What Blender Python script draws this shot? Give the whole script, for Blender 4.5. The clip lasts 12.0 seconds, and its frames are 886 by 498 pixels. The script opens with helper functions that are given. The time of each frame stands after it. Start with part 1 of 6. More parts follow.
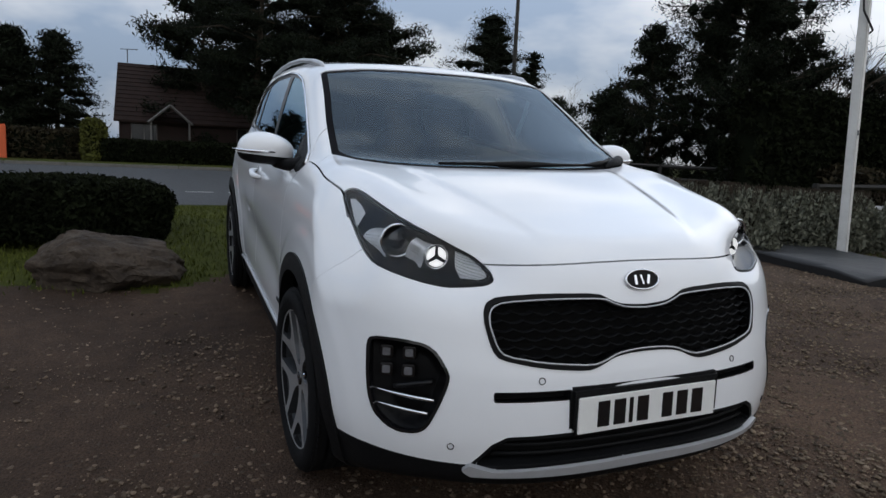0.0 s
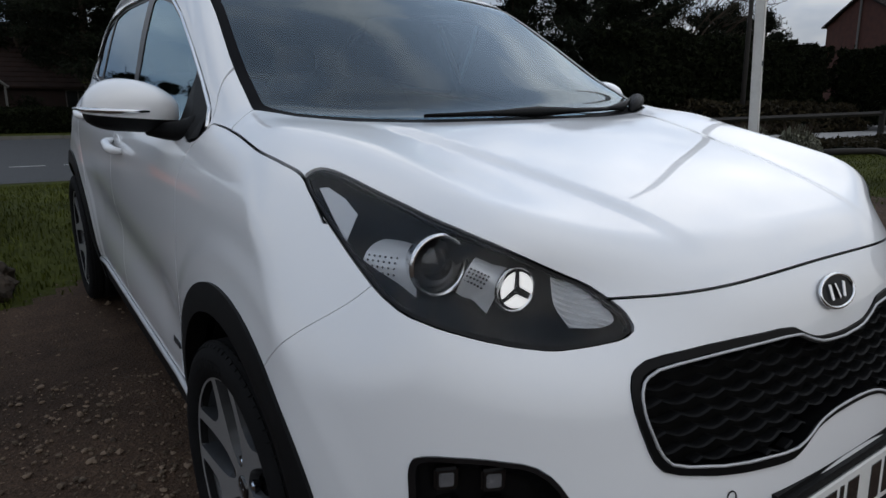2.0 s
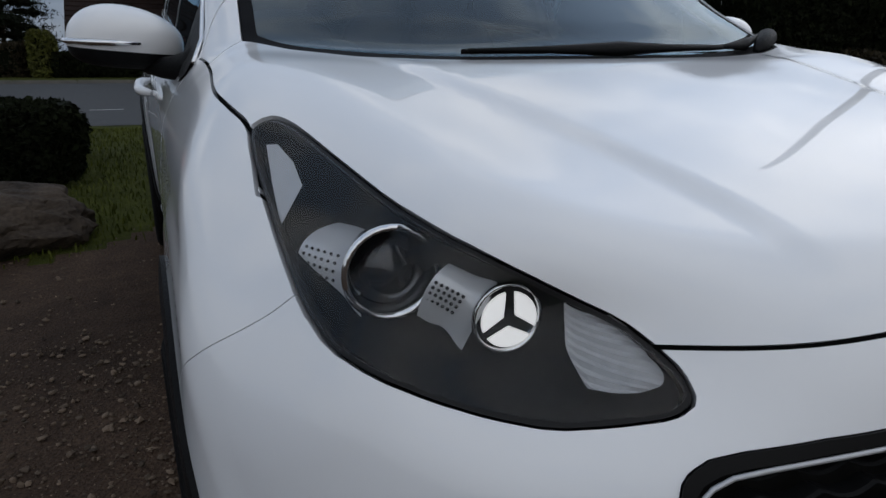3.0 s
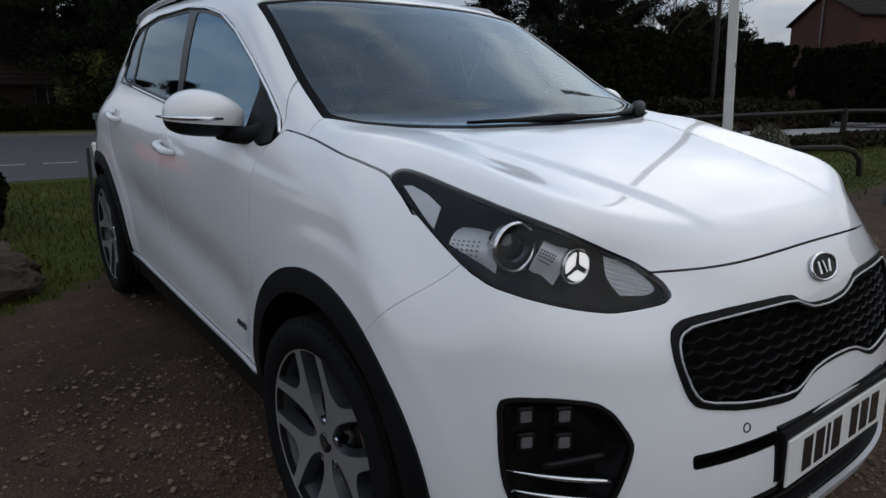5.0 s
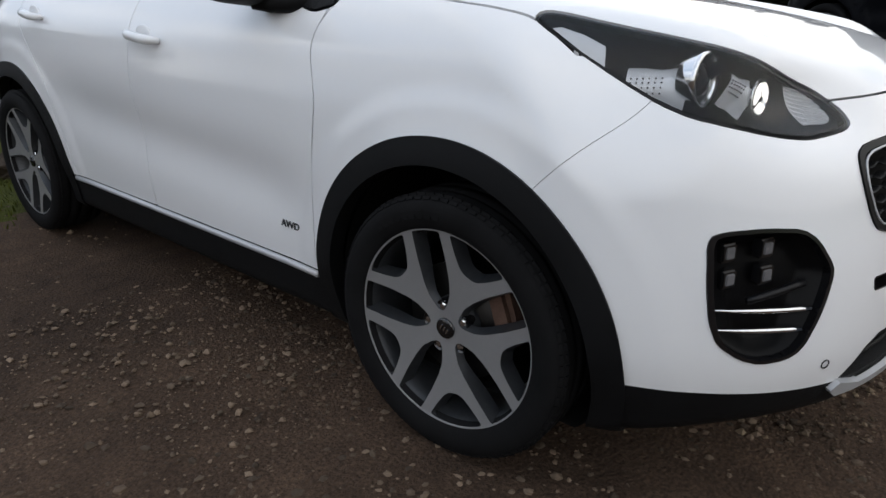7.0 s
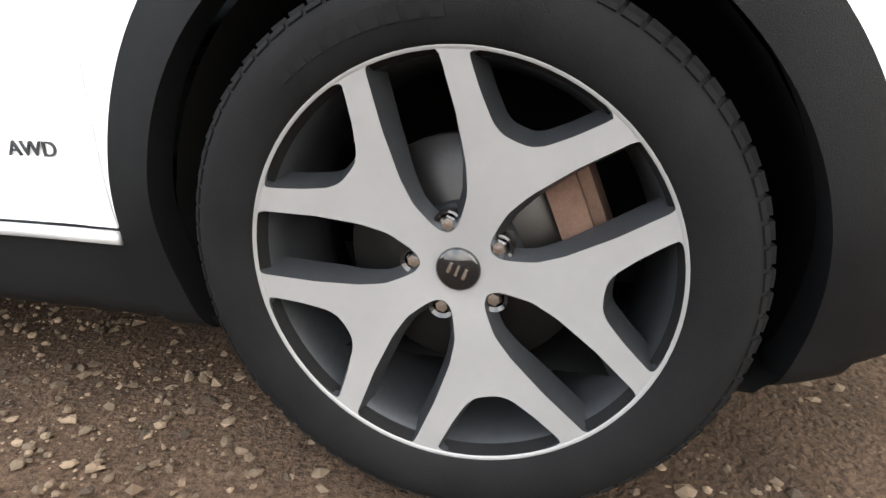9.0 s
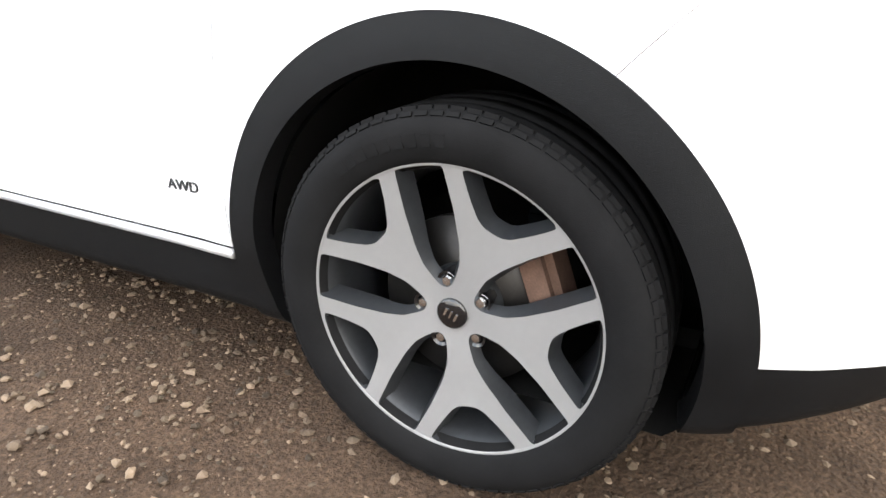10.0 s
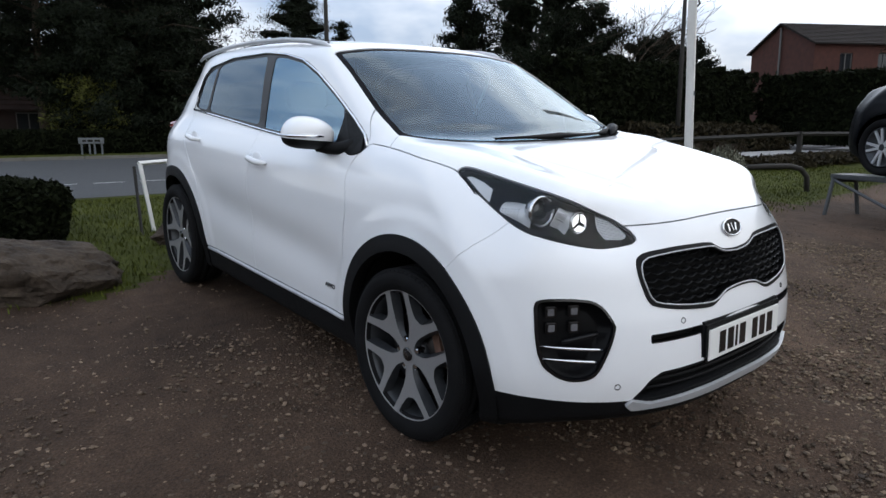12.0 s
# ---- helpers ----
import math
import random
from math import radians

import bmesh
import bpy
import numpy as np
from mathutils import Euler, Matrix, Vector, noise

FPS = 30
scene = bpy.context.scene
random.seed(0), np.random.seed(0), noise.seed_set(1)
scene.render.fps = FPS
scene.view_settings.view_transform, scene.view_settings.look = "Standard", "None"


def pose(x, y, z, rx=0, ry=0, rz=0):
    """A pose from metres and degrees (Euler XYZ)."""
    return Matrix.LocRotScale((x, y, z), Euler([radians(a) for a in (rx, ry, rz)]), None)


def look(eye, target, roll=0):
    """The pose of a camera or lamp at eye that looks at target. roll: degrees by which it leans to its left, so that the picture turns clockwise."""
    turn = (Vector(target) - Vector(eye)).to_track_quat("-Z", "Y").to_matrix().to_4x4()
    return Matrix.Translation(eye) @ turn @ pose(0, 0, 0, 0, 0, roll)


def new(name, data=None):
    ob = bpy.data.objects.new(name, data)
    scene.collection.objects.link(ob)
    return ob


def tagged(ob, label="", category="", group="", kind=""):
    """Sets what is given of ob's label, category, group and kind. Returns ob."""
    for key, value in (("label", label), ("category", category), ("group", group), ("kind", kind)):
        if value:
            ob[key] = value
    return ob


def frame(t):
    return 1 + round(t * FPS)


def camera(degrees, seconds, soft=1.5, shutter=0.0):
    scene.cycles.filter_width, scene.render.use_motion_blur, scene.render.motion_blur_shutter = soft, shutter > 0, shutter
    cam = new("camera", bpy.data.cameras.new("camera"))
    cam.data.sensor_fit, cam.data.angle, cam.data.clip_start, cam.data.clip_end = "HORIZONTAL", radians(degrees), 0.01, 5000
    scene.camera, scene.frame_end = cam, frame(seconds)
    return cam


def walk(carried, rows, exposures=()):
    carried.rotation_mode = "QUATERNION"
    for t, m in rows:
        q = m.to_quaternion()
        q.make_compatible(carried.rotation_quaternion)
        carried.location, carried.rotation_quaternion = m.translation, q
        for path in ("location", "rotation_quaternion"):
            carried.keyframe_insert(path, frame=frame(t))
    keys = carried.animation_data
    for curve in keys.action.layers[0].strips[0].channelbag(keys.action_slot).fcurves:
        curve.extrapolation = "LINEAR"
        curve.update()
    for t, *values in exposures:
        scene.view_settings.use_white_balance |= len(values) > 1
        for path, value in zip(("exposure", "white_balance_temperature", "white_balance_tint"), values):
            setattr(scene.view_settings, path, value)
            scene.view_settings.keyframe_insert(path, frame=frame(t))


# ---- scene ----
cam = camera(68.2, 12.0)
PATH = [
    (0, (-1.345, -2.454, 1.2), (-0.579, -0.627, 0.922), 1.6),
    (0.5, (-1.581, -2.258, 1.195), (-0.646, -0.515, 0.894), 0.2),
    (1, (-1.611, -1.972, 1.222), (-0.554, -0.297, 0.948), -0.7),
    (1.5, (-1.495, -1.67, 1.215), (-0.375, -0.046, 0.884), 0.2),
    (2, (-1.284, -1.414, 1.194), (-0.182, 0.201, 0.773), -1.2),
    (2.5, (-0.993, -1.231, 1.179), (-0.146, 0.504, 0.657), -0.2),
    (2.7, (-0.917, -1.175, 1.165), (-0.145, 0.584, 0.607), -0.4),
    (4.3, (-1.162, -1.278, 1.157), (-0.191, 0.395, 0.65), -2.5),
    (4.5, (-1.29, -1.334, 1.182), (-0.265, 0.314, 0.698), -1.9),
    (5, (-1.603, -1.508, 1.231), (-0.436, 0.058, 0.799), -1.2),
    (5.5, (-1.938, -1.549, 1.248), (-0.625, -0.092, 0.855), -2.0),
    (6, (-2.189, -1.448, 1.211), (-0.81, -0.079, 0.736), -2.9),
    (6.5, (-2.153, -1.252, 1.156), (-0.782, 0.098, 0.61), -2.1),
    (7, (-2.025, -1.009, 1.043), (-0.593, 0.243, 0.424), -2.5),
    (7.5, (-1.901, -0.662, 0.905), (-0.32, 0.382, 0.263), -2.8),
    (7.7, (-1.855, -0.554, 0.839), (-0.225, 0.403, 0.184), -2.8),
    (9.3, (-1.596, -0.236, 0.637), (0.198, 0.339, -0.034), -6.5),
    (9.5, (-1.629, -0.274, 0.68), (0.136, 0.37, -0.007), -7.4),
    (10, (-1.771, -0.506, 0.836), (-0.14, 0.415, 0.136), -3.5),
    (10.5, (-1.885, -0.845, 1.021), (-0.448, 0.371, 0.347), -4.9),
    (11, (-2.063, -1.276, 1.18), (-0.716, 0.108, 0.659), -4.0),
    (11.5, (-2.234, -1.675, 1.226), (-0.915, -0.245, 0.763), -2.1),
    (12, (-2.342, -2.038, 1.225), (-1.104, -0.509, 0.862), -1.3),
]
# The car stands on ground that rises towards the road and falls a little to one side; path and car lean together.
TILT = Matrix.Rotation(radians(-0.95), 4, "Y") @ Matrix.Rotation(radians(-0.5), 4, "X")
LEAN = TILT @ Matrix.Rotation(radians(4.0), 4, "X")
EXPOSURE = [(0.0, -0.53, 6370, 10), (1.5, -0.64, 6420, 10), (2.5, -0.99, 6370, 10), (4.5, -1.09, 6270, 10), (5.5, -0.58, 6520, 10), (6.3, -0.53, 6520, 10), (7.0, -0.09, 6740, 10), (7.7, 0.16, 6740, 10),
            (9.3, 2.47, 7570, 10), (9.6, 2.47, 7570, 10), (10.0, 2.32, 7370, 10), (10.5, 1.79, 6870, 10), (11.0, 1.24, 6470, 10), (11.5, 0.45, 6370, 10), (12.0, 0.00, 6320, 10)]
walk(cam, [(t, TILT @ look(eye, target, roll)) for t, eye, target, roll in PATH], EXPOSURE)


# ---- daylight: a broken overcast sky ----
world = bpy.data.worlds.new("sky")
scene.world = world
world.use_nodes = True
wn, wl = world.node_tree.nodes, world.node_tree.links
SUN_UP, SUN_ROUND = radians(31), radians(64)
nishita = wn.new("ShaderNodeTexSky")
nishita.sky_type, nishita.sun_disc = "NISHITA", False
nishita.sun_elevation, nishita.sun_rotation = SUN_UP, SUN_ROUND
wcoord, wmap = wn.new("ShaderNodeTexCoord"), wn.new("ShaderNodeMapping")
wmap.inputs["Scale"].default_value = (1.0, 1.0, 2.2)
cloud, cloud_ramp = wn.new("ShaderNodeTexNoise"), wn.new("ShaderNodeValToRGB")
cloud.inputs["Scale"].default_value, cloud.inputs["Detail"].default_value, cloud.inputs["Roughness"].default_value = 2.9, 5.0, 0.52
cloud_ramp.color_ramp.elements[0].position, cloud_ramp.color_ramp.elements[0].color = 0.28, (5.3, 6.7, 8.9, 1)
cloud_ramp.color_ramp.elements[1].position, cloud_ramp.color_ramp.elements[1].color = 0.51, (14.6, 14.7, 14.9, 1)
cover = wn.new("ShaderNodeMixRGB")
cover.inputs[0].default_value = 0.88
wl.new(wcoord.outputs["Generated"], wmap.inputs["Vector"])
wl.new(wmap.outputs["Vector"], cloud.inputs["Vector"])
# the cover thins out overhead and towards the road
thin, thicker = wn.new("ShaderNodeVectorMath"), wn.new("ShaderNodeMath")
thin.operation = "DOT_PRODUCT"
thin.inputs[1].default_value = (0.02, -0.12, -0.18)
wl.new(wcoord.outputs["Generated"], thin.inputs[0])
wl.new(cloud.outputs["Fac"], thicker.inputs[0])
wl.new(thin.outputs["Value"], thicker.inputs[1])
wl.new(thicker.outputs[0], cloud_ramp.inputs["Fac"])
wl.new(nishita.outputs["Color"], cover.inputs[1])
wl.new(cloud_ramp.outputs["Color"], cover.inputs[2])
# an overcast sky is brighter overhead than at the horizon
apart, rise, dome = wn.new("ShaderNodeSeparateXYZ"), wn.new("ShaderNodeMapRange"), wn.new("ShaderNodeVectorMath")
dome.operation = "MULTIPLY"
rise.inputs["From Min"].default_value, rise.inputs["From Max"].default_value = 0.04, 0.36
rise.inputs["To Min"].default_value, rise.inputs["To Max"].default_value = 0.62, 1.12
wl.new(wcoord.outputs["Generated"], apart.inputs[0])
wl.new(apart.outputs["Z"], rise.inputs["Value"])
wl.new(cover.outputs["Color"], dome.inputs[0])
# the sun stands behind the cloud and brightens it all round
near_sun, glow, lift = wn.new("ShaderNodeVectorMath"), wn.new("ShaderNodeMapRange"), wn.new("ShaderNodeMath")
near_sun.operation, glow.interpolation_type, lift.operation = "DOT_PRODUCT", "SMOOTHERSTEP", "MULTIPLY"
near_sun.inputs[1].default_value = (math.sin(SUN_ROUND) * math.cos(SUN_UP), math.cos(SUN_ROUND) * math.cos(SUN_UP), math.sin(SUN_UP))
glow.inputs["From Min"].default_value, glow.inputs["From Max"].default_value = math.cos(radians(28)), math.cos(radians(2))
glow.inputs["To Min"].default_value, glow.inputs["To Max"].default_value = 1.0, 1.7
wl.new(wcoord.outputs["Generated"], near_sun.inputs[0])
wl.new(near_sun.outputs["Value"], glow.inputs["Value"])
wl.new(rise.outputs[0], lift.inputs[0])
wl.new(glow.outputs[0], lift.inputs[1])
wl.new(lift.outputs[0], dome.inputs[1])
wl.new(dome.outputs[0], wn["Background"].inputs["Color"])
wn["Background"].inputs["Strength"].default_value = 0.11

sun = new("sun", bpy.data.lights.new("sun", "SUN"))
sun.data.energy, sun.data.angle, sun.data.color = 0.5, radians(130), (1.0, 0.96, 0.9)
sun.matrix_world = look((0, 0, 30), Vector((0, 0, 30)) - Vector((math.sin(SUN_ROUND) * math.cos(SUN_UP), math.cos(SUN_ROUND) * math.cos(SUN_UP), math.sin(SUN_UP))))


# ---- materials ----
def material(name, colour, rough=0.6, metal=0.0, coat=0.0, vary=0.15, scale=20.0, fine=0.0, bump_h=0.0, bump_scale=200.0, second=None,
             spec=0.5, transmission=0.0, emit=0.0, per_object=0.0, per_island=0.0, rough_vary=0.1, coord="Object", coat_rough=0.03):
    """A surface with variation of colour and roughness at two scales, and fine relief."""
    m = bpy.data.materials.new(name)
    m.use_nodes = True
    n, l = m.node_tree.nodes, m.node_tree.links
    p = n["Principled BSDF"]
    p.inputs["Metallic"].default_value, p.inputs["Specular IOR Level"].default_value = metal, spec
    p.inputs["Coat Weight"].default_value, p.inputs["Coat Roughness"].default_value = coat, coat_rough
    p.inputs["Transmission Weight"].default_value = transmission
    where = n.new("ShaderNodeTexCoord").outputs[coord]
    big, small = n.new("ShaderNodeTexNoise"), n.new("ShaderNodeTexNoise")
    for tex, s in ((big, scale), (small, scale * 9)):
        tex.inputs["Scale"].default_value, tex.inputs["Detail"].default_value = s, 5.0
        l.new(where, tex.inputs["Vector"])
    blend = n.new("ShaderNodeMath")
    blend.operation = "MULTIPLY_ADD"
    blend.inputs[1].default_value, blend.inputs[2].default_value = 0.65, 0.0
    l.new(big.outputs["Fac"], blend.inputs[0])
    add = n.new("ShaderNodeMath")
    add.operation = "MULTIPLY_ADD"
    add.inputs[1].default_value = 0.35
    l.new(small.outputs["Fac"], add.inputs[0])
    l.new(blend.outputs[0], add.inputs[2])
    ramp = n.new("ShaderNodeValToRGB")
    a, b = ramp.color_ramp.elements
    a.position, b.position = 0.3, 0.7
    low = tuple(c * (1 - vary) for c in colour)
    high = second if second else tuple(min(1.0, c * (1 + vary)) for c in colour)
    a.color, b.color = (*low, 1), (*high, 1)
    l.new(add.outputs[0], ramp.inputs["Fac"])
    out = ramp.outputs["Color"]
    if per_object or per_island:
        hsv = n.new("ShaderNodeHueSaturation")
        amount = n.new("ShaderNodeMapRange")
        k = per_object or per_island
        amount.inputs["To Min"].default_value, amount.inputs["To Max"].default_value = 1 - k, 1 + k
        if per_object:
            l.new(n.new("ShaderNodeObjectInfo").outputs["Random"], amount.inputs["Value"])
        else:
            l.new(n.new("ShaderNodeNewGeometry").outputs["Random Per Island"], amount.inputs["Value"])
        l.new(amount.outputs[0], hsv.inputs["Value"])
        l.new(out, hsv.inputs["Color"])
        out = hsv.outputs["Color"]
    l.new(out, p.inputs["Base Color"])
    rr = n.new("ShaderNodeMapRange")
    rr.inputs["To Min"].default_value, rr.inputs["To Max"].default_value = max(0.0, rough - rough_vary), min(1.0, rough + rough_vary)
    l.new(add.outputs[0], rr.inputs["Value"])
    l.new(rr.outputs[0], p.inputs["Roughness"])
    if emit:
        p.inputs["Emission Color"].default_value, p.inputs["Emission Strength"].default_value = (1, 0.98, 0.95, 1), emit
    if bump_h:
        tex, bm = n.new("ShaderNodeTexNoise"), n.new("ShaderNodeBump")
        tex.inputs["Scale"].default_value, tex.inputs["Detail"].default_value = bump_scale, 4.0
        bm.inputs["Distance"].default_value, bm.inputs["Strength"].default_value = bump_h, 1.0
        l.new(where, tex.inputs["Vector"])
        l.new(tex.outputs["Fac"], bm.inputs["Height"])
        l.new(bm.outputs["Normal"], p.inputs["Normal"])
    return m


def glass(name, tint, ior=1.75, sheen=(1.0, 1.0, 1.0)):
    """A thin pane: see-through, tinted, with Fresnel gloss whose reflection takes the sheen colour."""
    m = bpy.data.materials.new(name)
    m.use_nodes = True
    n, l = m.node_tree.nodes, m.node_tree.links
    n.remove(n["Principled BSDF"])
    clear, gloss, mix, fres = n.new("ShaderNodeBsdfTransparent"), n.new("ShaderNodeBsdfGlossy"), n.new("ShaderNodeMixShader"), n.new("ShaderNodeFresnel")
    clear.inputs["Color"].default_value = (*tint, 1)
    gloss.inputs["Color"].default_value = (*sheen, 1)
    gloss.inputs["Roughness"].default_value = 0.015
    fres.inputs["IOR"].default_value = ior
    l.new(fres.outputs[0], mix.inputs[0])
    l.new(clear.outputs[0], mix.inputs[1])
    l.new(gloss.outputs[0], mix.inputs[2])
    l.new(mix.outputs[0], n["Material Output"].inputs["Surface"])
    return m


WHITE = material("white_paint", (0.80, 0.81, 0.83), rough=0.30, coat=1.0, vary=0.01, scale=3, rough_vary=0.04, coat_rough=0.02)
PLASTIC = material("black_plastic", (0.0052, 0.0055, 0.0062), rough=0.55, spec=0.16, vary=0.25, scale=12, bump_h=0.0006, bump_scale=900)
GLOSS = material("gloss_black", (0.006, 0.006, 0.007), rough=0.12, coat=0.6, vary=0.2, rough_vary=0.04)
PILLAR = material("black_pillar", (0.005, 0.005, 0.006), rough=0.35, vary=0.2, spec=0.25)
FRIT = material("black_glass_border", (0.004, 0.004, 0.005), rough=0.6, vary=0.2, spec=0.05)
POD = material("pod_black", (0.004, 0.004, 0.0045), rough=0.35, vary=0.2, spec=0.12)
LINER = material("underbody_black", (0.006, 0.006, 0.006), rough=0.9, vary=0.3, spec=0.1)
CHROME = material("chrome", (0.75, 0.76, 0.78), rough=0.14, metal=1.0, vary=0.03, rough_vary=0.05)
SATIN = material("satin_silver", (0.48, 0.49, 0.51), rough=0.38, metal=0.35, vary=0.06)
ALLOY = material("machined_alloy", (0.30, 0.30, 0.305), rough=0.36, metal=0.45, vary=0.05, scale=8, bump_h=0.0002, bump_scale=1500)
GUNMETAL = material("grey_alloy", (0.042, 0.045, 0.050), rough=0.36, metal=0.5, vary=0.2, scale=10)
RUBBER = material("tyre_rubber", (0.008, 0.008, 0.0085), rough=0.8, spec=0.09, vary=0.3, scale=14, bump_h=0.0005, bump_scale=500)
RUST = material("rusty_iron", (0.09, 0.045, 0.03), rough=0.8, vary=0.4, scale=30, second=(0.15, 0.085, 0.06))
STEEL = material("brake_steel", (0.035, 0.033, 0.032), rough=0.4, metal=0.8, vary=0.2)
# the last colour paints the blue of reflected sky into the car glass
SCREEN = glass("windscreen_glass", (0.50, 0.66, 0.76), 1.62, (0.80, 0.92, 1.0))
PANE = glass("side_glass", (0.66, 0.80, 0.90), 4.0, (0.62, 0.84, 1.0))
PRIVACY = glass("privacy_glass", (0.16, 0.19, 0.20), 2.2, (0.75, 0.89, 1.0))
LENS = glass("lamp_lens", (0.96, 0.97, 0.98), 1.34)
REFLECTOR = material("lamp_reflector", (0.62, 0.63, 0.65), rough=0.22, metal=0.9, vary=0.05)
SHROUD = material("lamp_shroud", (0.70, 0.71, 0.73), rough=0.32, metal=0.15, coat=0.5, vary=0.06, scale=40)
MARKER = material("lamp_marker", (0.62, 0.63, 0.65), rough=0.35, coat=0.4, vary=0.06, scale=50)
FLUTED = material("fluted_lens", (0.58, 0.59, 0.61), rough=0.25, coat=0.6, vary=0.12, scale=90)
BELT = material("belt_webbing", (0.45, 0.45, 0.44), rough=0.8, vary=0.1)
LAMP_DARK = material("lamp_housing", (0.005, 0.0055, 0.007), rough=0.35, vary=0.2, spec=0.15)
LED = material("lit_led", (0.9, 0.9, 0.9), rough=0.3, emit=1.0, vary=0.02)
FOG_LED = material("fog_led", (0.13, 0.13, 0.14), rough=0.25, coat=0.4, vary=0.2, scale=60)
PLATE_W = material("plate_white", (0.74, 0.74, 0.72), rough=0.4, vary=0.05)
TRIM_IN = material("cabin_trim", (0.025, 0.026, 0.028), rough=0.7, vary=0.2)
SEAT_IN = material("seat_cloth", (0.035, 0.035, 0.038), rough=0.85, vary=0.25)
TAIL = material("tail_red", (0.20, 0.015, 0.012), rough=0.15, coat=0.8, vary=0.2)
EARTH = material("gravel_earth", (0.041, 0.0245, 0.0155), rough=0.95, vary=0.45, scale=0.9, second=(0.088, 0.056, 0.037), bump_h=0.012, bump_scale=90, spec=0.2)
STONE = material("gravel_stone", (0.076, 0.047, 0.030), rough=0.85, vary=0.4, scale=2.5, second=(0.185, 0.138, 0.098), per_island=0.65, spec=0.3)
GRASS = material("grass_blades", (0.038, 0.050, 0.005), rough=0.7, vary=0.4, scale=3, second=(0.085, 0.098, 0.010), per_island=0.3, spec=0.2)
TURF = material("turf", (0.030, 0.040, 0.006), rough=0.95, vary=0.5, scale=2, second=(0.070, 0.078, 0.014), bump_h=0.02, bump_scale=60, spec=0.1)
ASPHALT = material("asphalt", (0.023, 0.024, 0.026), rough=0.7, vary=0.2, scale=2.5, bump_h=0.004, bump_scale=250, second=(0.034, 0.035, 0.037))
LINE = material("road_paint", (0.55, 0.55, 0.52), rough=0.7, vary=0.2)
CONCRETE = material("kerb_concrete", (0.12, 0.115, 0.105), rough=0.9, vary=0.25, scale=6, bump_h=0.003)
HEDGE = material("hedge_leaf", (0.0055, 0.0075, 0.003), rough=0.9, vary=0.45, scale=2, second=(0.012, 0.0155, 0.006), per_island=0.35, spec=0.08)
BROWNHEDGE = material("beech_leaf", (0.018, 0.014, 0.008), rough=0.85, vary=0.4, scale=2, second=(0.036, 0.029, 0.014), per_island=0.5, spec=0.15)
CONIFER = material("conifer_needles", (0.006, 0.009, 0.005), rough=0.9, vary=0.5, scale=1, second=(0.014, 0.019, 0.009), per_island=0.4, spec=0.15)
GOLDEN = material("golden_shrub", (0.050, 0.055, 0.010), rough=0.75, vary=0.4, scale=2, second=(0.10, 0.105, 0.02), per_island=0.4, spec=0.2)
LAVENDER = material("grey_green_leaf", (0.14, 0.145, 0.105), rough=0.85, vary=0.4, scale=6, second=(0.20, 0.20, 0.15), per_island=0.4, spec=0.15)
BARK = material("bark", (0.045, 0.035, 0.026), rough=0.95, vary=0.4, scale=8, bump_h=0.01, bump_scale=30, spec=0.1)
# near-black fill for crowns and hedges: inner shade put into the colour
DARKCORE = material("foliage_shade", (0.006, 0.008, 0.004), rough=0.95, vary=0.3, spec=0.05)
ROCK = material("sandstone", (0.026, 0.019, 0.014), rough=0.92, vary=0.5, scale=5, second=(0.090, 0.068, 0.050), bump_h=0.02, bump_scale=22, spec=0.25)
BRICK = material("red_brick", (0.058, 0.018, 0.012), rough=0.9, vary=0.3, scale=3, second=(0.084, 0.029, 0.020), bump_h=0.004, bump_scale=30)
# darker copy of the brick: the bungalow wall's shade is in the colour
SHADEDBRICK = material("shaded_brick", (0.017, 0.0085, 0.007), rough=0.9, vary=0.3, scale=3, second=(0.027, 0.014, 0.011), bump_h=0.004, bump_scale=30)
TILE = material("roof_tile", (0.016, 0.013, 0.012), rough=0.9, vary=0.3, scale=2, second=(0.034, 0.027, 0.024), spec=0.2)
REDTILE = material("brown_roof_tile", (0.022, 0.013, 0.011), rough=0.9, vary=0.3, scale=2, second=(0.034, 0.021, 0.017), spec=0.2)
WOOD = material("weathered_wood", (0.014, 0.012, 0.010), rough=0.85, vary=0.35, scale=6, bump_h=0.003, bump_scale=80)
WHITEWOOD = material("white_painted_wood", (0.62, 0.61, 0.58), rough=0.6, vary=0.12, scale=5, second=(0.70, 0.69, 0.66), bump_h=0.001)
POLE = material("creosote_pole", (0.022, 0.019, 0.016), rough=0.9, vary=0.3)
GALV = material("galvanised_steel", (0.085, 0.09, 0.095), rough=0.5, metal=0.6, vary=0.25, scale=10)
NAVY = material("dark_blue_paint", (0.003, 0.0035, 0.005), rough=0.3, coat=0.05, vary=0.1, spec=0.08, coat_rough=0.15)
ORANGE = material("orange_panel", (0.55, 0.10, 0.03), rough=0.7, vary=0.15)
BLACKPOLY = material("black_sheet", (0.012, 0.012, 0.013), rough=0.65, vary=0.3, scale=4, bump_h=0.006, bump_scale=12)
# white paint made darker: shade round the far houses is put into it
SHADEDWOOD = material("shaded_white_wood", (0.13, 0.125, 0.12), rough=0.8, vary=0.2)
SIGNWHITE = material("sign_white", (0.09, 0.10, 0.11), rough=0.6, vary=0.08)
WINDOWDARK = material("dark_window", (0.02, 0.022, 0.025), rough=0.1, vary=0.2)
PATH_PALE = material("pale_path", (0.30, 0.295, 0.29), rough=0.9, vary=0.15, scale=1.5)
WIRE = material("black_wire", (0.01, 0.01, 0.01), rough=0.6)

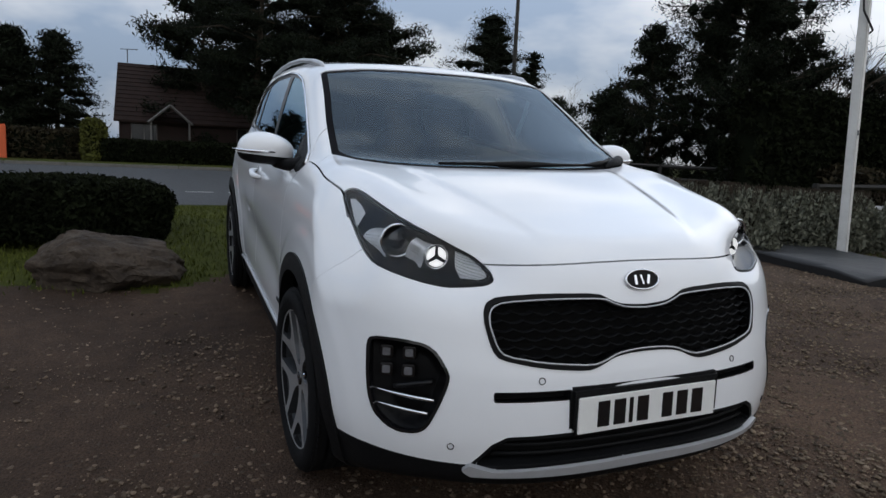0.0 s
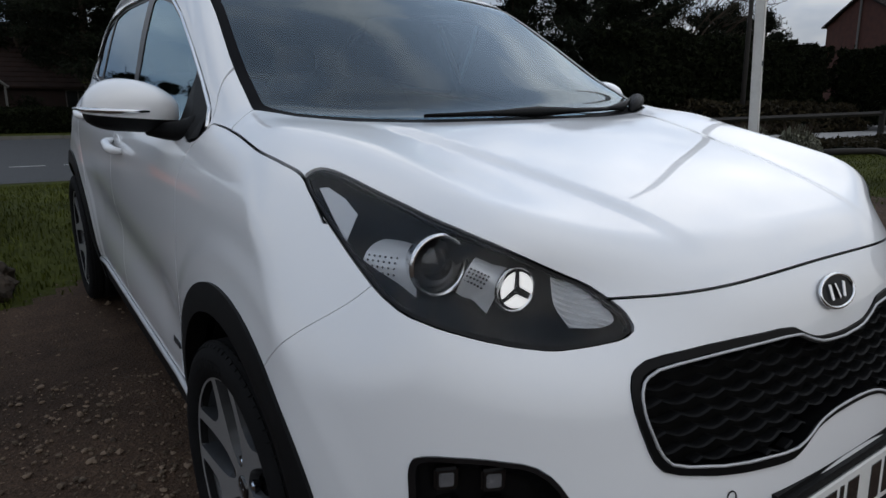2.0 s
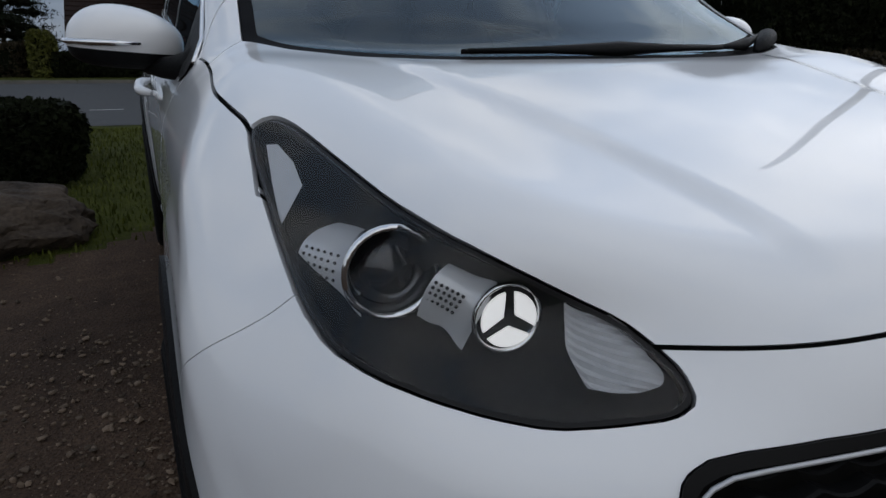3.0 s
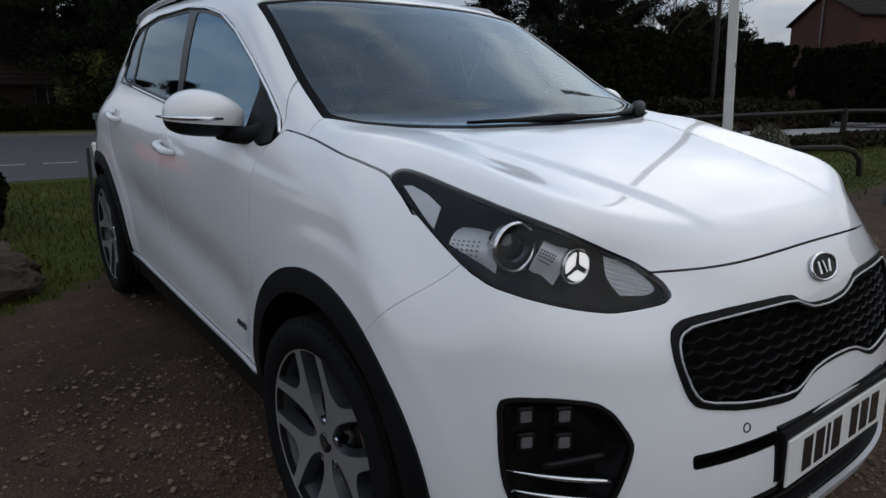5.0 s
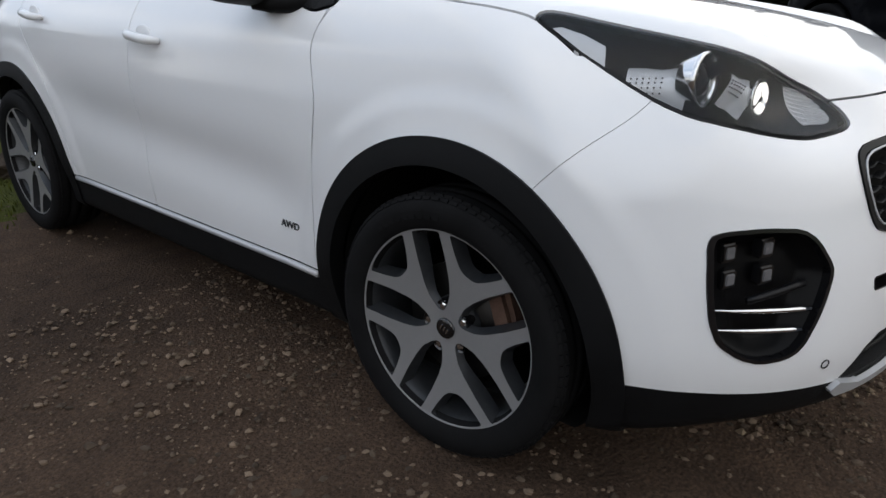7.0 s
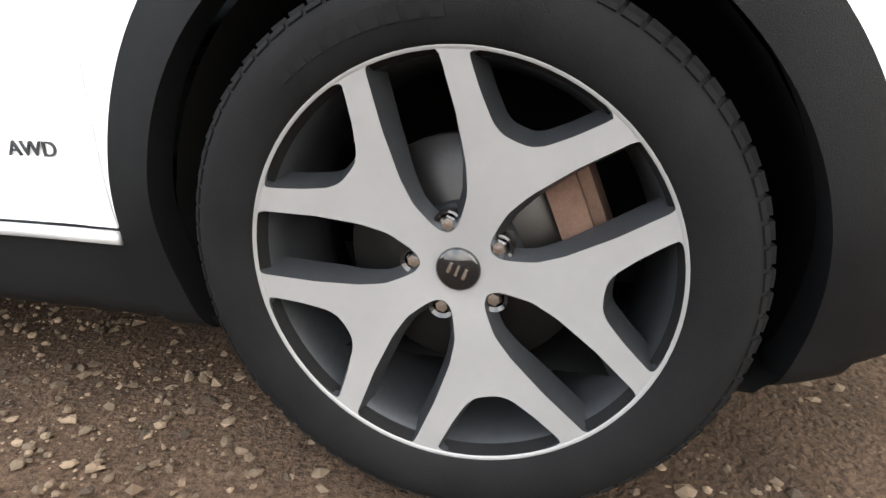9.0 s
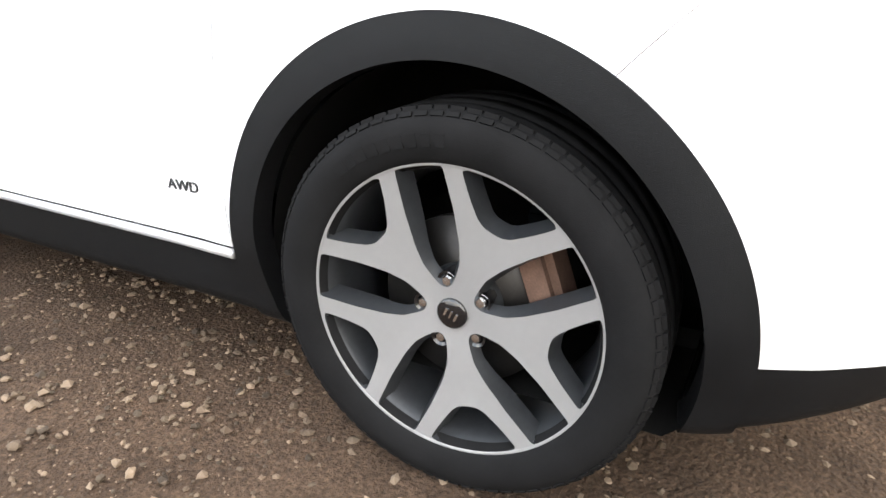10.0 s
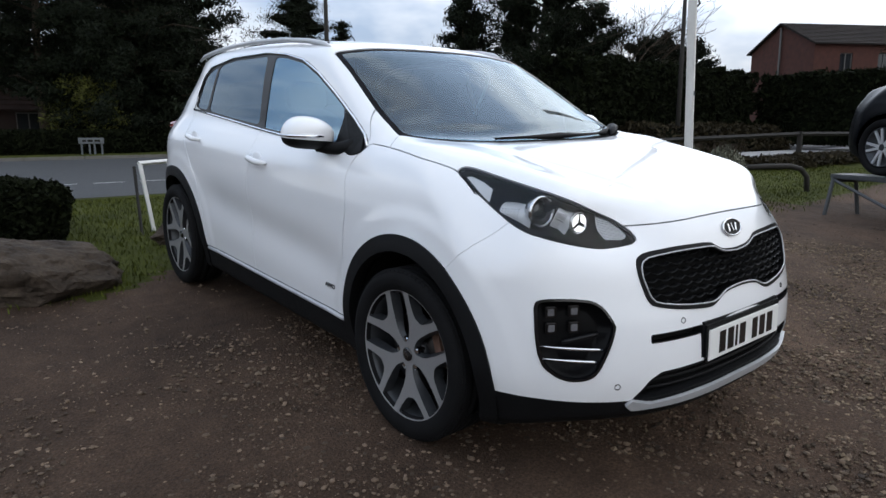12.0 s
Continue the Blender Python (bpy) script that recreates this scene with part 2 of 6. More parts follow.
PALESTONE = material("tan_gravel_stone", (0.080, 0.053, 0.031), rough=0.85, vary=0.4, scale=2.5, second=(0.195, 0.147, 0.098), per_island=0.6, spec=0.3)
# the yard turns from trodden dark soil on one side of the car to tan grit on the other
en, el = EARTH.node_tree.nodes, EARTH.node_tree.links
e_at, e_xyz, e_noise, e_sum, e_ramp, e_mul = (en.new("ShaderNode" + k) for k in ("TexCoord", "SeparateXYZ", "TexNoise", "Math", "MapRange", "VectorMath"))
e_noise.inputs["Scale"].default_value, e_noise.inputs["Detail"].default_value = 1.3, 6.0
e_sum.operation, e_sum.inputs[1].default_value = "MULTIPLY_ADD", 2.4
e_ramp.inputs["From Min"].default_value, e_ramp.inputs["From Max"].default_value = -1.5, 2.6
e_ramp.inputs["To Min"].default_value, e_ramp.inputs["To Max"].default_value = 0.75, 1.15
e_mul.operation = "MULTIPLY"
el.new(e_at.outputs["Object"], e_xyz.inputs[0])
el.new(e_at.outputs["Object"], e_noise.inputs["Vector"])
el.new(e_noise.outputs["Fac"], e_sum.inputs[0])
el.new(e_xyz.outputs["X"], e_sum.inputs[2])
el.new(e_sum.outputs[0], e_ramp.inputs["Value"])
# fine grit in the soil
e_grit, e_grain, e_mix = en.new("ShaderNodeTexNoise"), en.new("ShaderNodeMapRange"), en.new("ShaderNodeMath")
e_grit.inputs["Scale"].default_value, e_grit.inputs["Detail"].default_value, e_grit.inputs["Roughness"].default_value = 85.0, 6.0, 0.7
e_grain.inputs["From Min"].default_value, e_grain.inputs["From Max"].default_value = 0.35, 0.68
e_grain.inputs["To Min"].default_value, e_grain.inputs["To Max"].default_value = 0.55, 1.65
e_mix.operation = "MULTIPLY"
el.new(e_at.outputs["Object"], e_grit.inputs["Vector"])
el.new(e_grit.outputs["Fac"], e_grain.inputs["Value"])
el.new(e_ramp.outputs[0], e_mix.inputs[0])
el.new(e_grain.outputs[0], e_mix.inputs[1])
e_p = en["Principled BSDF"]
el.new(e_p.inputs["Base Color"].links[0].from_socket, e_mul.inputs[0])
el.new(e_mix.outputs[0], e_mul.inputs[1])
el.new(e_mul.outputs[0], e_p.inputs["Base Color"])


def curve(*knots):
    """A smooth function through (x, y) knots."""
    xs, ys = np.array(knots, float).T
    slope = np.gradient(ys, xs)
    def f(x):
        x = np.clip(np.asarray(x, float), xs[0], xs[-1])
        i = np.clip(np.searchsorted(xs, x) - 1, 0, len(xs) - 2)
        h = xs[i + 1] - xs[i]
        t = (x - xs[i]) / h
        return ((1 + 2 * t) * (1 - t) ** 2 * ys[i] + t * (1 - t) ** 2 * h * slope[i]
                + t * t * (3 - 2 * t) * ys[i + 1] + t * t * (t - 1) * h * slope[i + 1])
    return f


def smax(a, b, k):
    h = np.clip(k - np.abs(a - b), 0, None) / k
    return np.maximum(a, b) + h * h * k / 4


def bump(d, w):
    return np.exp(-(d / w) ** 2)


def step(a, b, x):
    t = np.clip((x - a) / (b - a), 0, 1)
    return t * t * (3 - 2 * t)


WHEELS, WHEEL_X, HUB_Z = (0.0, 2.67), 0.82, 0.352
half_width = curve((0.15, 0.86), (0.36, 0.888), (0.6, 0.905), (0.8, 0.909), (0.92, 0.899), (1.02, 0.877), (1.09, 0.838),
                   (1.15, 0.796), (1.25, 0.762), (1.40, 0.716), (1.53, 0.667), (1.70, 0.585))
nose = curve((0.15, -0.80), (0.30, -0.868), (0.42, -0.892), (0.53, -0.885), (0.62, -0.868), (0.72, -0.840), (0.85, -0.803),
             (0.92, -0.775), (1.0, -0.735), (1.1, -0.67), (1.3, -0.5))
tail_end = curve((0.15, 3.42), (0.5, 3.52), (0.85, 3.53), (1.0, 3.55), (1.2, 3.47), (1.4, 3.30), (1.6, 3.20), (1.7, 3.1))
top_line = curve((-1.0, 0.925), (-0.85, 0.950), (-0.76, 0.981), (-0.6, 1.030), (-0.4, 1.076), (-0.2, 1.112), (0.0, 1.140), (0.14, 1.156), (0.22, 1.174),
                 (0.33, 1.234), (0.55, 1.352), (0.8, 1.482), (0.98, 1.567), (1.08, 1.599), (1.3, 1.626), (1.7, 1.638), (2.2, 1.628), (2.8, 1.592),
                 (3.2, 1.548), (3.5, 1.45))


def body(p):
    """Signed distance, about, to the car's outer skin; the car stands along y and points to -y."""
    ax, y, z = np.abs(p[:, 0]), p[:, 1], p[:, 2]
    w = half_width(z)
    for wy in WHEELS:
        rho = np.hypot(y - wy, z - HUB_Z)
        w = w + (0.011 * bump(rho - 0.41, 0.075) + 0.006 * step(0.600, 0.535, rho)) * step(0.25, 0.45, z)
    crease = 0.49 + 0.075 * (y - 0.6)
    w = w - 0.020 * bump(z - crease - 0.09, 0.11) * step(0.35, 0.8, y) * step(2.35, 1.9, y)
    length = 0.55
    tuck = 0.070 * bump(ax - 0.58, 0.17) * bump(z - 0.945, 0.085)
    v = np.clip((nose(z) + tuck + length - y) / length, 0, 3)
    r = np.clip((y - tail_end(z) + 0.8) / 0.8, 0, 3)
    side = (((ax / w) ** 2.8 + v ** 1.8 + r ** 2.0) ** (1 / 2.8) - 1) * w
    shift = y - 0.17 * ax ** 2 * step(2.4, 1.2, y) * (0.35 + 0.65 * step(-0.1, 0.25, y))
    line = 0.33 + 0.26 * (y + 0.55)
    height = top_line(shift) - 0.055 * ax ** 2.5 * step(1.2, 0.3, y) * step(0.05, 0.55, y) - 0.020 * ax ** 2.5 * step(0.3, -0.1, y) - 0.10 * ax ** 2.6 * step(0.9, 1.3, y)
    height = height + 0.009 * (1 - step(-0.03, 0.03, ax - line)) * step(0.2, 0.0, y) * step(-0.78, -0.5, y)
    height = height - 0.27 * step(0.60, 0.97, ax) ** 1.2 * step(0.1, -0.5, y)
    # the bonnet's raised shoulders
    crest = 0.735 + 0.20 * np.minimum(y, 0.2)
    height = height + (0.026 - 0.003 * step(-0.3, 0.1, y)) * bump(ax - crest, 0.15 + 0.09 * step(-0.3, 0.1, y)) * step(-0.72, -0.48, y) * step(0.55, 0.25, y)
    pitch = (top_line(shift + 0.01) - top_line(shift - 0.01)) / 0.02
    top = (z - height) / np.sqrt(1 + pitch ** 2)
    blend = 0.08 - 0.01 * step(0.2, 0.6, y)
    f = smax(side, top, blend)
    return smax(f, 0.20 + 0.075 * step(-0.35, -0.75, y) - z, 0.05)


def slope_of(f, p, h=2e-4):
    g = np.empty_like(p)
    for k in range(3):
        e = np.zeros(3)
        e[k] = h
        g[:, k] = (f(p + e) - f(p - e)) / (2 * h)
    return g


def settle(p, rounds=3):
    """The points moved on to the skin, and the skin's normals there."""
    for _ in range(rounds):
        g = slope_of(body, p)
        p = p - (body(p) / np.clip((g * g).sum(1), 0.05, None))[:, None] * g
    g = slope_of(body, p)
    return p, g / np.linalg.norm(g, axis=1)[:, None]


import itertools
# ---- building tools ----
def mesh_object(name, verts, faces, mat, parent=None, normals=None, smooth=True, label=""):
    me = bpy.data.meshes.new(name)
    verts = np.asarray(verts, np.float32)
    if isinstance(faces, np.ndarray) and faces.ndim == 2:
        k, m = faces.shape
        me.vertices.add(len(verts)), me.loops.add(k * m), me.polygons.add(k)
        me.vertices.foreach_set("co", verts.ravel())
        me.loops.foreach_set("vertex_index", faces.astype(np.int32).ravel())
        me.polygons.foreach_set("loop_start", np.arange(0, k * m, m, dtype=np.int32))
        me.update(calc_edges=True)
        me.validate()
    else:
        me.from_pydata(verts.tolist(), [], [list(map(int, f)) for f in faces])
    me.polygons.foreach_set("use_smooth", np.full(len(me.polygons), smooth))
    if normals is not None and len(me.vertices) == len(normals):
        free = me.attributes.new("custom_normal", "FLOAT_VECTOR", "POINT")
        free.data.foreach_set("vector", np.asarray(normals, np.float32).ravel())
    me.materials.append(mat)
    ob = new(name, me)
    ob.parent = parent
    if label:
        ob["label"] = label
    return ob


def part(name, bm, mat, parent, label="", smooth=False):
    me = bpy.data.meshes.new(name)
    bm.to_mesh(me)
    bm.free()
    me.polygons.foreach_set("use_smooth", np.full(len(me.polygons), smooth))
    me.materials.append(mat)
    ob = new(name, me)
    ob.parent = parent
    if label:
        ob["label"] = label
    return ob


def thing(name, label, category, group="", kind="", at=None):
    ob = tagged(new(name), label, category, group, kind)
    if at is not None:
        ob.matrix_world = at
    return ob


def box(bm, centre, size, turn=None, bevel=0.0, taper=1.0):
    """A bevelled block added to bm."""
    made = bmesh.ops.create_cube(bm, size=1.0)["verts"]
    for v in made:
        if v.co.z > 0:
            v.co.x *= taper
            v.co.y *= taper
    m = Matrix.Translation(centre) @ (turn.to_4x4() if turn else Matrix()) @ Matrix.Diagonal((*size, 1))
    bmesh.ops.transform(bm, matrix=m, verts=made)
    if bevel:
        edges = {e for v in made for e in v.link_edges}
        bmesh.ops.bevel(bm, geom=list(edges), offset=bevel, segments=2, affect="EDGES")
    return bm


def tube(bm, points, radius, sides=10, closed=False, caps=True):
    """A round bar along points; radius may be one number or one per point."""
    pts = [Vector(p) for p in points]
    radii = radius if isinstance(radius, (list, tuple)) else [radius] * len(pts)
    rings = []
    for i, p in enumerate(pts):
        a, b = pts[i - 1] if (i or closed) else p, pts[(i + 1) % len(pts)] if (i < len(pts) - 1 or closed) else p
        d = (b - a).normalized()
        u = d.orthogonal().normalized() if abs(d.z) > 0.95 else d.cross(Vector((0, 0, 1))).normalized()
        w = d.cross(u)
        rings.append([bm.verts.new(p + radii[i] * (math.cos(t) * u + math.sin(t) * w)) for t in (2 * math.pi * k / sides for k in range(sides))])
    pairs = list(zip(rings, rings[1:])) + ([(rings[-1], rings[0])] if closed else [])
    for r0, r1 in pairs:
        for k in range(sides):
            bm.faces.new((r0[k], r0[(k + 1) % sides], r1[(k + 1) % sides], r1[k]))
    if caps and not closed:
        bm.faces.new(rings[0][::-1]), bm.faces.new(rings[-1])
    return bm


def lathe(profile, steps, axis_x=True, close=False):
    """Vertices and quads of a profile of (radius, along) turned round the x axis (or z)."""
    pr = np.array(profile, float)
    a = np.linspace(0, 2 * np.pi, steps, endpoint=False)
    rad, along = pr[:, 0], pr[:, 1]
    c, s = np.cos(a)[:, None] * rad, np.sin(a)[:, None] * rad
    al = np.broadcast_to(along, c.shape)
    v = np.stack([al, c, s], -1) if axis_x else np.stack([c, s, al], -1)
    k = len(pr)
    i, j = np.meshgrid(np.arange(steps), np.arange(k if close else k - 1), indexing="ij")
    i2, j2 = (i + 1) % steps, (j + 1) % k
    f = np.stack([i * k + j, i2 * k + j, i2 * k + j2, i * k + j2], -1).reshape(-1, 4)
    return v.reshape(-1, 3), f


def poly_distance(u, v, poly):
    """Signed distance of points to a closed outline (minus inside)."""
    p = np.array(poly, float)
    best, inside = np.full(len(u), 1e9), np.zeros(len(u), bool)
    for (ax, ay), (bx, by) in zip(p, np.roll(p, -1, 0)):
        ex, ey = bx - ax, by - ay
        t = np.clip(((u - ax) * ex + (v - ay) * ey) / (ex * ex + ey * ey + 1e-12), 0, 1)
        best = np.minimum(best, (u - ax - t * ex) ** 2 + (v - ay - t * ey) ** 2)
        cross = (ay > v) != (by > v)
        with np.errstate(divide="ignore", invalid="ignore"):
            inside ^= cross & (u < (bx - ax) * (v - ay) / (by - ay) + ax)
    d = np.sqrt(best)
    return np.where(inside, -d, d)


def rounded(poly, rounds=2, most=1.0):
    """The outline with its corners cut round."""
    p = np.array(poly, float)
    for _ in range(rounds):
        q = np.roll(p, -1, 0)
        t = np.minimum(0.2, most / np.linalg.norm(q - p, axis=1))[:, None]
        p = np.stack([(1 - t) * p + t * q, t * p + (1 - t) * q], 1).reshape(-1, 2)
    return p


def clip(v, f, d):
    """The part of a triangle mesh where the field d is below zero, cut along d = 0."""
    ins = d < 0
    count = ins[f].sum(1)
    keep = f[count == 3]
    mixed = f[(count == 1) | (count == 2)]
    if not len(mixed):
        return compact(v, keep)
    one = ins[mixed].sum(1) == 1
    tri = mixed[one]
    k = np.argmax(ins[tri], 1)
    two = mixed[~one]
    k2 = np.argmin(ins[two], 1)
    r = np.arange(3)
    tri = tri[np.arange(len(tri))[:, None], (k[:, None] + r) % 3]
    two = two[np.arange(len(two))[:, None], (k2[:, None] + r) % 3]
    ends = np.concatenate([tri[:, [0, 1]], tri[:, [0, 2]], two[:, [0, 1]], two[:, [0, 2]]])
    ends.sort(axis=1)
    uniq, idx = np.unique(ends, axis=0, return_inverse=True)
    idx = idx.reshape(-1)
    da, db = d[uniq[:, 0]], d[uniq[:, 1]]
    t = np.clip(da / (da - db + 1e-15), 0.001, 0.999)[:, None]
    fresh = v[uniq[:, 0]] * (1 - t) + v[uniq[:, 1]] * t
    idx = idx + len(v)
    n1, n2 = len(tri), len(two)
    a, b, c, e = idx[:n1], idx[n1:2 * n1], idx[2 * n1:2 * n1 + n2], idx[2 * n1 + n2:]
    made = np.concatenate([keep, np.stack([tri[:, 0], a, b], 1), np.stack([c, two[:, 1], two[:, 2]], 1), np.stack([c, two[:, 2], e], 1)])
    return compact(np.concatenate([v, fresh]), made)


def compact(v, f):
    used, inv = np.unique(f, return_inverse=True)
    return v[used], inv.reshape(-1, 3)


def skin_mesh(f, low, high, cell):
    """A triangle mesh of f = 0 (surface nets), with its points settled on the skin."""
    axes = [np.arange(a, b + cell, cell) for a, b in zip(low, high)]
    nx, ny, nz = map(len, axes)
    val = np.empty((nx, ny, nz))
    for i, x in enumerate(axes[0]):
        g = np.stack(np.meshgrid([x], axes[1], axes[2], indexing="ij"), -1).reshape(-1, 3)
        val[i] = f(g).reshape(ny, nz)
    s = val < 0
    corner = [(i, j, k) for i in (0, 1) for j in (0, 1) for k in (0, 1)]
    cnt = sum(s[i:nx - 1 + i, j:ny - 1 + j, k:nz - 1 + k].astype(int) for i, j, k in corner)
    active = (cnt > 0) & (cnt < 8)
    ids = np.full(active.shape, -1)
    ids[active] = np.arange(active.sum())
    cells = np.argwhere(active)
    # each point starts at the mean of the crossings on its cell's edges
    low_v = np.stack([axes[k][cells[:, k]] for k in range(3)], 1)
    total, n = np.zeros((len(cells), 3)), np.zeros((len(cells), 1))
    for c0, c1 in itertools.combinations(corner, 2):
        if sum(abs(i - j) for i, j in zip(c0, c1)) == 1:
            fa, fb = val[tuple((cells + c0).T)], val[tuple((cells + c1).T)]
            hit = ((fa < 0) != (fb < 0))[:, None]
            t = np.where(hit[:, 0], fa / np.where(hit[:, 0], fa - fb, 1.0), 0.0)[:, None]
            total += hit * (low_v + cell * (np.array(c0) + t * (np.array(c1) - np.array(c0))))
            n += hit
    v = total / np.maximum(n, 1)
    quads = []
    for ax in range(3):
        a, b = [k for k in range(3) if k != ax]
        lo = [slice(1, -1)] * 3
        lo[ax] = slice(0, None)
        sl0, sl1 = list(lo), list(lo)
        sl0[ax], sl1[ax] = slice(0, -1), slice(1, None)
        flip = s[tuple(sl0)] != s[tuple(sl1)]
        e = np.argwhere(flip)
        off = np.ones(3, int)
        off[ax] = 0
        e = e + off
        def at(da, db):
            q = e.copy()
            q[:, a] += da
            q[:, b] += db
            return ids[q[:, 0], q[:, 1], q[:, 2]]
        q = np.stack([at(-1, -1), at(0, -1), at(0, 0), at(-1, 0)], 1)
        down = s[e[:, 0], e[:, 1], e[:, 2]]
        rev = down if ax != 1 else ~down
        q[~rev] = q[~rev][:, ::-1]
        quads.append(q)
    q = np.concatenate(quads)
    q = q[(q >= 0).all(1)]
    return v, np.concatenate([q[:, [0, 1, 2]], q[:, [0, 2, 3]]])


def relax(v, f, rounds):
    """The points spread evenly over the skin."""
    e = np.unique(np.sort(np.concatenate([f[:, [0, 1]], f[:, [1, 2]], f[:, [2, 0]]]), 1), axis=0)
    e = np.concatenate([e, e[:, ::-1]])
    count = np.bincount(e[:, 0], minlength=len(v))[:, None]
    for _ in range(rounds):
        mean = np.stack([np.bincount(e[:, 0], v[e[:, 1], k], len(v)) for k in range(3)], 1) / np.maximum(count, 1)
        v, _ = settle(v + 0.6 * (mean - v), 1)
    return v


def refine(v, f, pick):
    """The picked triangles split in four, their neighbours to match, the new points settled."""
    e = np.sort(np.concatenate([f[:, [0, 1]], f[:, [1, 2]], f[:, [2, 0]]]), 1)
    uniq, inv = np.unique(e, axis=0, return_inverse=True)
    inv = inv.reshape(3, -1).T
    marked = np.zeros(len(uniq), bool)
    marked[inv[pick(v[f].mean(1))].ravel()] = True
    ids = np.full(len(uniq), -1)
    ids[marked] = len(v) + np.arange(marked.sum())
    fresh, _ = settle((v[uniq[marked, 0]] + v[uniq[marked, 1]]) / 2, 2)
    m = ids[inv]
    count = (m >= 0).sum(1)
    made = [f[count == 0]]
    q, k = f[count == 3], m[count == 3]
    made += [np.stack([q[:, 0], k[:, 0], k[:, 2]], 1), np.stack([q[:, 1], k[:, 1], k[:, 0]], 1), np.stack([q[:, 2], k[:, 2], k[:, 1]], 1), k]
    for r in range(3):
        i, j, l = r, (r + 1) % 3, (r + 2) % 3
        one = (count == 1) & (m[:, i] >= 0)
        q, k = f[one], m[one]
        made += [np.stack([q[:, i], k[:, i], q[:, l]], 1), np.stack([k[:, i], q[:, j], q[:, l]], 1)]
        two = (count == 2) & (m[:, i] < 0)
        q, k = f[two], m[two]
        made += [np.stack([q[:, l], k[:, l], k[:, j]], 1), np.stack([q[:, i], q[:, j], k[:, j]], 1), np.stack([q[:, i], k[:, j], k[:, l]], 1)]
    return np.concatenate([v, fresh]), np.concatenate(made)


def rim_edges(f):
    """The open edges of a triangle mesh, in their faces' direction."""
    e = np.concatenate([f[:, [0, 1]], f[:, [1, 2]], f[:, [2, 0]]])
    key = np.sort(e, 1)
    _, inv, cnt = np.unique(key, axis=0, return_inverse=True, return_counts=True)
    return e[cnt[inv.reshape(-1)] == 1]


def panel(name, v, f, mat, parent, depth=0.012, push=0.0, label="", normals=None):
    """A body panel: the skin's patch with its edges turned inwards by depth."""
    if not len(f):
        return None
    if normals is None:
        g = slope_of(body, v)
        normals = g / np.linalg.norm(g, axis=1)[:, None]
    v = v + push * normals
    e = rim_edges(f)
    n = len(v)
    a, b = e[:, 0], e[:, 1]
    k = len(e)
    edge_v = np.concatenate([v[a], v[b], v[a] - depth * normals[a], v[b] - depth * normals[b]])
    i = n + np.arange(k)
    edge_f = np.concatenate([np.stack([i, i + 2 * k, i + k], 1), np.stack([i + k, i + 2 * k, i + 3 * k], 1)])
    along = v[b] - v[a]
    side = np.cross(along, normals[a])
    side = side / np.clip(np.linalg.norm(side, axis=1)[:, None], 1e-9, None)
    nn = np.concatenate([normals, side, side, side, side])
    return mesh_object(name, np.concatenate([v, edge_v]), np.concatenate([f, edge_f]), mat, parent, nn, label=label)


def ground_z(x, y):
    """The yard rises towards a grass bank; behind it the road lies level."""
    y = np.asarray(y, float)
    x = np.asarray(x, float)
    across = 0.0166 * np.clip(x, -3, 3) * step(6.0, 3.0, np.abs(x)) * step(6.0, 3.5, y) * step(-8, -4, y)
    return 0.0612 * np.minimum(y, 5.4) * (1 - step(6.2, 12, y)) * step(-60, -20, y) + 0.25 * step(16, 32, y) + across


def leaf_cloud(points, size, rng, spread=1.0, width=0.45):
    """Small leaf quads, one at each point, turned at random: vertices and faces."""
    n = len(points)
    d = rng.normal(size=(n, 3))
    d[:, 2] *= spread
    d /= np.linalg.norm(d, axis=1)[:, None]
    h = np.cross(d, rng.normal(size=(n, 3)))
    h /= np.linalg.norm(h, axis=1)[:, None]
    s = size * rng.uniform(0.55, 1.25, n)[:, None]
    bend = np.cross(d, h) * s * 0.25
    v = np.stack([points - d * s, points + h * s * width + bend, points + d * s, points - h * s * width + bend], 1).reshape(-1, 3)
    return v, np.arange(4 * n).reshape(-1, 4)


# ---- ground ----
def ground_sheet():
    fine_x, fine_y = np.arange(-6, 12.01, 0.12), np.arange(-5, 13.01, 0.12)
    xs = np.concatenate([np.geomspace(-900, -6.6, 34), fine_x, np.geomspace(12.6, 900, 34)])
    ys = np.concatenate([np.geomspace(-900, -5.6, 30), fine_y, np.arange(13.5, 40, 0.8), np.geomspace(41, 1500, 34)])
    gx, gy = np.meshgrid(xs, ys, indexing="ij")
    z = ground_z(gx, gy)
    near = step(14, 8, np.hypot(gx, gy))
    wob = np.array([noise.noise(Vector((x * 1.7, y * 1.7, 0.3))) * 0.014 + noise.noise(Vector((x * 6, y * 6, 4.1))) * 0.006 if abs(x) < 14 and abs(y) < 14 else 0.0 for x, y in zip(gx.ravel(), gy.ravel())]).reshape(gx.shape)
    z = z + wob * near
    ny = len(ys)
    i, j = np.meshgrid(np.arange(len(xs) - 1), np.arange(ny - 1), indexing="ij")
    f = np.stack([i * ny + j, (i + 1) * ny + j, (i + 1) * ny + j + 1, i * ny + j + 1], -1).reshape(-1, 4)
    return np.stack([gx, gy, z], -1).reshape(-1, 3), f


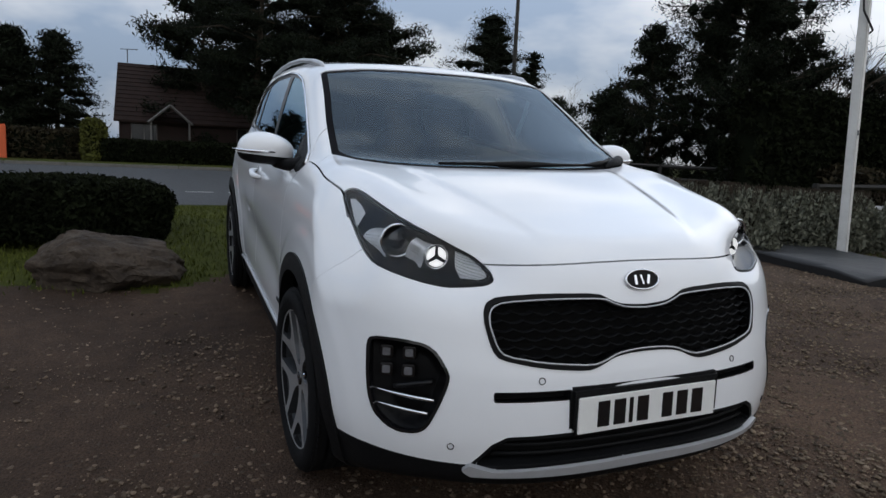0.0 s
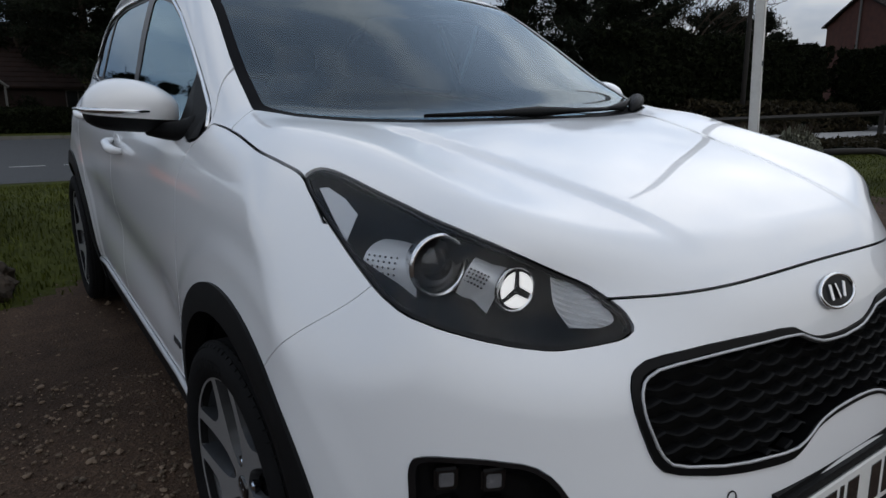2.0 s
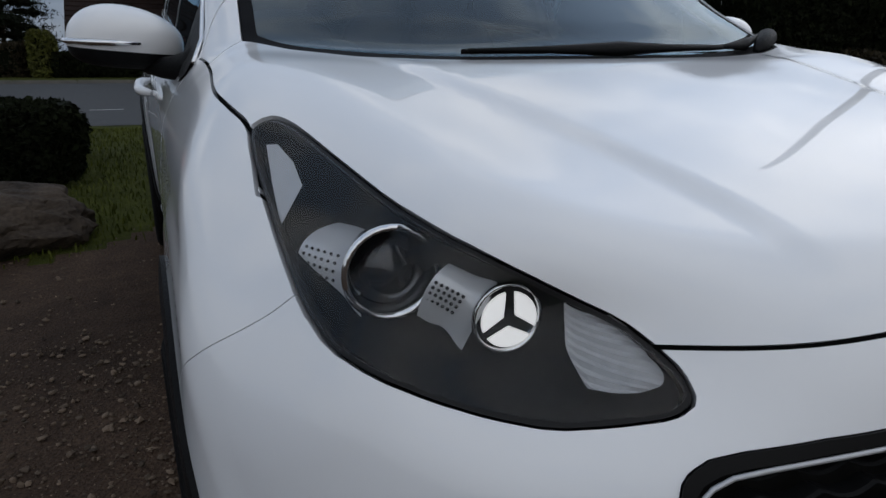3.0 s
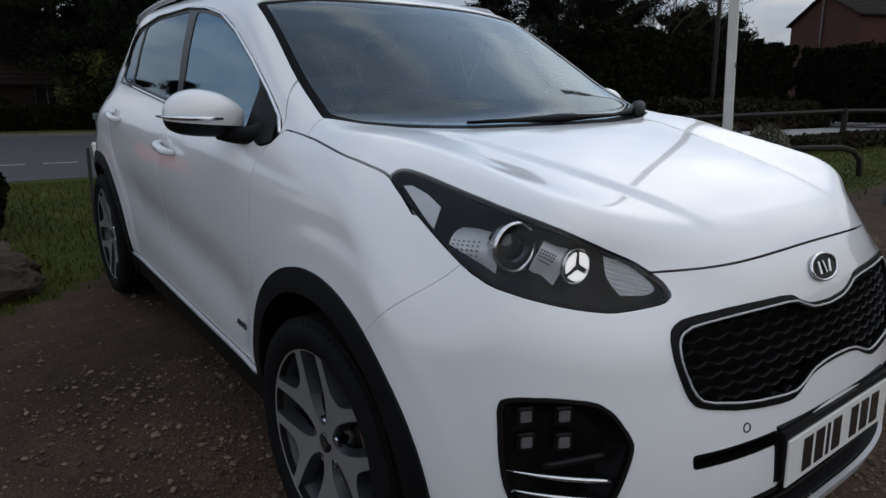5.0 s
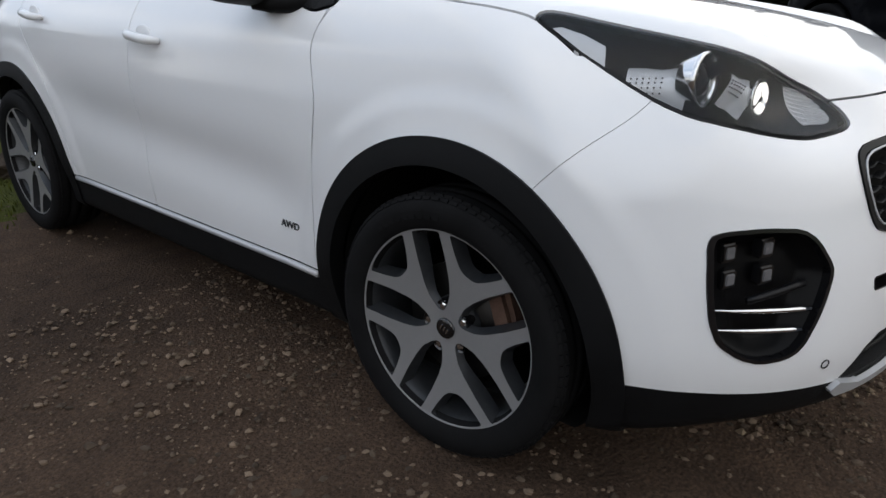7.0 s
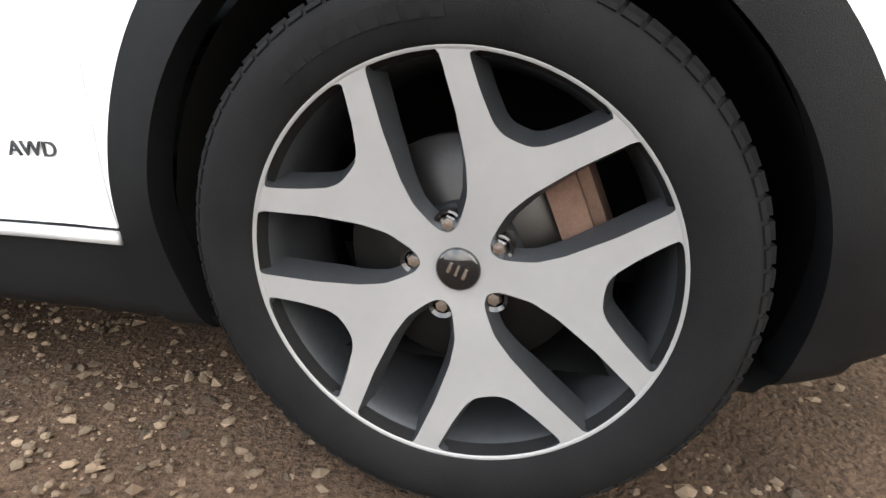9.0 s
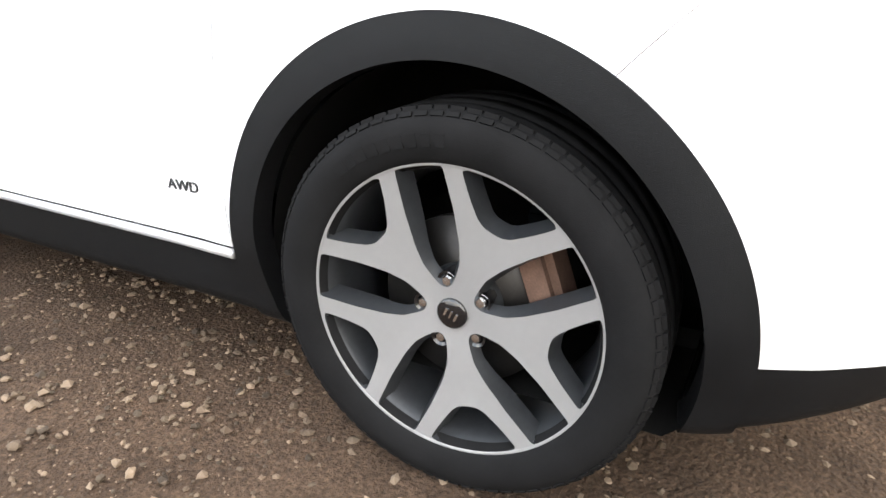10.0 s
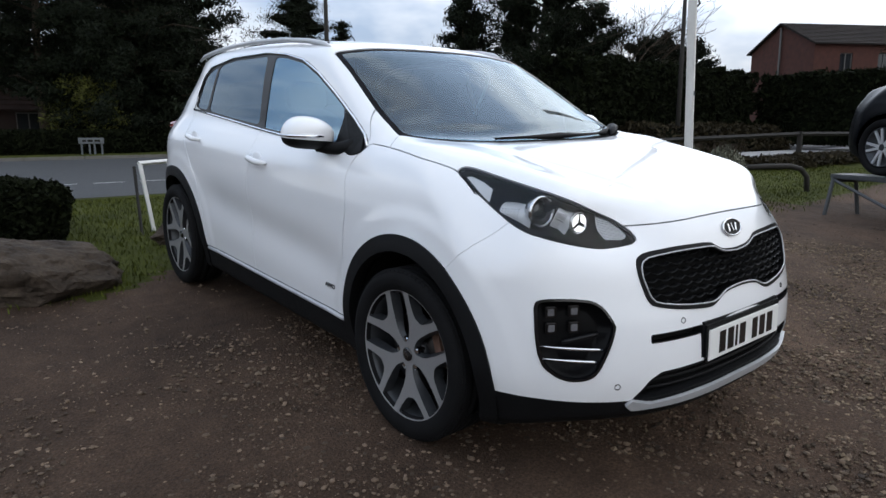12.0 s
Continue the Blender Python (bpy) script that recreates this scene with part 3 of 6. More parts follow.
GRASS_EDGE = curve((-14, 4.6), (-4, 3.8), (-2.2, 2.85), (-1.25, 2.70), (-0.9, 3.05), (-0.4, 3.70), (1.0, 4.3), (3.0, 4.8), (5.2, 5.4), (14, 6.0))
gv, gf = ground_sheet()
mid = gv[gf].mean(1)
in_lawn = (mid[:, 1] > GRASS_EDGE(mid[:, 0])) & (mid[:, 1] < 11.4)
in_right = (mid[:, 0] > 7.6) & (mid[:, 1] > 2.0 + 0.1 * (mid[:, 0] - 7.6)) & (mid[:, 0] < 60)
far = (np.abs(mid[:, 0]) > 60) | (mid[:, 1] > 27) | (mid[:, 1] < -40)
green = in_lawn | in_right | far
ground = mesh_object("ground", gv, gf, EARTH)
tagged(ground, "brown gravelly earth yard rising towards a grass bank", "ground", kind="structure")
ground.data.materials.append(TURF)
ground.data.polygons.foreach_set("material_index", green.astype(np.int32))


def sheet(name, x0, x1, y0, y1, mat, lift, label, nx=60, ny=16):
    gx, gy = np.meshgrid(np.linspace(x0, x1, nx), np.linspace(y0, y1, ny), indexing="ij")
    v = np.stack([gx, gy, ground_z(gx, gy) + lift], -1).reshape(-1, 3)
    i, j = np.meshgrid(np.arange(nx - 1), np.arange(ny - 1), indexing="ij")
    f = np.stack([i * ny + j, (i + 1) * ny + j, (i + 1) * ny + j + 1, i * ny + j + 1], -1).reshape(-1, 4)
    return tagged(mesh_object(name, v, f, mat), label, name.replace("_", " "), kind="structure")


sheet("road", -120, 120, 11.4, 26.2, ASPHALT, 0.006, "grey wet-looking asphalt road", 80, 40)
for k in range(-14, 12):
    x = 1.05 + 1.02 * k
    sheet("road_marking", x, x + 0.68, 15.20, 15.31, LINE, 0.012, "worn white dash of the road's centre line", 4, 2)
for k in range(26):
    bm = bmesh.new()
    box(bm, (-26 + 2.0 * k, 26.35, float(ground_z(0, 26.35)) + 0.04), (1.98, 0.14, 0.16), None, 0.02)
    tagged(part("kerb", bm, CONCRETE, None), "grey concrete kerb stone beside the road", "kerb", "kerb stones", "structure")
sheet("verge", -60, 60, 26.5, 31.0, TURF, 0.02, "dark grass verge behind the road", 40, 8)
sheet("side_road", 18.5, 75.0, 8.3, 15.2, PATH_PALE, 0.02, "pale side road behind a wooden fence", 40, 8)


def grass_tufts(n, pick, size, rng):
    """Bent blades of grass where pick() allows them."""
    p = pick(n, rng)
    p = np.column_stack([p, ground_z(p[:, 0], p[:, 1])])
    h = size * rng.uniform(0.5, 1.3, len(p))
    a = rng.uniform(0, 2 * np.pi, len(p))
    d = np.stack([np.cos(a), np.sin(a), 0 * a], 1)
    side = np.stack([-np.sin(a), np.cos(a), 0 * a], 1)
    w = 0.10 * h[:, None] * side
    up = np.array((0, 0, 1.0))
    lean = d * (h * rng.uniform(0.1, 0.8, len(p)))[:, None]
    m = p + 0.55 * h[:, None] * up + 0.35 * lean
    t = p + h[:, None] * up * 0.85 + lean
    v = np.stack([p - w, p + w, m + 0.7 * w, t, m - 0.7 * w], 1).reshape(-1, 3)
    k = 5 * np.arange(len(p))[:, None]
    return v, np.concatenate([k + np.array([[0, 1, 2]]), k + np.array([[0, 2, 4]]), k + np.array([[4, 2, 3]])])


def lawn(n, rng):
    p = np.column_stack([rng.uniform(-5, 6, n), rng.uniform(2.5, 9.0, n)])
    return p[p[:, 1] > GRASS_EDGE(p[:, 0]) + rng.normal(0, 0.12, n)]


def right_lawn(n, rng):
    p = np.column_stack([rng.uniform(6.5, 16, n), rng.uniform(1.5, 7, n)])
    return p[p[:, 1] > 2.0 + 0.1 * (p[:, 0] - 7.6) + rng.normal(0, 0.15, n)]


rng = np.random.default_rng(3)
for pick, n in ((lawn, 60000), (right_lawn, 30000)):
    v, f = grass_tufts(n, pick, 0.045, rng)
    tagged(mesh_object("grass", v, f, GRASS), "short green grass on the bank", "grass", kind="stuff")


# ---- the white car ----
car = thing("car", "white five-door crossover car with black arches, standing on gravel", "car")
car.matrix_world = LEAN
skin_v, skin_f = skin_mesh(body, (-1.0, -0.96, 0.14), (1.0, 3.66, 1.70), 0.0185)
skin_v, skin_n = settle(skin_v, 4)
skin_v = relax(skin_v, skin_f, 5)
skin_v, skin_f = refine(skin_v, skin_f, lambda c: (c[:, 1] < -0.15) & (c[:, 2] < 1.08))
skin_v, skin_f = refine(skin_v, skin_f, lambda c: (c[:, 1] < -0.5) & (np.abs(c[:, 2] - 0.58) < 0.035) & (np.abs(np.abs(c[:, 0]) - 0.385) < 0.15))
skin_v, skin_n = settle(skin_v, 1)
tri_n = np.cross(skin_v[skin_f[:, 1]] - skin_v[skin_f[:, 0]], skin_v[skin_f[:, 2]] - skin_v[skin_f[:, 0]])
back = (tri_n * skin_n[skin_f[:, 0]]).sum(1) < 0
skin_f[back] = skin_f[back][:, ::-1]

# outlines on the skin; a is the distance from the car's middle plane
HL_O, HL_1, HL_2 = np.array((0.64, -0.42, 0.97)), np.array((0.511, 0.852, 0.116)), np.array((-0.615, 0.268, 0.742))
HEADLIGHT = rounded([(0.331, 0.067), (0.324, 0.088), (0.308, 0.099), (0.284, 0.099), (0.244, 0.091), (0.124, 0.054), (0.014, 0.021), (-0.066, 0.007), (-0.126, 0.005), (-0.186, 0.008), (-0.246, 0.011),
                     (-0.286, 0.002), (-0.314, -0.008), (-0.336, -0.028), (-0.325, -0.052), (-0.278, -0.087), (-0.233, -0.116), (-0.178, -0.134), (-0.126, -0.145), (-0.066, -0.152),
                     (-0.001, -0.148), (0.064, -0.122), (0.139, -0.075), (0.229, -0.013), (0.289, 0.030)], 1)
FOG = rounded([(0.812, 0.700), (0.790, 0.713), (0.733, 0.719), (0.672, 0.714), (0.643, 0.691), (0.616, 0.637), (0.618, 0.613), (0.644, 0.538), (0.673, 0.468),
               (0.700, 0.447), (0.740, 0.440), (0.771, 0.452), (0.801, 0.484), (0.813, 0.536), (0.816, 0.603)], 1)
GRILLE_HALF = [(0.0, 0.826), (0.085, 0.832), (0.125, 0.846), (0.165, 0.866), (0.34, 0.869), (0.472, 0.856), (0.507, 0.840), (0.519, 0.815), (0.520, 0.778),
               (0.502, 0.708), (0.481, 0.683), (0.366, 0.660), (0.215, 0.645), (0.175, 0.655), (0.125, 0.678), (0.07, 0.686), (0.0, 0.688)]
GRILLE = rounded(GRILLE_HALF + [(-a, b) for a, b in GRILLE_HALF[-2:0:-1]], 1)
INTAKE_HALF = [(0.0, 0.474), (0.25, 0.470), (0.462, 0.462), (0.505, 0.438), (0.555, 0.372), (0.560, 0.352), (0.49, 0.352), (0.28, 0.362), (0.0, 0.366)]
INTAKE = INTAKE_HALF + [(-a, b) for a, b in INTAKE_HALF[-2:0:-1]]
SKID_HALF = [(0.0, 0.366), (0.28, 0.362), (0.49, 0.352), (0.560, 0.372), (0.578, 0.350), (0.55, 0.330), (0.35, 0.330), (0.0, 0.333)]
SKID = SKID_HALF + [(-a, b) for a, b in SKID_HALF[-2:0:-1]]
SLOT = rounded([(0.270, 0.597), (0.503, 0.593), (0.503, 0.563), (0.270, 0.567)], 1, 0.005)
WINDOWS = rounded([(2.625, 1.208), (2.612, 1.318), (2.597, 1.428), (2.50, 1.491), (2.177, 1.544), (1.718, 1.560), (1.454, 1.545), (1.233, 1.512), (1.031, 1.446),
                   (0.808, 1.348), (0.608, 1.249), (0.488, 1.181), (0.427, 1.135), (0.45, 1.098), (0.52, 1.082), (0.60, 1.10), (0.75, 1.118), (1.283, 1.129), (1.443, 1.136), (1.99, 1.169)], 1)
PANE_FRONT = rounded([(1.50, 1.150), (1.585, 1.530), (1.454, 1.522), (1.233, 1.490), (1.031, 1.424), (0.808, 1.326), (0.70, 1.272), (0.70, 1.125), (1.20, 1.140)], 1, 0.018)
PANE_REAR = rounded([(1.575, 1.162), (1.690, 1.538), (1.74, 1.537), (2.177, 1.522), (2.365, 1.492), (2.375, 1.210), (1.99, 1.182)], 1, 0.018)
PANE_QUARTER = rounded([(2.405, 1.212), (2.395, 1.487), (2.49, 1.462), (2.575, 1.42), (2.59, 1.318), (2.595, 1.222)], 1, 0.018)
SCREEN_HALF = [(0.0, 0.085), (0.13, 0.088), (0.30, 0.100), (0.43, 0.130), (0.54, 0.160), (0.65, 0.215), (0.725, 0.315), (0.690, 0.60), (0.658, 0.80), (0.632, 1.005), (0.40, 1.03), (0.0, 1.018)]
WINDSCREEN = SCREEN_HALF + [(-a, b) for a, b in SCREEN_HALF[-2:0:-1]]
BONNET_HALF = [(0.0, -0.95), (0.49, -0.95), (0.58, -0.68), (0.68, -0.48), (0.80, -0.25), (0.84, -0.095), (0.87, 0.05), (0.87, 0.25),
               (0.725, 0.315), (0.65, 0.215), (0.54, 0.160), (0.43, 0.130), (0.30, 0.100), (0.13, 0.088), (0.0, 0.085)]
BONNET = BONNET_HALF + [(-a, b) for a, b in BONNET_HALF[-2:0:-1]]
ARCH_R, WELL_R, ARCH_Z, ARCH_Y, GAP = 0.477, 0.411, 0.352, 0.012, 0.0022
FRONT_DOOR = [(0.474, 1.075), (0.463, 0.85), (0.488, 0.644), (0.50, 0.366), (1.46, 0.366), (1.50, 0.8), (1.50, 1.12), (1.60, 1.70), (0.90, 1.75), (0.44, 1.16)]
REAR_DOOR = [(1.46, 0.366), (1.50, 0.8), (1.50, 1.12), (1.60, 1.70), (2.50, 1.70), (2.66, 1.3), (2.55, 1.0), (2.30, 0.78), (2.19, 0.50), (2.17, 0.366)]
wing_cut = curve((0.30, 0.20), (0.60, -0.10), (0.70, -0.19), (0.765, -0.247), (0.844, -0.325), (0.918, -0.400), (1.0, -0.44), (1.3, -0.5))


def d_headlight(v):
    q = np.stack([np.abs(v[:, 0]), v[:, 1], v[:, 2]], 1) - HL_O
    d = poly_distance(q @ HL_1, q @ HL_2, HEADLIGHT)
    return np.where((v[:, 1] < 0.1) & (v[:, 2] > 0.75) & (np.abs(v[:, 0]) > 0.3), d, 1.0)


def d_front(poly, limit=-0.35, mirrored=True):
    def f(v):
        return np.where(v[:, 1] < limit, poly_distance(np.abs(v[:, 0]) if mirrored else v[:, 0], v[:, 2], poly), 1.0)
    return f


def d_side(poly, out=0.5):
    def f(v):
        return np.where(np.abs(v[:, 0]) > out, poly_distance(v[:, 1], v[:, 2], poly), 1.0)
    return f


def d_top(poly, low=0.85):
    def f(v):
        return np.where(v[:, 2] > low, poly_distance(v[:, 0], v[:, 1], poly), 1.0)
    return f


def d_wheel(r):
    def f(v):
        rho = np.minimum(np.hypot(v[:, 1] - ARCH_Y, v[:, 2] - ARCH_Z), np.hypot(v[:, 1] - 2.67 - ARCH_Y, v[:, 2] - ARCH_Z))
        return np.where(np.abs(v[:, 0]) > 0.55, rho - r, 1.0)
    return f


def minus(d, gap=0.0):
    return lambda v: gap - d(v)


def cut(vf, *fields):
    v, f = vf
    for d in fields:
        if len(f):
            v, f = clip(v, f, d(v))
    return v, f


def on_side(s):
    return lambda v: -s * v[:, 0]


grille_d, fog_d = d_front(GRILLE, -0.5, False), d_front(FOG)
intake_d, skid_d, slot_d = d_front(INTAKE, -0.5, False), d_front(SKID, -0.5, False), d_front(SLOT, -0.5)
window_d, screen_d, bonnet_d, arch_d, well_d = d_side(WINDOWS), d_top(WINDSCREEN), lambda v: np.maximum(np.maximum(bonnet_top(v), 0.951 - 0.070 * v[:, 0] ** 2 - v[:, 2]), wing_top(v[:, 1]) - v[:, 2]), d_wheel(ARCH_R), d_wheel(WELL_R)
bonnet_top = d_top(BONNET)
wing_top = curve((-1.0, 0.2), (-0.4, 0.9), (-0.22, 1.035), (-0.13, 1.084), (-0.06, 1.100), (0.045, 1.113), (0.2, 1.129), (0.31, 1.137), (0.42, 1.142), (0.6, 1.152))
front_door_d, rear_door_d = d_side(FRONT_DOOR), d_side(REAR_DOOR)
low_d = lambda v: v[:, 2] - 0.366 - 0.05 * step(2.9, 3.2, v[:, 1])
bumper_d = lambda v: v[:, 1] - wing_cut(v[:, 2])
door_front = curve((0.2, 0.50), (0.366, 0.50), (0.644, 0.488), (0.85, 0.463), (1.075, 0.470), (1.16, 0.40), (1.3, 0.3))
wing_d = lambda v: np.maximum(v[:, 1] - door_front(v[:, 2]), v[:, 2] - wing_top(np.maximum(v[:, 1], 0.0)))
pillar_d = lambda v: v[:, 1] - 0.40

whole = (skin_v, skin_f)
rest = cut(whole, minus(screen_d, 0.001), minus(window_d, 0.001), minus(arch_d), minus(low_d), minus(d_headlight, 0.002))
behind = cut(rest, minus(bumper_d, 0.0010), minus(bonnet_d, GAP))

bumper = panel("front_bumper", *cut(rest, lambda v: bumper_d(v) + 0.0010, minus(bonnet_d, GAP), minus(grille_d), minus(fog_d), minus(intake_d), minus(slot_d), minus(skid_d)), WHITE, car, 0.03)
panel("bonnet", *cut(rest, lambda v: bonnet_d(v) + GAP), WHITE, car, 0.02)
for s in (-1, 1):
    panel("front_wing", *cut(behind, on_side(s), lambda v: wing_d(v) + GAP), WHITE, car)
    later = cut(behind, on_side(s), minus(wing_d, GAP))
    panel("front_door", *cut(later, lambda v: front_door_d(v) + GAP), WHITE, car)
    panel("rear_door", *cut(later, lambda v: rear_door_d(v) + GAP), WHITE, car)
    panel("body_side", *cut(later, minus(front_door_d, GAP), minus(rear_door_d, GAP)), WHITE, car)
    for wy in WHEELS:
        ring = cut(whole, on_side(s), minus(well_d), arch_d, lambda v: np.abs(v[:, 1] - wy) - 0.7)
        panel("arch_cladding", *ring, PLASTIC, car, 0.05, 0.008, label="matt black plastic wheel arch trim")
    low = cut(whole, on_side(s), low_d, minus(arch_d), minus(skid_d), minus(intake_d))
    panel("lower_cladding", *low, PLASTIC, car, 0.02, 0.0)
    surround = cut(whole, on_side(s), lambda v: window_d(v) + 0.001)
    panel("window_surround", *cut(surround, minus(d_side(PANE_FRONT)), minus(d_side(PANE_REAR)), minus(d_side(PANE_QUARTER))), PILLAR, car, 0.02, -0.003)
    for nm, outline, m in (("front_window", PANE_FRONT, PANE), ("rear_window", PANE_REAR, PRIVACY), ("quarter_window", PANE_QUARTER, PRIVACY)):
        w = panel(nm, *cut(whole, on_side(s), d_side(outline)), m, car, 0.004, -0.006)
        w.visible_shadow = False
screen_foot = curve(*SCREEN_HALF[:7])
clear_d = lambda v: np.maximum(screen_d(v) + 0.030, screen_foot(np.abs(v[:, 0])) + 0.070 - v[:, 1])
screen = panel("windscreen", *cut(whole, clear_d), SCREEN, car, 0.004, -0.004, label="tinted windscreen reflecting cloud")
screen.visible_shadow = False
panel("windscreen_border", *cut(whole, lambda v: screen_d(v) + 0.002, minus(clear_d)), FRIT, car, 0.01, -0.004)
panel("skid_plate", *cut(whole, lambda v: skid_d(v) + 0.001, lambda v: 0.5 + v[:, 1]), SATIN, car, 0.03, 0.012, label="satin silver skid plate")

# a dark inner shell behind the gaps
inner = cut(whole, minus(screen_d), minus(window_d), minus(well_d), minus(grille_d), minus(fog_d), minus(intake_d), minus(d_headlight), minus(slot_d))
g = slope_of(body, inner[0])
mesh_object("inner_shell", inner[0] - 0.016 * g / np.linalg.norm(g, axis=1)[:, None], inner[1], LINER, car)


def skin_point(a, z, y0=-0.8, push=0.0):
    """The point of the front at this distance from the middle and height."""
    y = np.full(1, y0)
    lo, hi = -1.2, 0.6
    for _ in range(40):
        y = (lo + hi) / 2
        if body(np.array([[a, y, z]]))[0] > 0:
            lo = y
        else:
            hi = y
    return Vector((a, y - push, z))


def side_point(y, z, s=-1, push=0.0):
    lo, hi = 0.3, 1.2
    for _ in range(40):
        a = (lo + hi) / 2
        if body(np.array([[a, y, z]]))[0] > 0:
            hi = a
        else:
            lo = a
    return Vector((s * (a + push), y, z))


def on_skin(p, push=0.0):
    q, n = settle(np.array([p], float), 4)
    return Vector(q[0] + push * n[0]), Vector(n[0])


def strip(name, pts, radius, mat, parent, closed=False, sides=8, label=""):
    bm = bmesh.new()
    tube(bm, pts, radius, sides, closed)
    return part(name, bm, mat, parent, label, True)


# window chrome along the sill line and up over the roof side
for s in (-1, 1):
    low_line = [side_point(y, z, s, 0.003) for y, z in ((0.60, 1.098), (0.75, 1.116), (1.0, 1.122), (1.283, 1.128), (1.443, 1.135), (1.75, 1.153), (1.99, 1.168), (2.3, 1.187), (2.625, 1.207))]
    strip("chrome_sill_strip", low_line, 0.008, CHROME, car)
    up_line = [side_point(y, z, s, 0.002) for y, z in ((2.625, 1.207), (2.614, 1.318), (2.592, 1.42), (2.50, 1.485), (2.177, 1.538), (1.718, 1.556), (1.454, 1.54), (1.233, 1.506), (1.031, 1.44), (0.808, 1.342), (0.608, 1.243), (0.488, 1.175), (0.43, 1.13))]
    strip("chrome_window_strip", up_line, 0.006, CHROME, car)
    strip("sill_strip", [side_point(y, 0.353, s, 0.002) for y in np.linspace(0.50, 2.18, 12)], 0.011, SATIN, car, label="bright strip along the sill")
    rail = [(0.586, 1.10, 1.550), (0.590, 1.16, 1.572), (0.600, 1.30, 1.593), (0.606, 1.6, 1.611), (0.604, 2.0, 1.612), (0.596, 2.4, 1.596), (0.585, 2.7, 1.574), (0.575, 2.9, 1.553), (0.57, 3.0, 1.525)]
    strip("roof_rail", [(s * (a + 0.008), y, z + 0.014) for a, y, z in rail], [0.010, 0.016, 0.014, 0.013, 0.013, 0.013, 0.013, 0.013, 0.008], SATIN, car, sides=10)

# ---- headlights ----
def lamp_point(u, w, push=0.0, s=-1):
    p, n = on_skin(HL_O + u * HL_1 + w * HL_2, push)
    return Vector((s * p.x * 1.0 if s > 0 else -p.x, p.y, p.z)), Vector((s * n.x if s > 0 else -n.x, n.y, n.z))


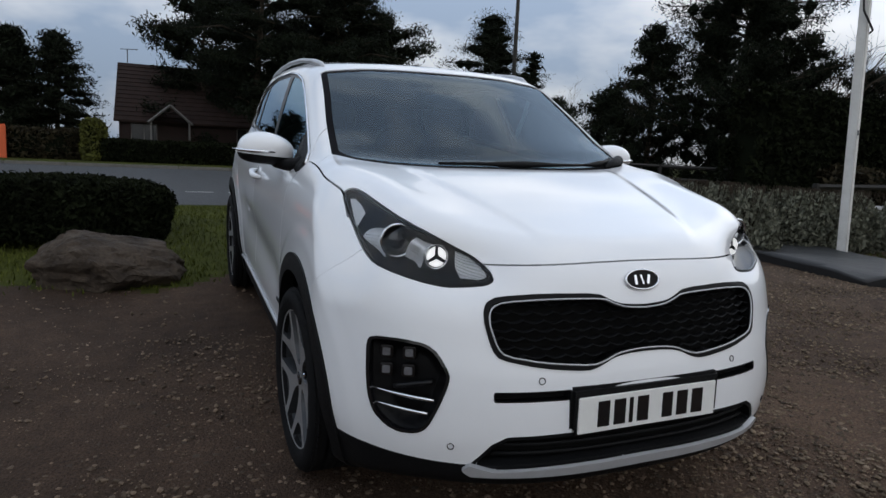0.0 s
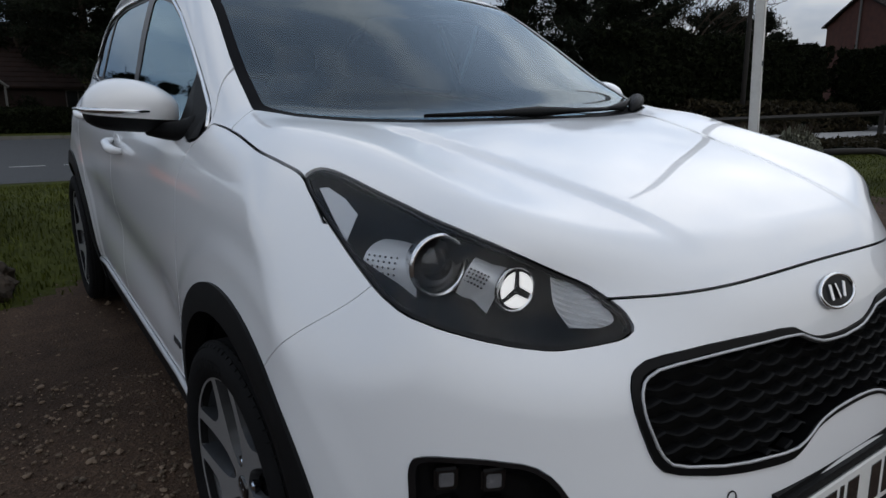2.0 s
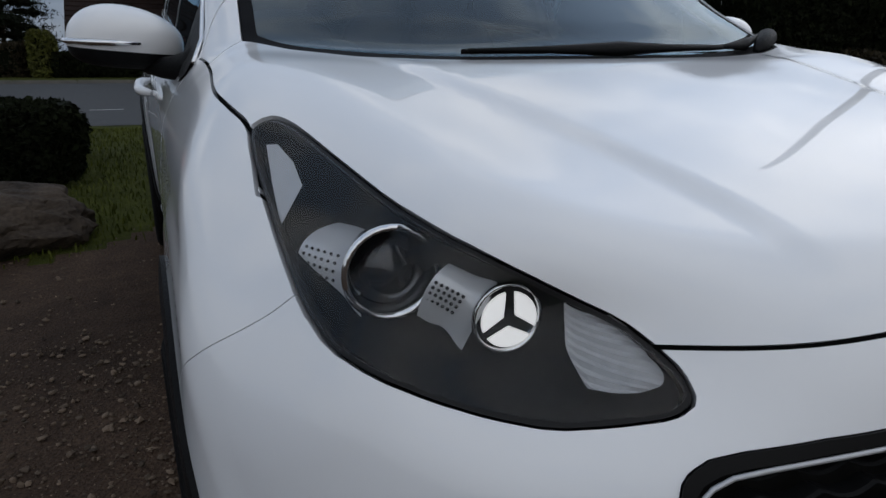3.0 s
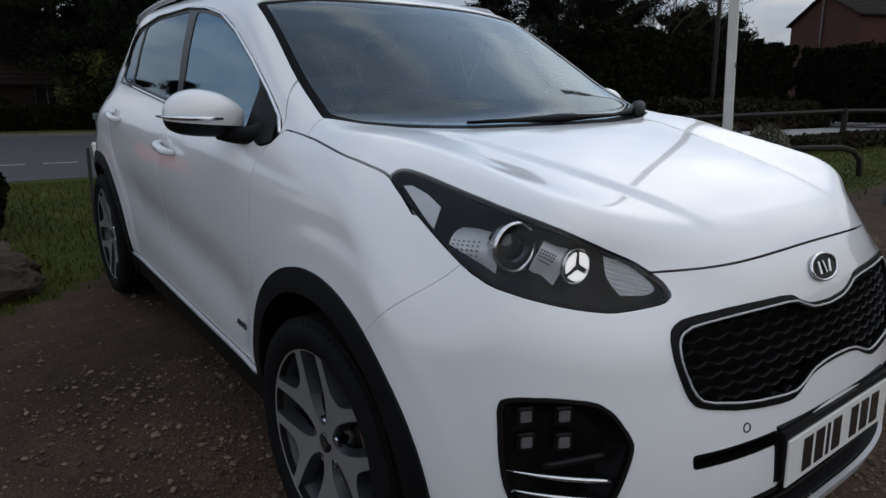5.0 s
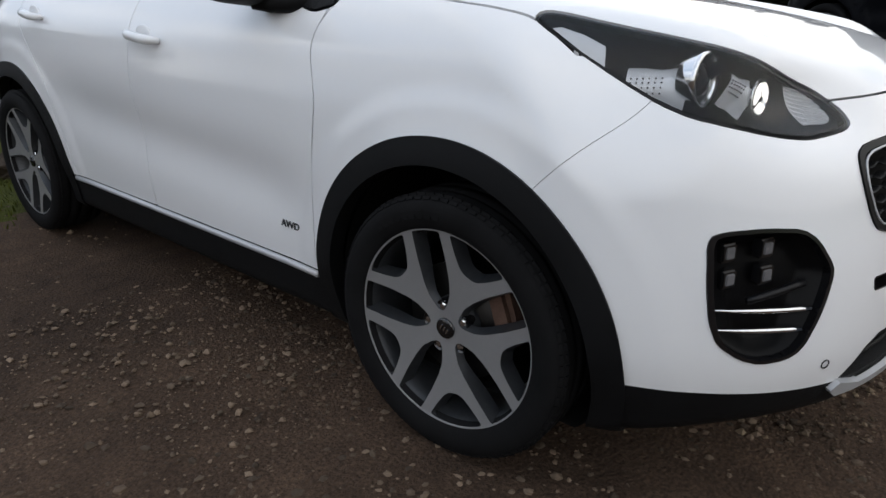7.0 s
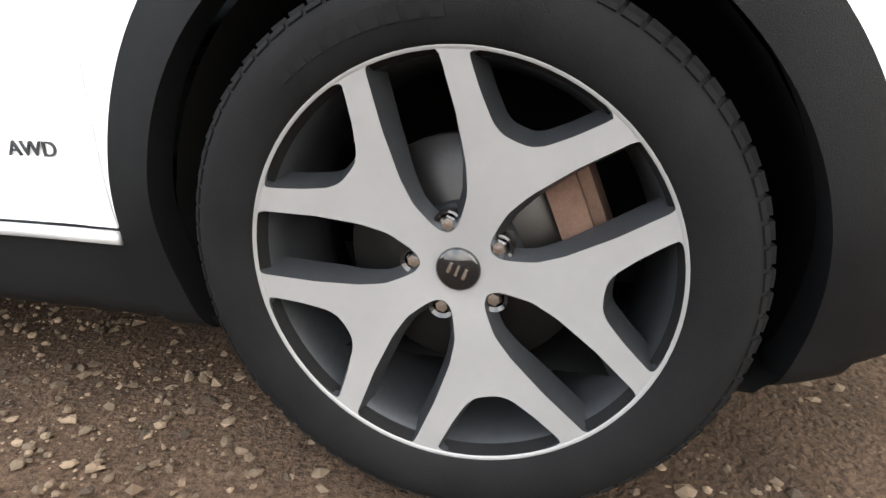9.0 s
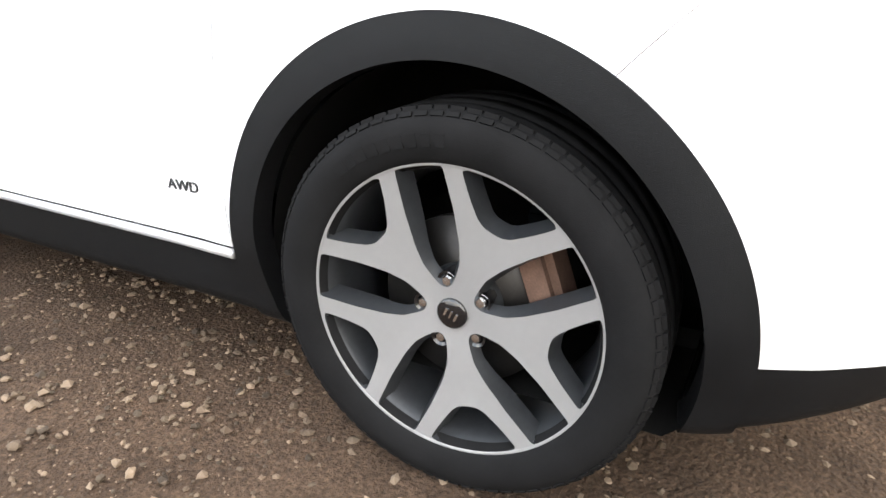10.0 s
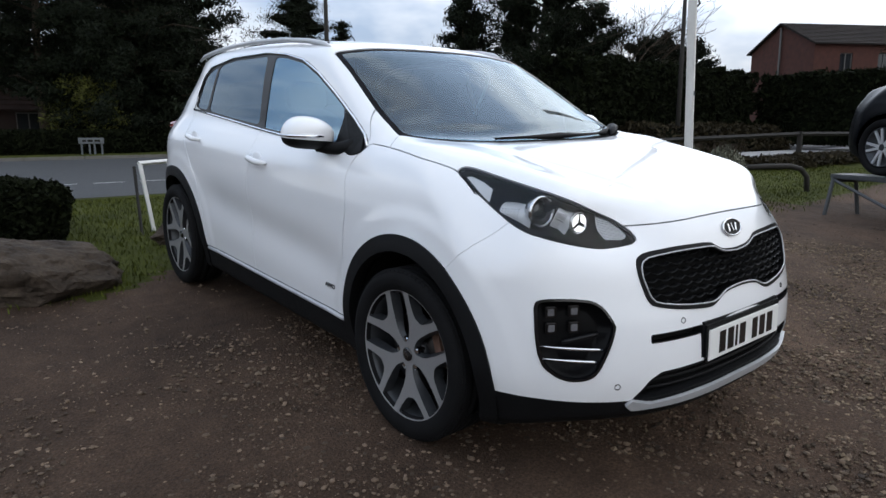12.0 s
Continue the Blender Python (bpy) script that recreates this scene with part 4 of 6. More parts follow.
for s in (-1, 1):
    hd = cut(whole, on_side(s), lambda v: d_headlight(v) + 0.0015)
    unit = panel("headlight", *cut(hd, lambda v: -0.007 - d_headlight(v)), PILLAR, car, 0.06, -0.004, label="headlight with clear lens and lit daytime lamp")
    lens = panel("lens", *cut(hd, lambda v: d_headlight(v) + 0.006), LENS, unit, 0.0, 0.002)
    lens.visible_shadow = False
    hv, hf = cut(hd, lambda v: d_headlight(v) + 0.002)
    gg = slope_of(body, hv)
    gg /= np.linalg.norm(gg, axis=1)[:, None]
    depth = 0.008 + 0.077 * np.clip(-d_headlight(hv) / 0.055, 0, 1)
    mesh_object("housing", hv - depth[:, None] * gg, hf, LAMP_DARK, unit, gg)

    def turned(nm, prof, u, w, push, mat, aim, steps=32):
        p, n = lamp_point(u, w, push, s)
        v, f = lathe(prof, steps, axis_x=False)
        q = Vector(aim).normalized().to_track_quat("Z", "Y").to_matrix()
        m = np.array(q)
        return mesh_object(nm, v @ m.T + np.array(p), f, mat, unit)

    aim = (s * 0.10, -1.0, 0.03)
    turned("projector_bezel", [(0.044, -0.04), (0.053, -0.008), (0.055, 0.0), (0.050, 0.004), (0.046, -0.004), (0.043, -0.02)], -0.006, -0.054, -0.026, CHROME, aim)
    turned("projector_lens", [(0.0, 0.006), (0.018, 0.003), (0.032, -0.006), (0.040, -0.016), (0.044, -0.03)], -0.006, -0.054, -0.028, GLOSS, aim)
    turned("daytime_bezel", [(0.033, -0.02), (0.040, -0.004), (0.041, 0.0), (0.037, 0.002), (0.035, -0.004)], -0.140, -0.040, -0.030, CHROME, aim)
    turned("daytime_backing", [(0.0, -0.006), (0.036, -0.008)], -0.140, -0.040, -0.030, LAMP_DARK, aim)
    p0, _ = lamp_point(-0.140, -0.040, -0.028, s)
    q = Vector(aim).normalized().to_track_quat("Z", "Y").to_matrix()
    for k in range(3):
        bm = bmesh.new()
        a0 = 2 * math.pi * k / 3 + 3.837
        vs = [(0.008 * math.cos(a0 + 0.92), 0.008 * math.sin(a0 + 0.92))] + [(0.031 * math.cos(a0 + t), 0.031 * math.sin(a0 + t)) for t in np.linspace(0, 1.75, 8)]
        face = bm.faces.new([bm.verts.new(p0 + q @ Vector((x, y, 0.0))) for x, y in vs])
        ext = bmesh.ops.extrude_face_region(bm, geom=[face])
        bmesh.ops.translate(bm, verts=[e for e in ext["geom"] if isinstance(e, bmesh.types.BMVert)], vec=q @ Vector((0, 0, 0.004)))
        part("daytime_led", bm, LED, unit, "lit white daytime lamp")
    # bright shrouds behind the two lamps, the marker window and the fluted indicator
    for nm, u0, w0, u1, w1, h0, h1, m in (("shroud", 0.018, -0.054, 0.122, -0.054, 0.052, 0.044, SHROUD), ("shroud", -0.112, -0.046, -0.048, -0.046, 0.041, 0.038, SHROUD)):
        bm, dots = bmesh.new(), bmesh.new()
        rows = []
        for t in np.linspace(0, 1, 12):
            row = []
            waist = 1 - 0.12 * math.sin(math.pi * min(1, t * 1.25)) ** 2
            for k in np.linspace(-1, 1, 13):
                p, n = lamp_point(u0 + (u1 - u0) * t, w0 + (w1 - w0) * t + k * (h0 + (h1 - h0) * t) * waist, -0.020 - 0.034 * k * k - 0.006 * math.sin(math.pi * t), s)
                row.append(bm.verts.new(p))
            rows.append(row)
        for r0, r1 in zip(rows, rows[1:]):
            for k in range(12):
                bm.faces.new((r0[k], r0[k + 1], r1[k + 1], r1[k]))
        for t in np.linspace(0.42, 0.92, 6):
            for k in (-0.62, -0.40, -0.18, 0.04):
                p, n = lamp_point(u0 + (u1 - u0) * t, w0 + (w1 - w0) * t + k * (h0 + (h1 - h0) * t) * 0.8, -0.0205 - 0.030 * k * k, s)
                box(dots, p, (0.0034, 0.0034, 0.0034), None, 0.0008)
        shroud_dots = (dots, part(nm, bm, m, unit, smooth=True))
        part("dots", shroud_dots[0], GUNMETAL, shroud_dots[1])
    bm = bmesh.new()
    bm.faces.new([bm.verts.new(lamp_point(u, w, -0.012, s)[0]) for u, w in ((0.286, 0.049), (0.268, 0.054), (0.215, 0.034), (0.169, 0.008), (0.164, -0.042), (0.225, 0.002))])
    part("side_marker", bm, MARKER, unit)
    bm = bmesh.new()
    left, right = curve((0, -0.184), (0.4, -0.196), (0.75, -0.212), (1, -0.243)), curve((0, -0.236), (0.3, -0.276), (0.7, -0.310), (1, -0.292))
    left_w, right_w = curve((0, 0.004), (0.4, -0.018), (0.75, -0.040), (1, -0.060)), curve((0, 0.014), (0.3, 0.003), (0.7, -0.022), (1, -0.040))
    ribs = np.linspace(0, 1, 17)
    rows = []
    for k, t in enumerate(ribs):
        rows.append([bm.verts.new(lamp_point(float(left(t) + (right(t) - left(t)) * q), float(left_w(t) + (right_w(t) - left_w(t)) * q) - 0.004 * math.sin(math.pi * q), -0.011 - 0.005 * (k % 2) * (1 - (2 * q - 1) ** 4) - 0.010 * abs(2 * q - 1) ** 3, s)[0]) for q in np.linspace(0, 1, 9)])
    for r0, r1 in zip(rows, rows[1:]):
        for k in range(8):
            bm.faces.new((r0[k], r0[k + 1], r1[k + 1], r1[k]))
    part("indicator", bm, FLUTED, unit, "fluted clear indicator")

# ---- grille ----
grille = panel("grille", *cut(whole, lambda v: grille_d(v) + 0.001, lambda v: -0.013 - grille_d(v)), POD, car, 0.04, 0.004, label="black mesh grille with a bright inner frame")
frame_pts = []
inset = np.array(GRILLE)
mid_z = 0.765
for a, z in inset:
    k = 0.016
    frame_pts.append(skin_point(a - np.sign(a) * min(abs(a), k) * 0.9, z + (mid_z - z) * 0.145, push=0.004))
strip("bright_frame", frame_pts, 0.0027, SATIN, grille, closed=True)
gv, gf = cut(whole, grille_d)
mesh_object("backing", gv + np.array((0, 0.045, 0)), gf, LINER, grille)
wave = lambda x: 0.0045 * (1 - abs(math.sin(math.pi * x / 0.062)) * 2)
for k, z0 in enumerate(np.arange(0.664, 0.862, 0.0245)):
    xs = np.linspace(-0.51, 0.51, 181)
    off = 0.031 * (k % 2)
    row_z = np.array([z0 + wave(x + off) for x in xs])
    ok = poly_distance(xs, row_z, GRILLE) < -0.013
    runs = np.split(np.arange(len(xs)), np.flatnonzero(np.diff(ok.astype(int))) + 1)
    for run in runs:
        if not ok[run[0]] or len(run) < 3:
            continue
        bm, prev = bmesh.new(), None
        for x, z in zip(xs[run], row_z[run]):
            p = skin_point(x, z, push=-0.012)
            ring = [bm.verts.new(p + Vector(d)) for d in ((0, 0, 0.0016), (0, -0.004, 0), (0, 0, -0.0016), (0, 0.016, 0))]
            if prev:
                for i in range(4):
                    bm.faces.new((prev[i], prev[(i + 1) % 4], ring[(i + 1) % 4], ring[i]))
            prev = ring
        part("slat", bm, PLASTIC, grille)
# oval badge: a bright rim, dark field and three plain bright bars
badge_p, badge_n = on_skin((0.0, -0.785, 0.897), 0.004)
bq = badge_n.to_track_quat("Z", "Y").to_matrix()
bm = bmesh.new()
tube(bm, [badge_p + bq @ Vector((0.062 * math.cos(t), 0.031 * math.sin(t), 0.002)) for t in np.linspace(0, 2 * math.pi, 40, endpoint=False)], 0.0035, 8, True)
badge = part("badge", bm, CHROME, car, "oval black and chrome badge", True)
bm = bmesh.new()
bm.faces.new([bm.verts.new(badge_p + bq @ Vector((0.061 * math.cos(t), 0.030 * math.sin(t), 0.001))) for t in np.linspace(0, 2 * math.pi, 40, endpoint=False)])
part("field", bm, POD, badge)
for x, w, tilt in ((-0.026, 0.010, 0.0), (-0.002, 0.007, 0.25), (0.022, 0.010, -0.3)):
    bm = bmesh.new()
    box(bm, badge_p + bq @ Vector((x, 0, 0.003)), (w, 0.030, 0.004), bq @ Matrix.Rotation(tilt, 3, "Z"), 0.001)
    part("mark", bm, CHROME, badge)

# ---- lower openings ----
iv, if_ = cut(whole, intake_d)
intake = mesh_object("lower_intake", iv + np.array((0, 0.05, 0)), if_, LINER, car, label="black lower air intake")
lip_pts = cut(whole, lambda v: intake_d(v) - 0.0, lambda v: -0.012 - intake_d(v))
panel("lip", *lip_pts, PLASTIC, intake, 0.05, -0.004)
for z in (0.395, 0.425, 0.452):
    strip("slat", [skin_point(a, z, push=-0.03) for a in np.linspace(-0.49, 0.49, 15)], 0.006, PLASTIC, intake)
for s in (-1, 1):
    sv, sf = cut(whole, on_side(s), slot_d)
    slot = mesh_object("bumper_slot", sv + np.array((0, 0.03, 0)), sf, LINER, car)
    panel("lip", *cut(whole, on_side(s), slot_d, lambda v: -0.003 - slot_d(v)), PILLAR, slot, 0.035, 0.0005)
    fv, ff = cut(whole, on_side(s), fog_d)
    gg = slope_of(body, fv)
    gg /= np.linalg.norm(gg, axis=1)[:, None]
    sink = 0.006 + 0.045 * np.clip(-fog_d(fv) / 0.035, 0, 1)
    fog = mesh_object("fog_lamp", fv - sink[:, None] * gg, ff, POD, car, label="gloss black fog lamp pod with four square lamps")
    panel("rim", *cut(whole, on_side(s), lambda v: fog_d(v) + 0.0005, lambda v: -0.008 - fog_d(v)), GLOSS, fog, 0.03, 0.003)
    for a, y, z in ((0.754, -0.585, 0.662), (0.701, -0.638, 0.671), (0.756, -0.593, 0.609), (0.705, -0.646, 0.618)):
        face_q = Vector((s * 0.45, -1, 0.05)).normalized().to_track_quat("Z", "Y").to_matrix()
        bm = bmesh.new()
        box(bm, (s * a, y, z), (0.040, 0.040, 0.024), face_q, 0.004)
        cube = part("lamp_cube", bm, GLOSS, fog)
        bm = bmesh.new()
        box(bm, Vector((s * a, y, z)) + face_q @ Vector((0, 0, 0.0115)), (0.024, 0.024, 0.006), face_q, 0.002)
        part("lamp_face", bm, FOG_LED, cube)
    for z, a0, a1 in ((0.551, 0.800, 0.652), (0.509, 0.796, 0.668)):
        strip("bright_bar", [skin_point(s * a, z, push=-0.012 - 0.012 * (1 - t)) for t, a in zip(np.linspace(0, 1, 9), np.linspace(a0, a1, 9))], [0.002, 0.003, 0.004, 0.005] + [0.006] * 5, CHROME, fog)
    strip("fin", [on_skin((s * a, -0.68, 0.575 + 0.02 * t), -0.02)[0] for t, a in zip(np.linspace(0, 1, 6), np.linspace(0.79, 0.63, 6))], 0.008, PILLAR, fog)
    for a, z in ((0.626, 0.421), (0.355, 0.615)):
        p, n = on_skin((s * a, -0.8, z), 0.001)
        q = n.to_track_quat("Z", "Y").to_matrix()
        bm = bmesh.new()
        tube(bm, [p + q @ Vector((0.0095 * math.cos(t), 0.0095 * math.sin(t), 0)) for t in np.linspace(0, 2 * math.pi, 20, endpoint=False)], 0.0014, 6, True)
        part("parking_sensor", bm, PLASTIC, car, smooth=True)

# ---- number plate ----
plate_q = Matrix.Rotation(radians(-4), 3, "X")
bm = bmesh.new()
box(bm, (0, -0.882, 0.522), (0.534, 0.014, 0.124), plate_q, 0.004)
plate = part("number_plate", bm, GLOSS, car, "white number plate with black marks")
bm = bmesh.new()
box(bm, (0, -0.8905, 0.522), (0.520, 0.006, 0.111), plate_q, 0.002)
part("plate_face", bm, PLATE_W, plate)
bm = bmesh.new()
box(bm, (0.0, -0.8425, 0.535), (0.560, 0.088, 0.135), plate_q, 0.010)
part("plate_holder", bm, PLASTIC, plate)
for x, w in ((-0.172, 0.042), (-0.114, 0.042), (-0.072, 0.014), (-0.028, 0.042), (0.066, 0.040), (0.124, 0.042), (0.184, 0.044)):
    bm = bmesh.new()
    box(bm, (x, -0.8943, 0.522), (w, 0.002, 0.079), plate_q, 0.0)
    part("mark", bm, GLOSS, plate)

# ---- wheels ----
def wheel_at(x, y, s, spin, steer):
    hub = thing_part("wheel", car)
    hub.matrix_basis = Matrix.Translation((x, y, HUB_Z)) @ Matrix.Rotation(radians(steer), 4, "Z") @ (Matrix() if s < 0 else Matrix.Rotation(math.pi, 4, "Z")) @ Matrix.Rotation(radians(spin), 4, "X")
    hub["label"] = "five-spoke machined alloy wheel with a black tyre"
    return hub


def thing_part(name, parent):
    ob = new(name)
    ob.parent = parent
    return ob


# all wheel parts are made for the near side: outwards is -x
T_W = 0.120
tyre_profile = [(0.250, -0.088), (0.257, -0.100), (0.262, -0.108), (0.270, -0.114), (0.288, -0.120), (0.306, -0.122), (0.322, -0.119), (0.334, -0.114), (0.3405, -0.107),
                (0.3455, -0.098), (0.3495, -0.086), (0.3515, -0.070), (0.3515, -0.060), (0.344, -0.059), (0.344, -0.050), (0.352, -0.049), (0.3525, -0.012), (0.345, -0.011), (0.345, 0.0),
                (0.3525, 0.001), (0.352, 0.045), (0.344, 0.046), (0.344, 0.055), (0.351, 0.056), (0.349, 0.086), (0.340, 0.107), (0.322, 0.119), (0.29, 0.122), (0.262, 0.11), (0.25, 0.09)]
tyre_profile = [(r if r < 0.262 else 0.262 + (r - 0.262) * 0.94, x) for r, x in tyre_profile]
tv, tf = lathe(tyre_profile, 96)
bm = bmesh.new()
rt = random.Random(5)
for k in range(80):
    rot = Matrix.Rotation(2 * math.pi * k / 80, 4, "X")
    made = bmesh.ops.create_cube(bm, size=1.0)["verts"]
    bmesh.ops.transform(bm, matrix=rot @ Matrix.Translation((-0.083, 0.0, 0.3385)) @ Matrix.Rotation(radians(14), 4, "Y") @ Matrix.Rotation(radians(6), 4, "Z") @ Matrix.Diagonal((0.030, 0.0226 * rt.uniform(0.9, 1.0), 0.010, 1)), verts=made)
    made = bmesh.ops.create_cube(bm, size=1.0)["verts"]
    bmesh.ops.transform(bm, matrix=rot @ Matrix.Translation((-0.1035, 0.0, 0.3315)) @ Matrix.Rotation(radians(44), 4, "Y") @ Matrix.Diagonal((0.017, 0.0205, 0.008, 1)), verts=made)
tread_me = bpy.data.meshes.new("tread")
bm.to_mesh(tread_me)
bm.free()
tread_me.materials.append(RUBBER)
# spoked face: a dished disc with its windows cut out
rr, aa = np.linspace(0.0, 0.2568, 60), np.linspace(0, 2 * np.pi, 289)[:-1]
dish = curve((0.0, -0.083), (0.04, -0.086), (0.08, -0.089), (0.15, -0.094), (0.22, -0.101), (0.2568, -0.105))
fr, fa = np.meshgrid(rr[1:], aa, indexing="ij")
disc_v = np.stack([dish(fr), fr * np.sin(fa), fr * np.cos(fa)], -1).reshape(-1, 3)
i, j = np.meshgrid(np.arange(len(rr) - 2), np.arange(len(aa)), indexing="ij")
na = len(aa)
q0, q1, q2, q3 = i * na + j, i * na + (j + 1) % na, (i + 1) * na + (j + 1) % na, (i + 1) * na + j
disc_f = np.concatenate([np.stack([q0, q1, q2], -1).reshape(-1, 3), np.stack([q0, q2, q3], -1).reshape(-1, 3)])
LONG_HALF = [(0.011, 0.051), (0.020, 0.064), (0.033, 0.088), (0.040, 0.122), (0.0435, 0.180), (0.042, 0.2505), (0.020, 0.2535)]
LONG_W = rounded([(0.0, 0.046)] + LONG_HALF + [(0.0, 0.2543)] + [(-a, b) for a, b in LONG_HALF[::-1]], 2, 0.004)
SHORT_HALF = [(0.016, 0.171), (0.030, 0.1785), (0.0525, 0.201), (0.072, 0.224), (0.0825, 0.2375), (0.060, 0.2465), (0.035, 0.252)]
SHORT_W = rounded([(0.0, 0.170)] + SHORT_HALF + [(0.0, 0.2543)] + [(-a, b) for a, b in SHORT_HALF[::-1]], 2, 0.004)


def d_spokes(v):
    best = np.full(len(v), 1.0)
    for k in range(5):
        for base, poly in ((36, LONG_W), (0, SHORT_W)):
            a = radians(72 * k + base)
            u, w = v[:, 1] * math.cos(a) - v[:, 2] * math.sin(a), v[:, 1] * math.sin(a) + v[:, 2] * math.cos(a)
            best = np.minimum(best, poly_distance(u, w, poly))
    return -best


face_v, face_f = clip(disc_v, disc_f, d_spokes(disc_v))
tn = np.cross(face_v[face_f[:, 1]] - face_v[face_f[:, 0]], face_v[face_f[:, 2]] - face_v[face_f[:, 0]])
face_f[tn[:, 0] > 0] = face_f[tn[:, 0] > 0][:, ::-1]
edge = rim_edges(face_f)
ea, eb = face_v[edge[:, 0]], face_v[edge[:, 1]]
depth_of = lambda p: 0.018 + 0.022 * step(0.06, 0.2, np.hypot(p[:, 1], p[:, 2]))
wall_v = np.concatenate([ea, eb, ea + np.stack([depth_of(ea), 0 * ea[:, 0], 0 * ea[:, 0]], 1), eb + np.stack([depth_of(eb), 0 * eb[:, 0], 0 * eb[:, 0]], 1)])
ne = len(edge)
ix = np.arange(ne)
wall_f = np.stack([ix, ix + 2 * ne, ix + 3 * ne, ix + ne], 1)
# the walls lean into the windows
wall_in = wall_v.copy()
grad = np.stack([(d_spokes(wall_v[2 * ne:] + np.eye(3)[k] * 1e-4) - d_spokes(wall_v[2 * ne:] - np.eye(3)[k] * 1e-4)) / 2e-4 for k in range(3)], 1)
wall_in[2 * ne:] += 0.010 * grad * (np.hypot(wall_v[2 * ne:, 1], wall_v[2 * ne:, 2]) < 0.252)[:, None]

RIM_K = np.array((1.0, 1.018, 1.018))
proto = {}
for wy in WHEELS:
    for s in (-1, 1):
        hub = wheel_at(s * WHEEL_X, wy, s, 24.0 if wy == 0 else 6.0, 2.0 if wy == 0 else 0.0)
        if not proto:
            tyre = mesh_object("tyre", tv, tf, RUBBER, hub)
            proto["tyre"] = tyre.data
            proto["tread"] = tread_me
            spokes = mesh_object("spoke_face", face_v * RIM_K, face_f, ALLOY, hub, smooth=False)
            proto["spoke_face"] = spokes.data
            proto["spoke_wall"] = mesh_object("spoke_wall", wall_in * RIM_K, wall_f, GUNMETAL, hub, smooth=False).data
            bv, bf = lathe([(0.2568, -0.105), (0.258, -0.101), (0.252, -0.092), (0.244, -0.080), (0.236, -0.05), (0.222, 0.02), (0.222, 0.09), (0.25, 0.10)], 72)
            proto["barrel"] = mesh_object("barrel", bv * RIM_K, bf, GUNMETAL, hub).data
            lv, lf = lathe([(0.2525, -0.1050), (0.2565, -0.1075), (0.2595, -0.106), (0.2600, -0.100), (0.256, -0.096)], 96)
            proto["rim_edge"] = mesh_object("rim_edge", lv * RIM_K, lf, ALLOY, hub).data
            dv, df = lathe([(0.03, -0.035), (0.155, -0.035), (0.156, -0.030), (0.155, -0.018), (0.03, -0.018)], 48)
            proto["brake_disc"] = mesh_object("brake_disc", dv, df, STEEL, hub).data
            hv2, hf2 = lathe([(0.0, -0.092), (0.024, -0.0915), (0.0275, -0.089), (0.028, -0.080)], 32)
            cap = mesh_object("hub_cap", hv2, hf2, GLOSS, hub, label="black centre cap with bright marks")
            proto["hub_cap"] = cap.data
            bm = bmesh.new()
            for y, w in ((-0.010, 0.004), (0.0, 0.003), (0.010, 0.004)):
                box(bm, (-0.0925, y, 0.0), (0.002, w, 0.014))
            me = bpy.data.meshes.new("mark")
            bm.to_mesh(me)
            bm.free()
            me.materials.append(CHROME)
            proto["mark"] = me
            nv, nf = lathe([(0.0, -0.086), (0.008, -0.085), (0.0108, -0.081), (0.0115, -0.060)], 6)
            cv, cf = lathe([(0.0125, -0.080), (0.0175, -0.083), (0.018, -0.070), (0.016, -0.05)], 24)
            bmk = bpy.data.meshes.new("wheel_nut")
            bmk.from_pydata(nv.tolist(), [], nf.tolist())
            bmk.materials.append(CHROME)
            proto["wheel_nut"] = bmk
            sk = bpy.data.meshes.new("nut_seat")
            sk.from_pydata(cv.tolist(), [], cf.tolist())
            sk.materials.append(GLOSS)
            proto["nut_seat"] = sk
            hv3, hf3 = lathe([(0.028, -0.084), (0.050, -0.070), (0.072, -0.055), (0.074, -0.02)], 40)
            proto["hub_back"] = mesh_object("hub_back", hv3, hf3, GUNMETAL, hub).data
            mine = {"tyre": tyre, "spoke_face": spokes, "hub_cap": cap}
        else:
            mine = {}
            for key in ("tyre", "spoke_face", "spoke_wall", "barrel", "rim_edge", "brake_disc", "hub_cap", "hub_back"):
                mine[key] = new(key, proto[key])
                mine[key].parent = hub
        for key, owner in (("tread", "tyre"), ("mark", "hub_cap")):
            o = new(key, proto[key])
            o.parent = mine[owner]
        for k in range(5):
            for key in ("wheel_nut", "nut_seat"):
                o = new(key, proto[key])
                o.parent = hub
                a = radians(72 * k + 36)
                o.location = (0.0, 0.057 * math.sin(a), 0.057 * math.cos(a))
        # caliper, fixed to the car, ahead of the hub
        bm = bmesh.new()
        box(bm, (s * (WHEEL_X - 0.005), wy - 0.135, HUB_Z + 0.05), (0.09, 0.07, 0.15), Matrix.Rotation(radians(-20), 3, "X"), 0.015)
        part("brake_caliper", bm, RUST, car, "rusty brake caliper")
        wv, wf = lathe([(0.412, -0.20), (0.415, 0.0), (0.415, 0.26), (0.05, 0.27)], 40)
        wv = wv * np.array((-s, 1, 1)) + np.array((s * 0.66, wy + ARCH_Y, ARCH_Z))
        wv[:, 2] = np.maximum(wv[:, 2], 0.20)
        mesh_object("wheel_well", wv, wf, LINER, car)
        # raised brand lettering on the sidewall, as plain bars
        for k in range(9):
            a = radians(-62 + 4.6 * k)
            bm = bmesh.new()
            made = bmesh.ops.create_cube(bm, size=1.0)["verts"]
            bmesh.ops.transform(bm, matrix=Matrix.Rotation(a, 4, "X") @ Matrix.Translation((-0.1205, 0, 0.299)) @ Matrix.Diagonal((0.003, 0.015, 0.020, 1)), verts=made)
            o = part("sidewall_mark", bm, RUBBER, mine["tyre"])

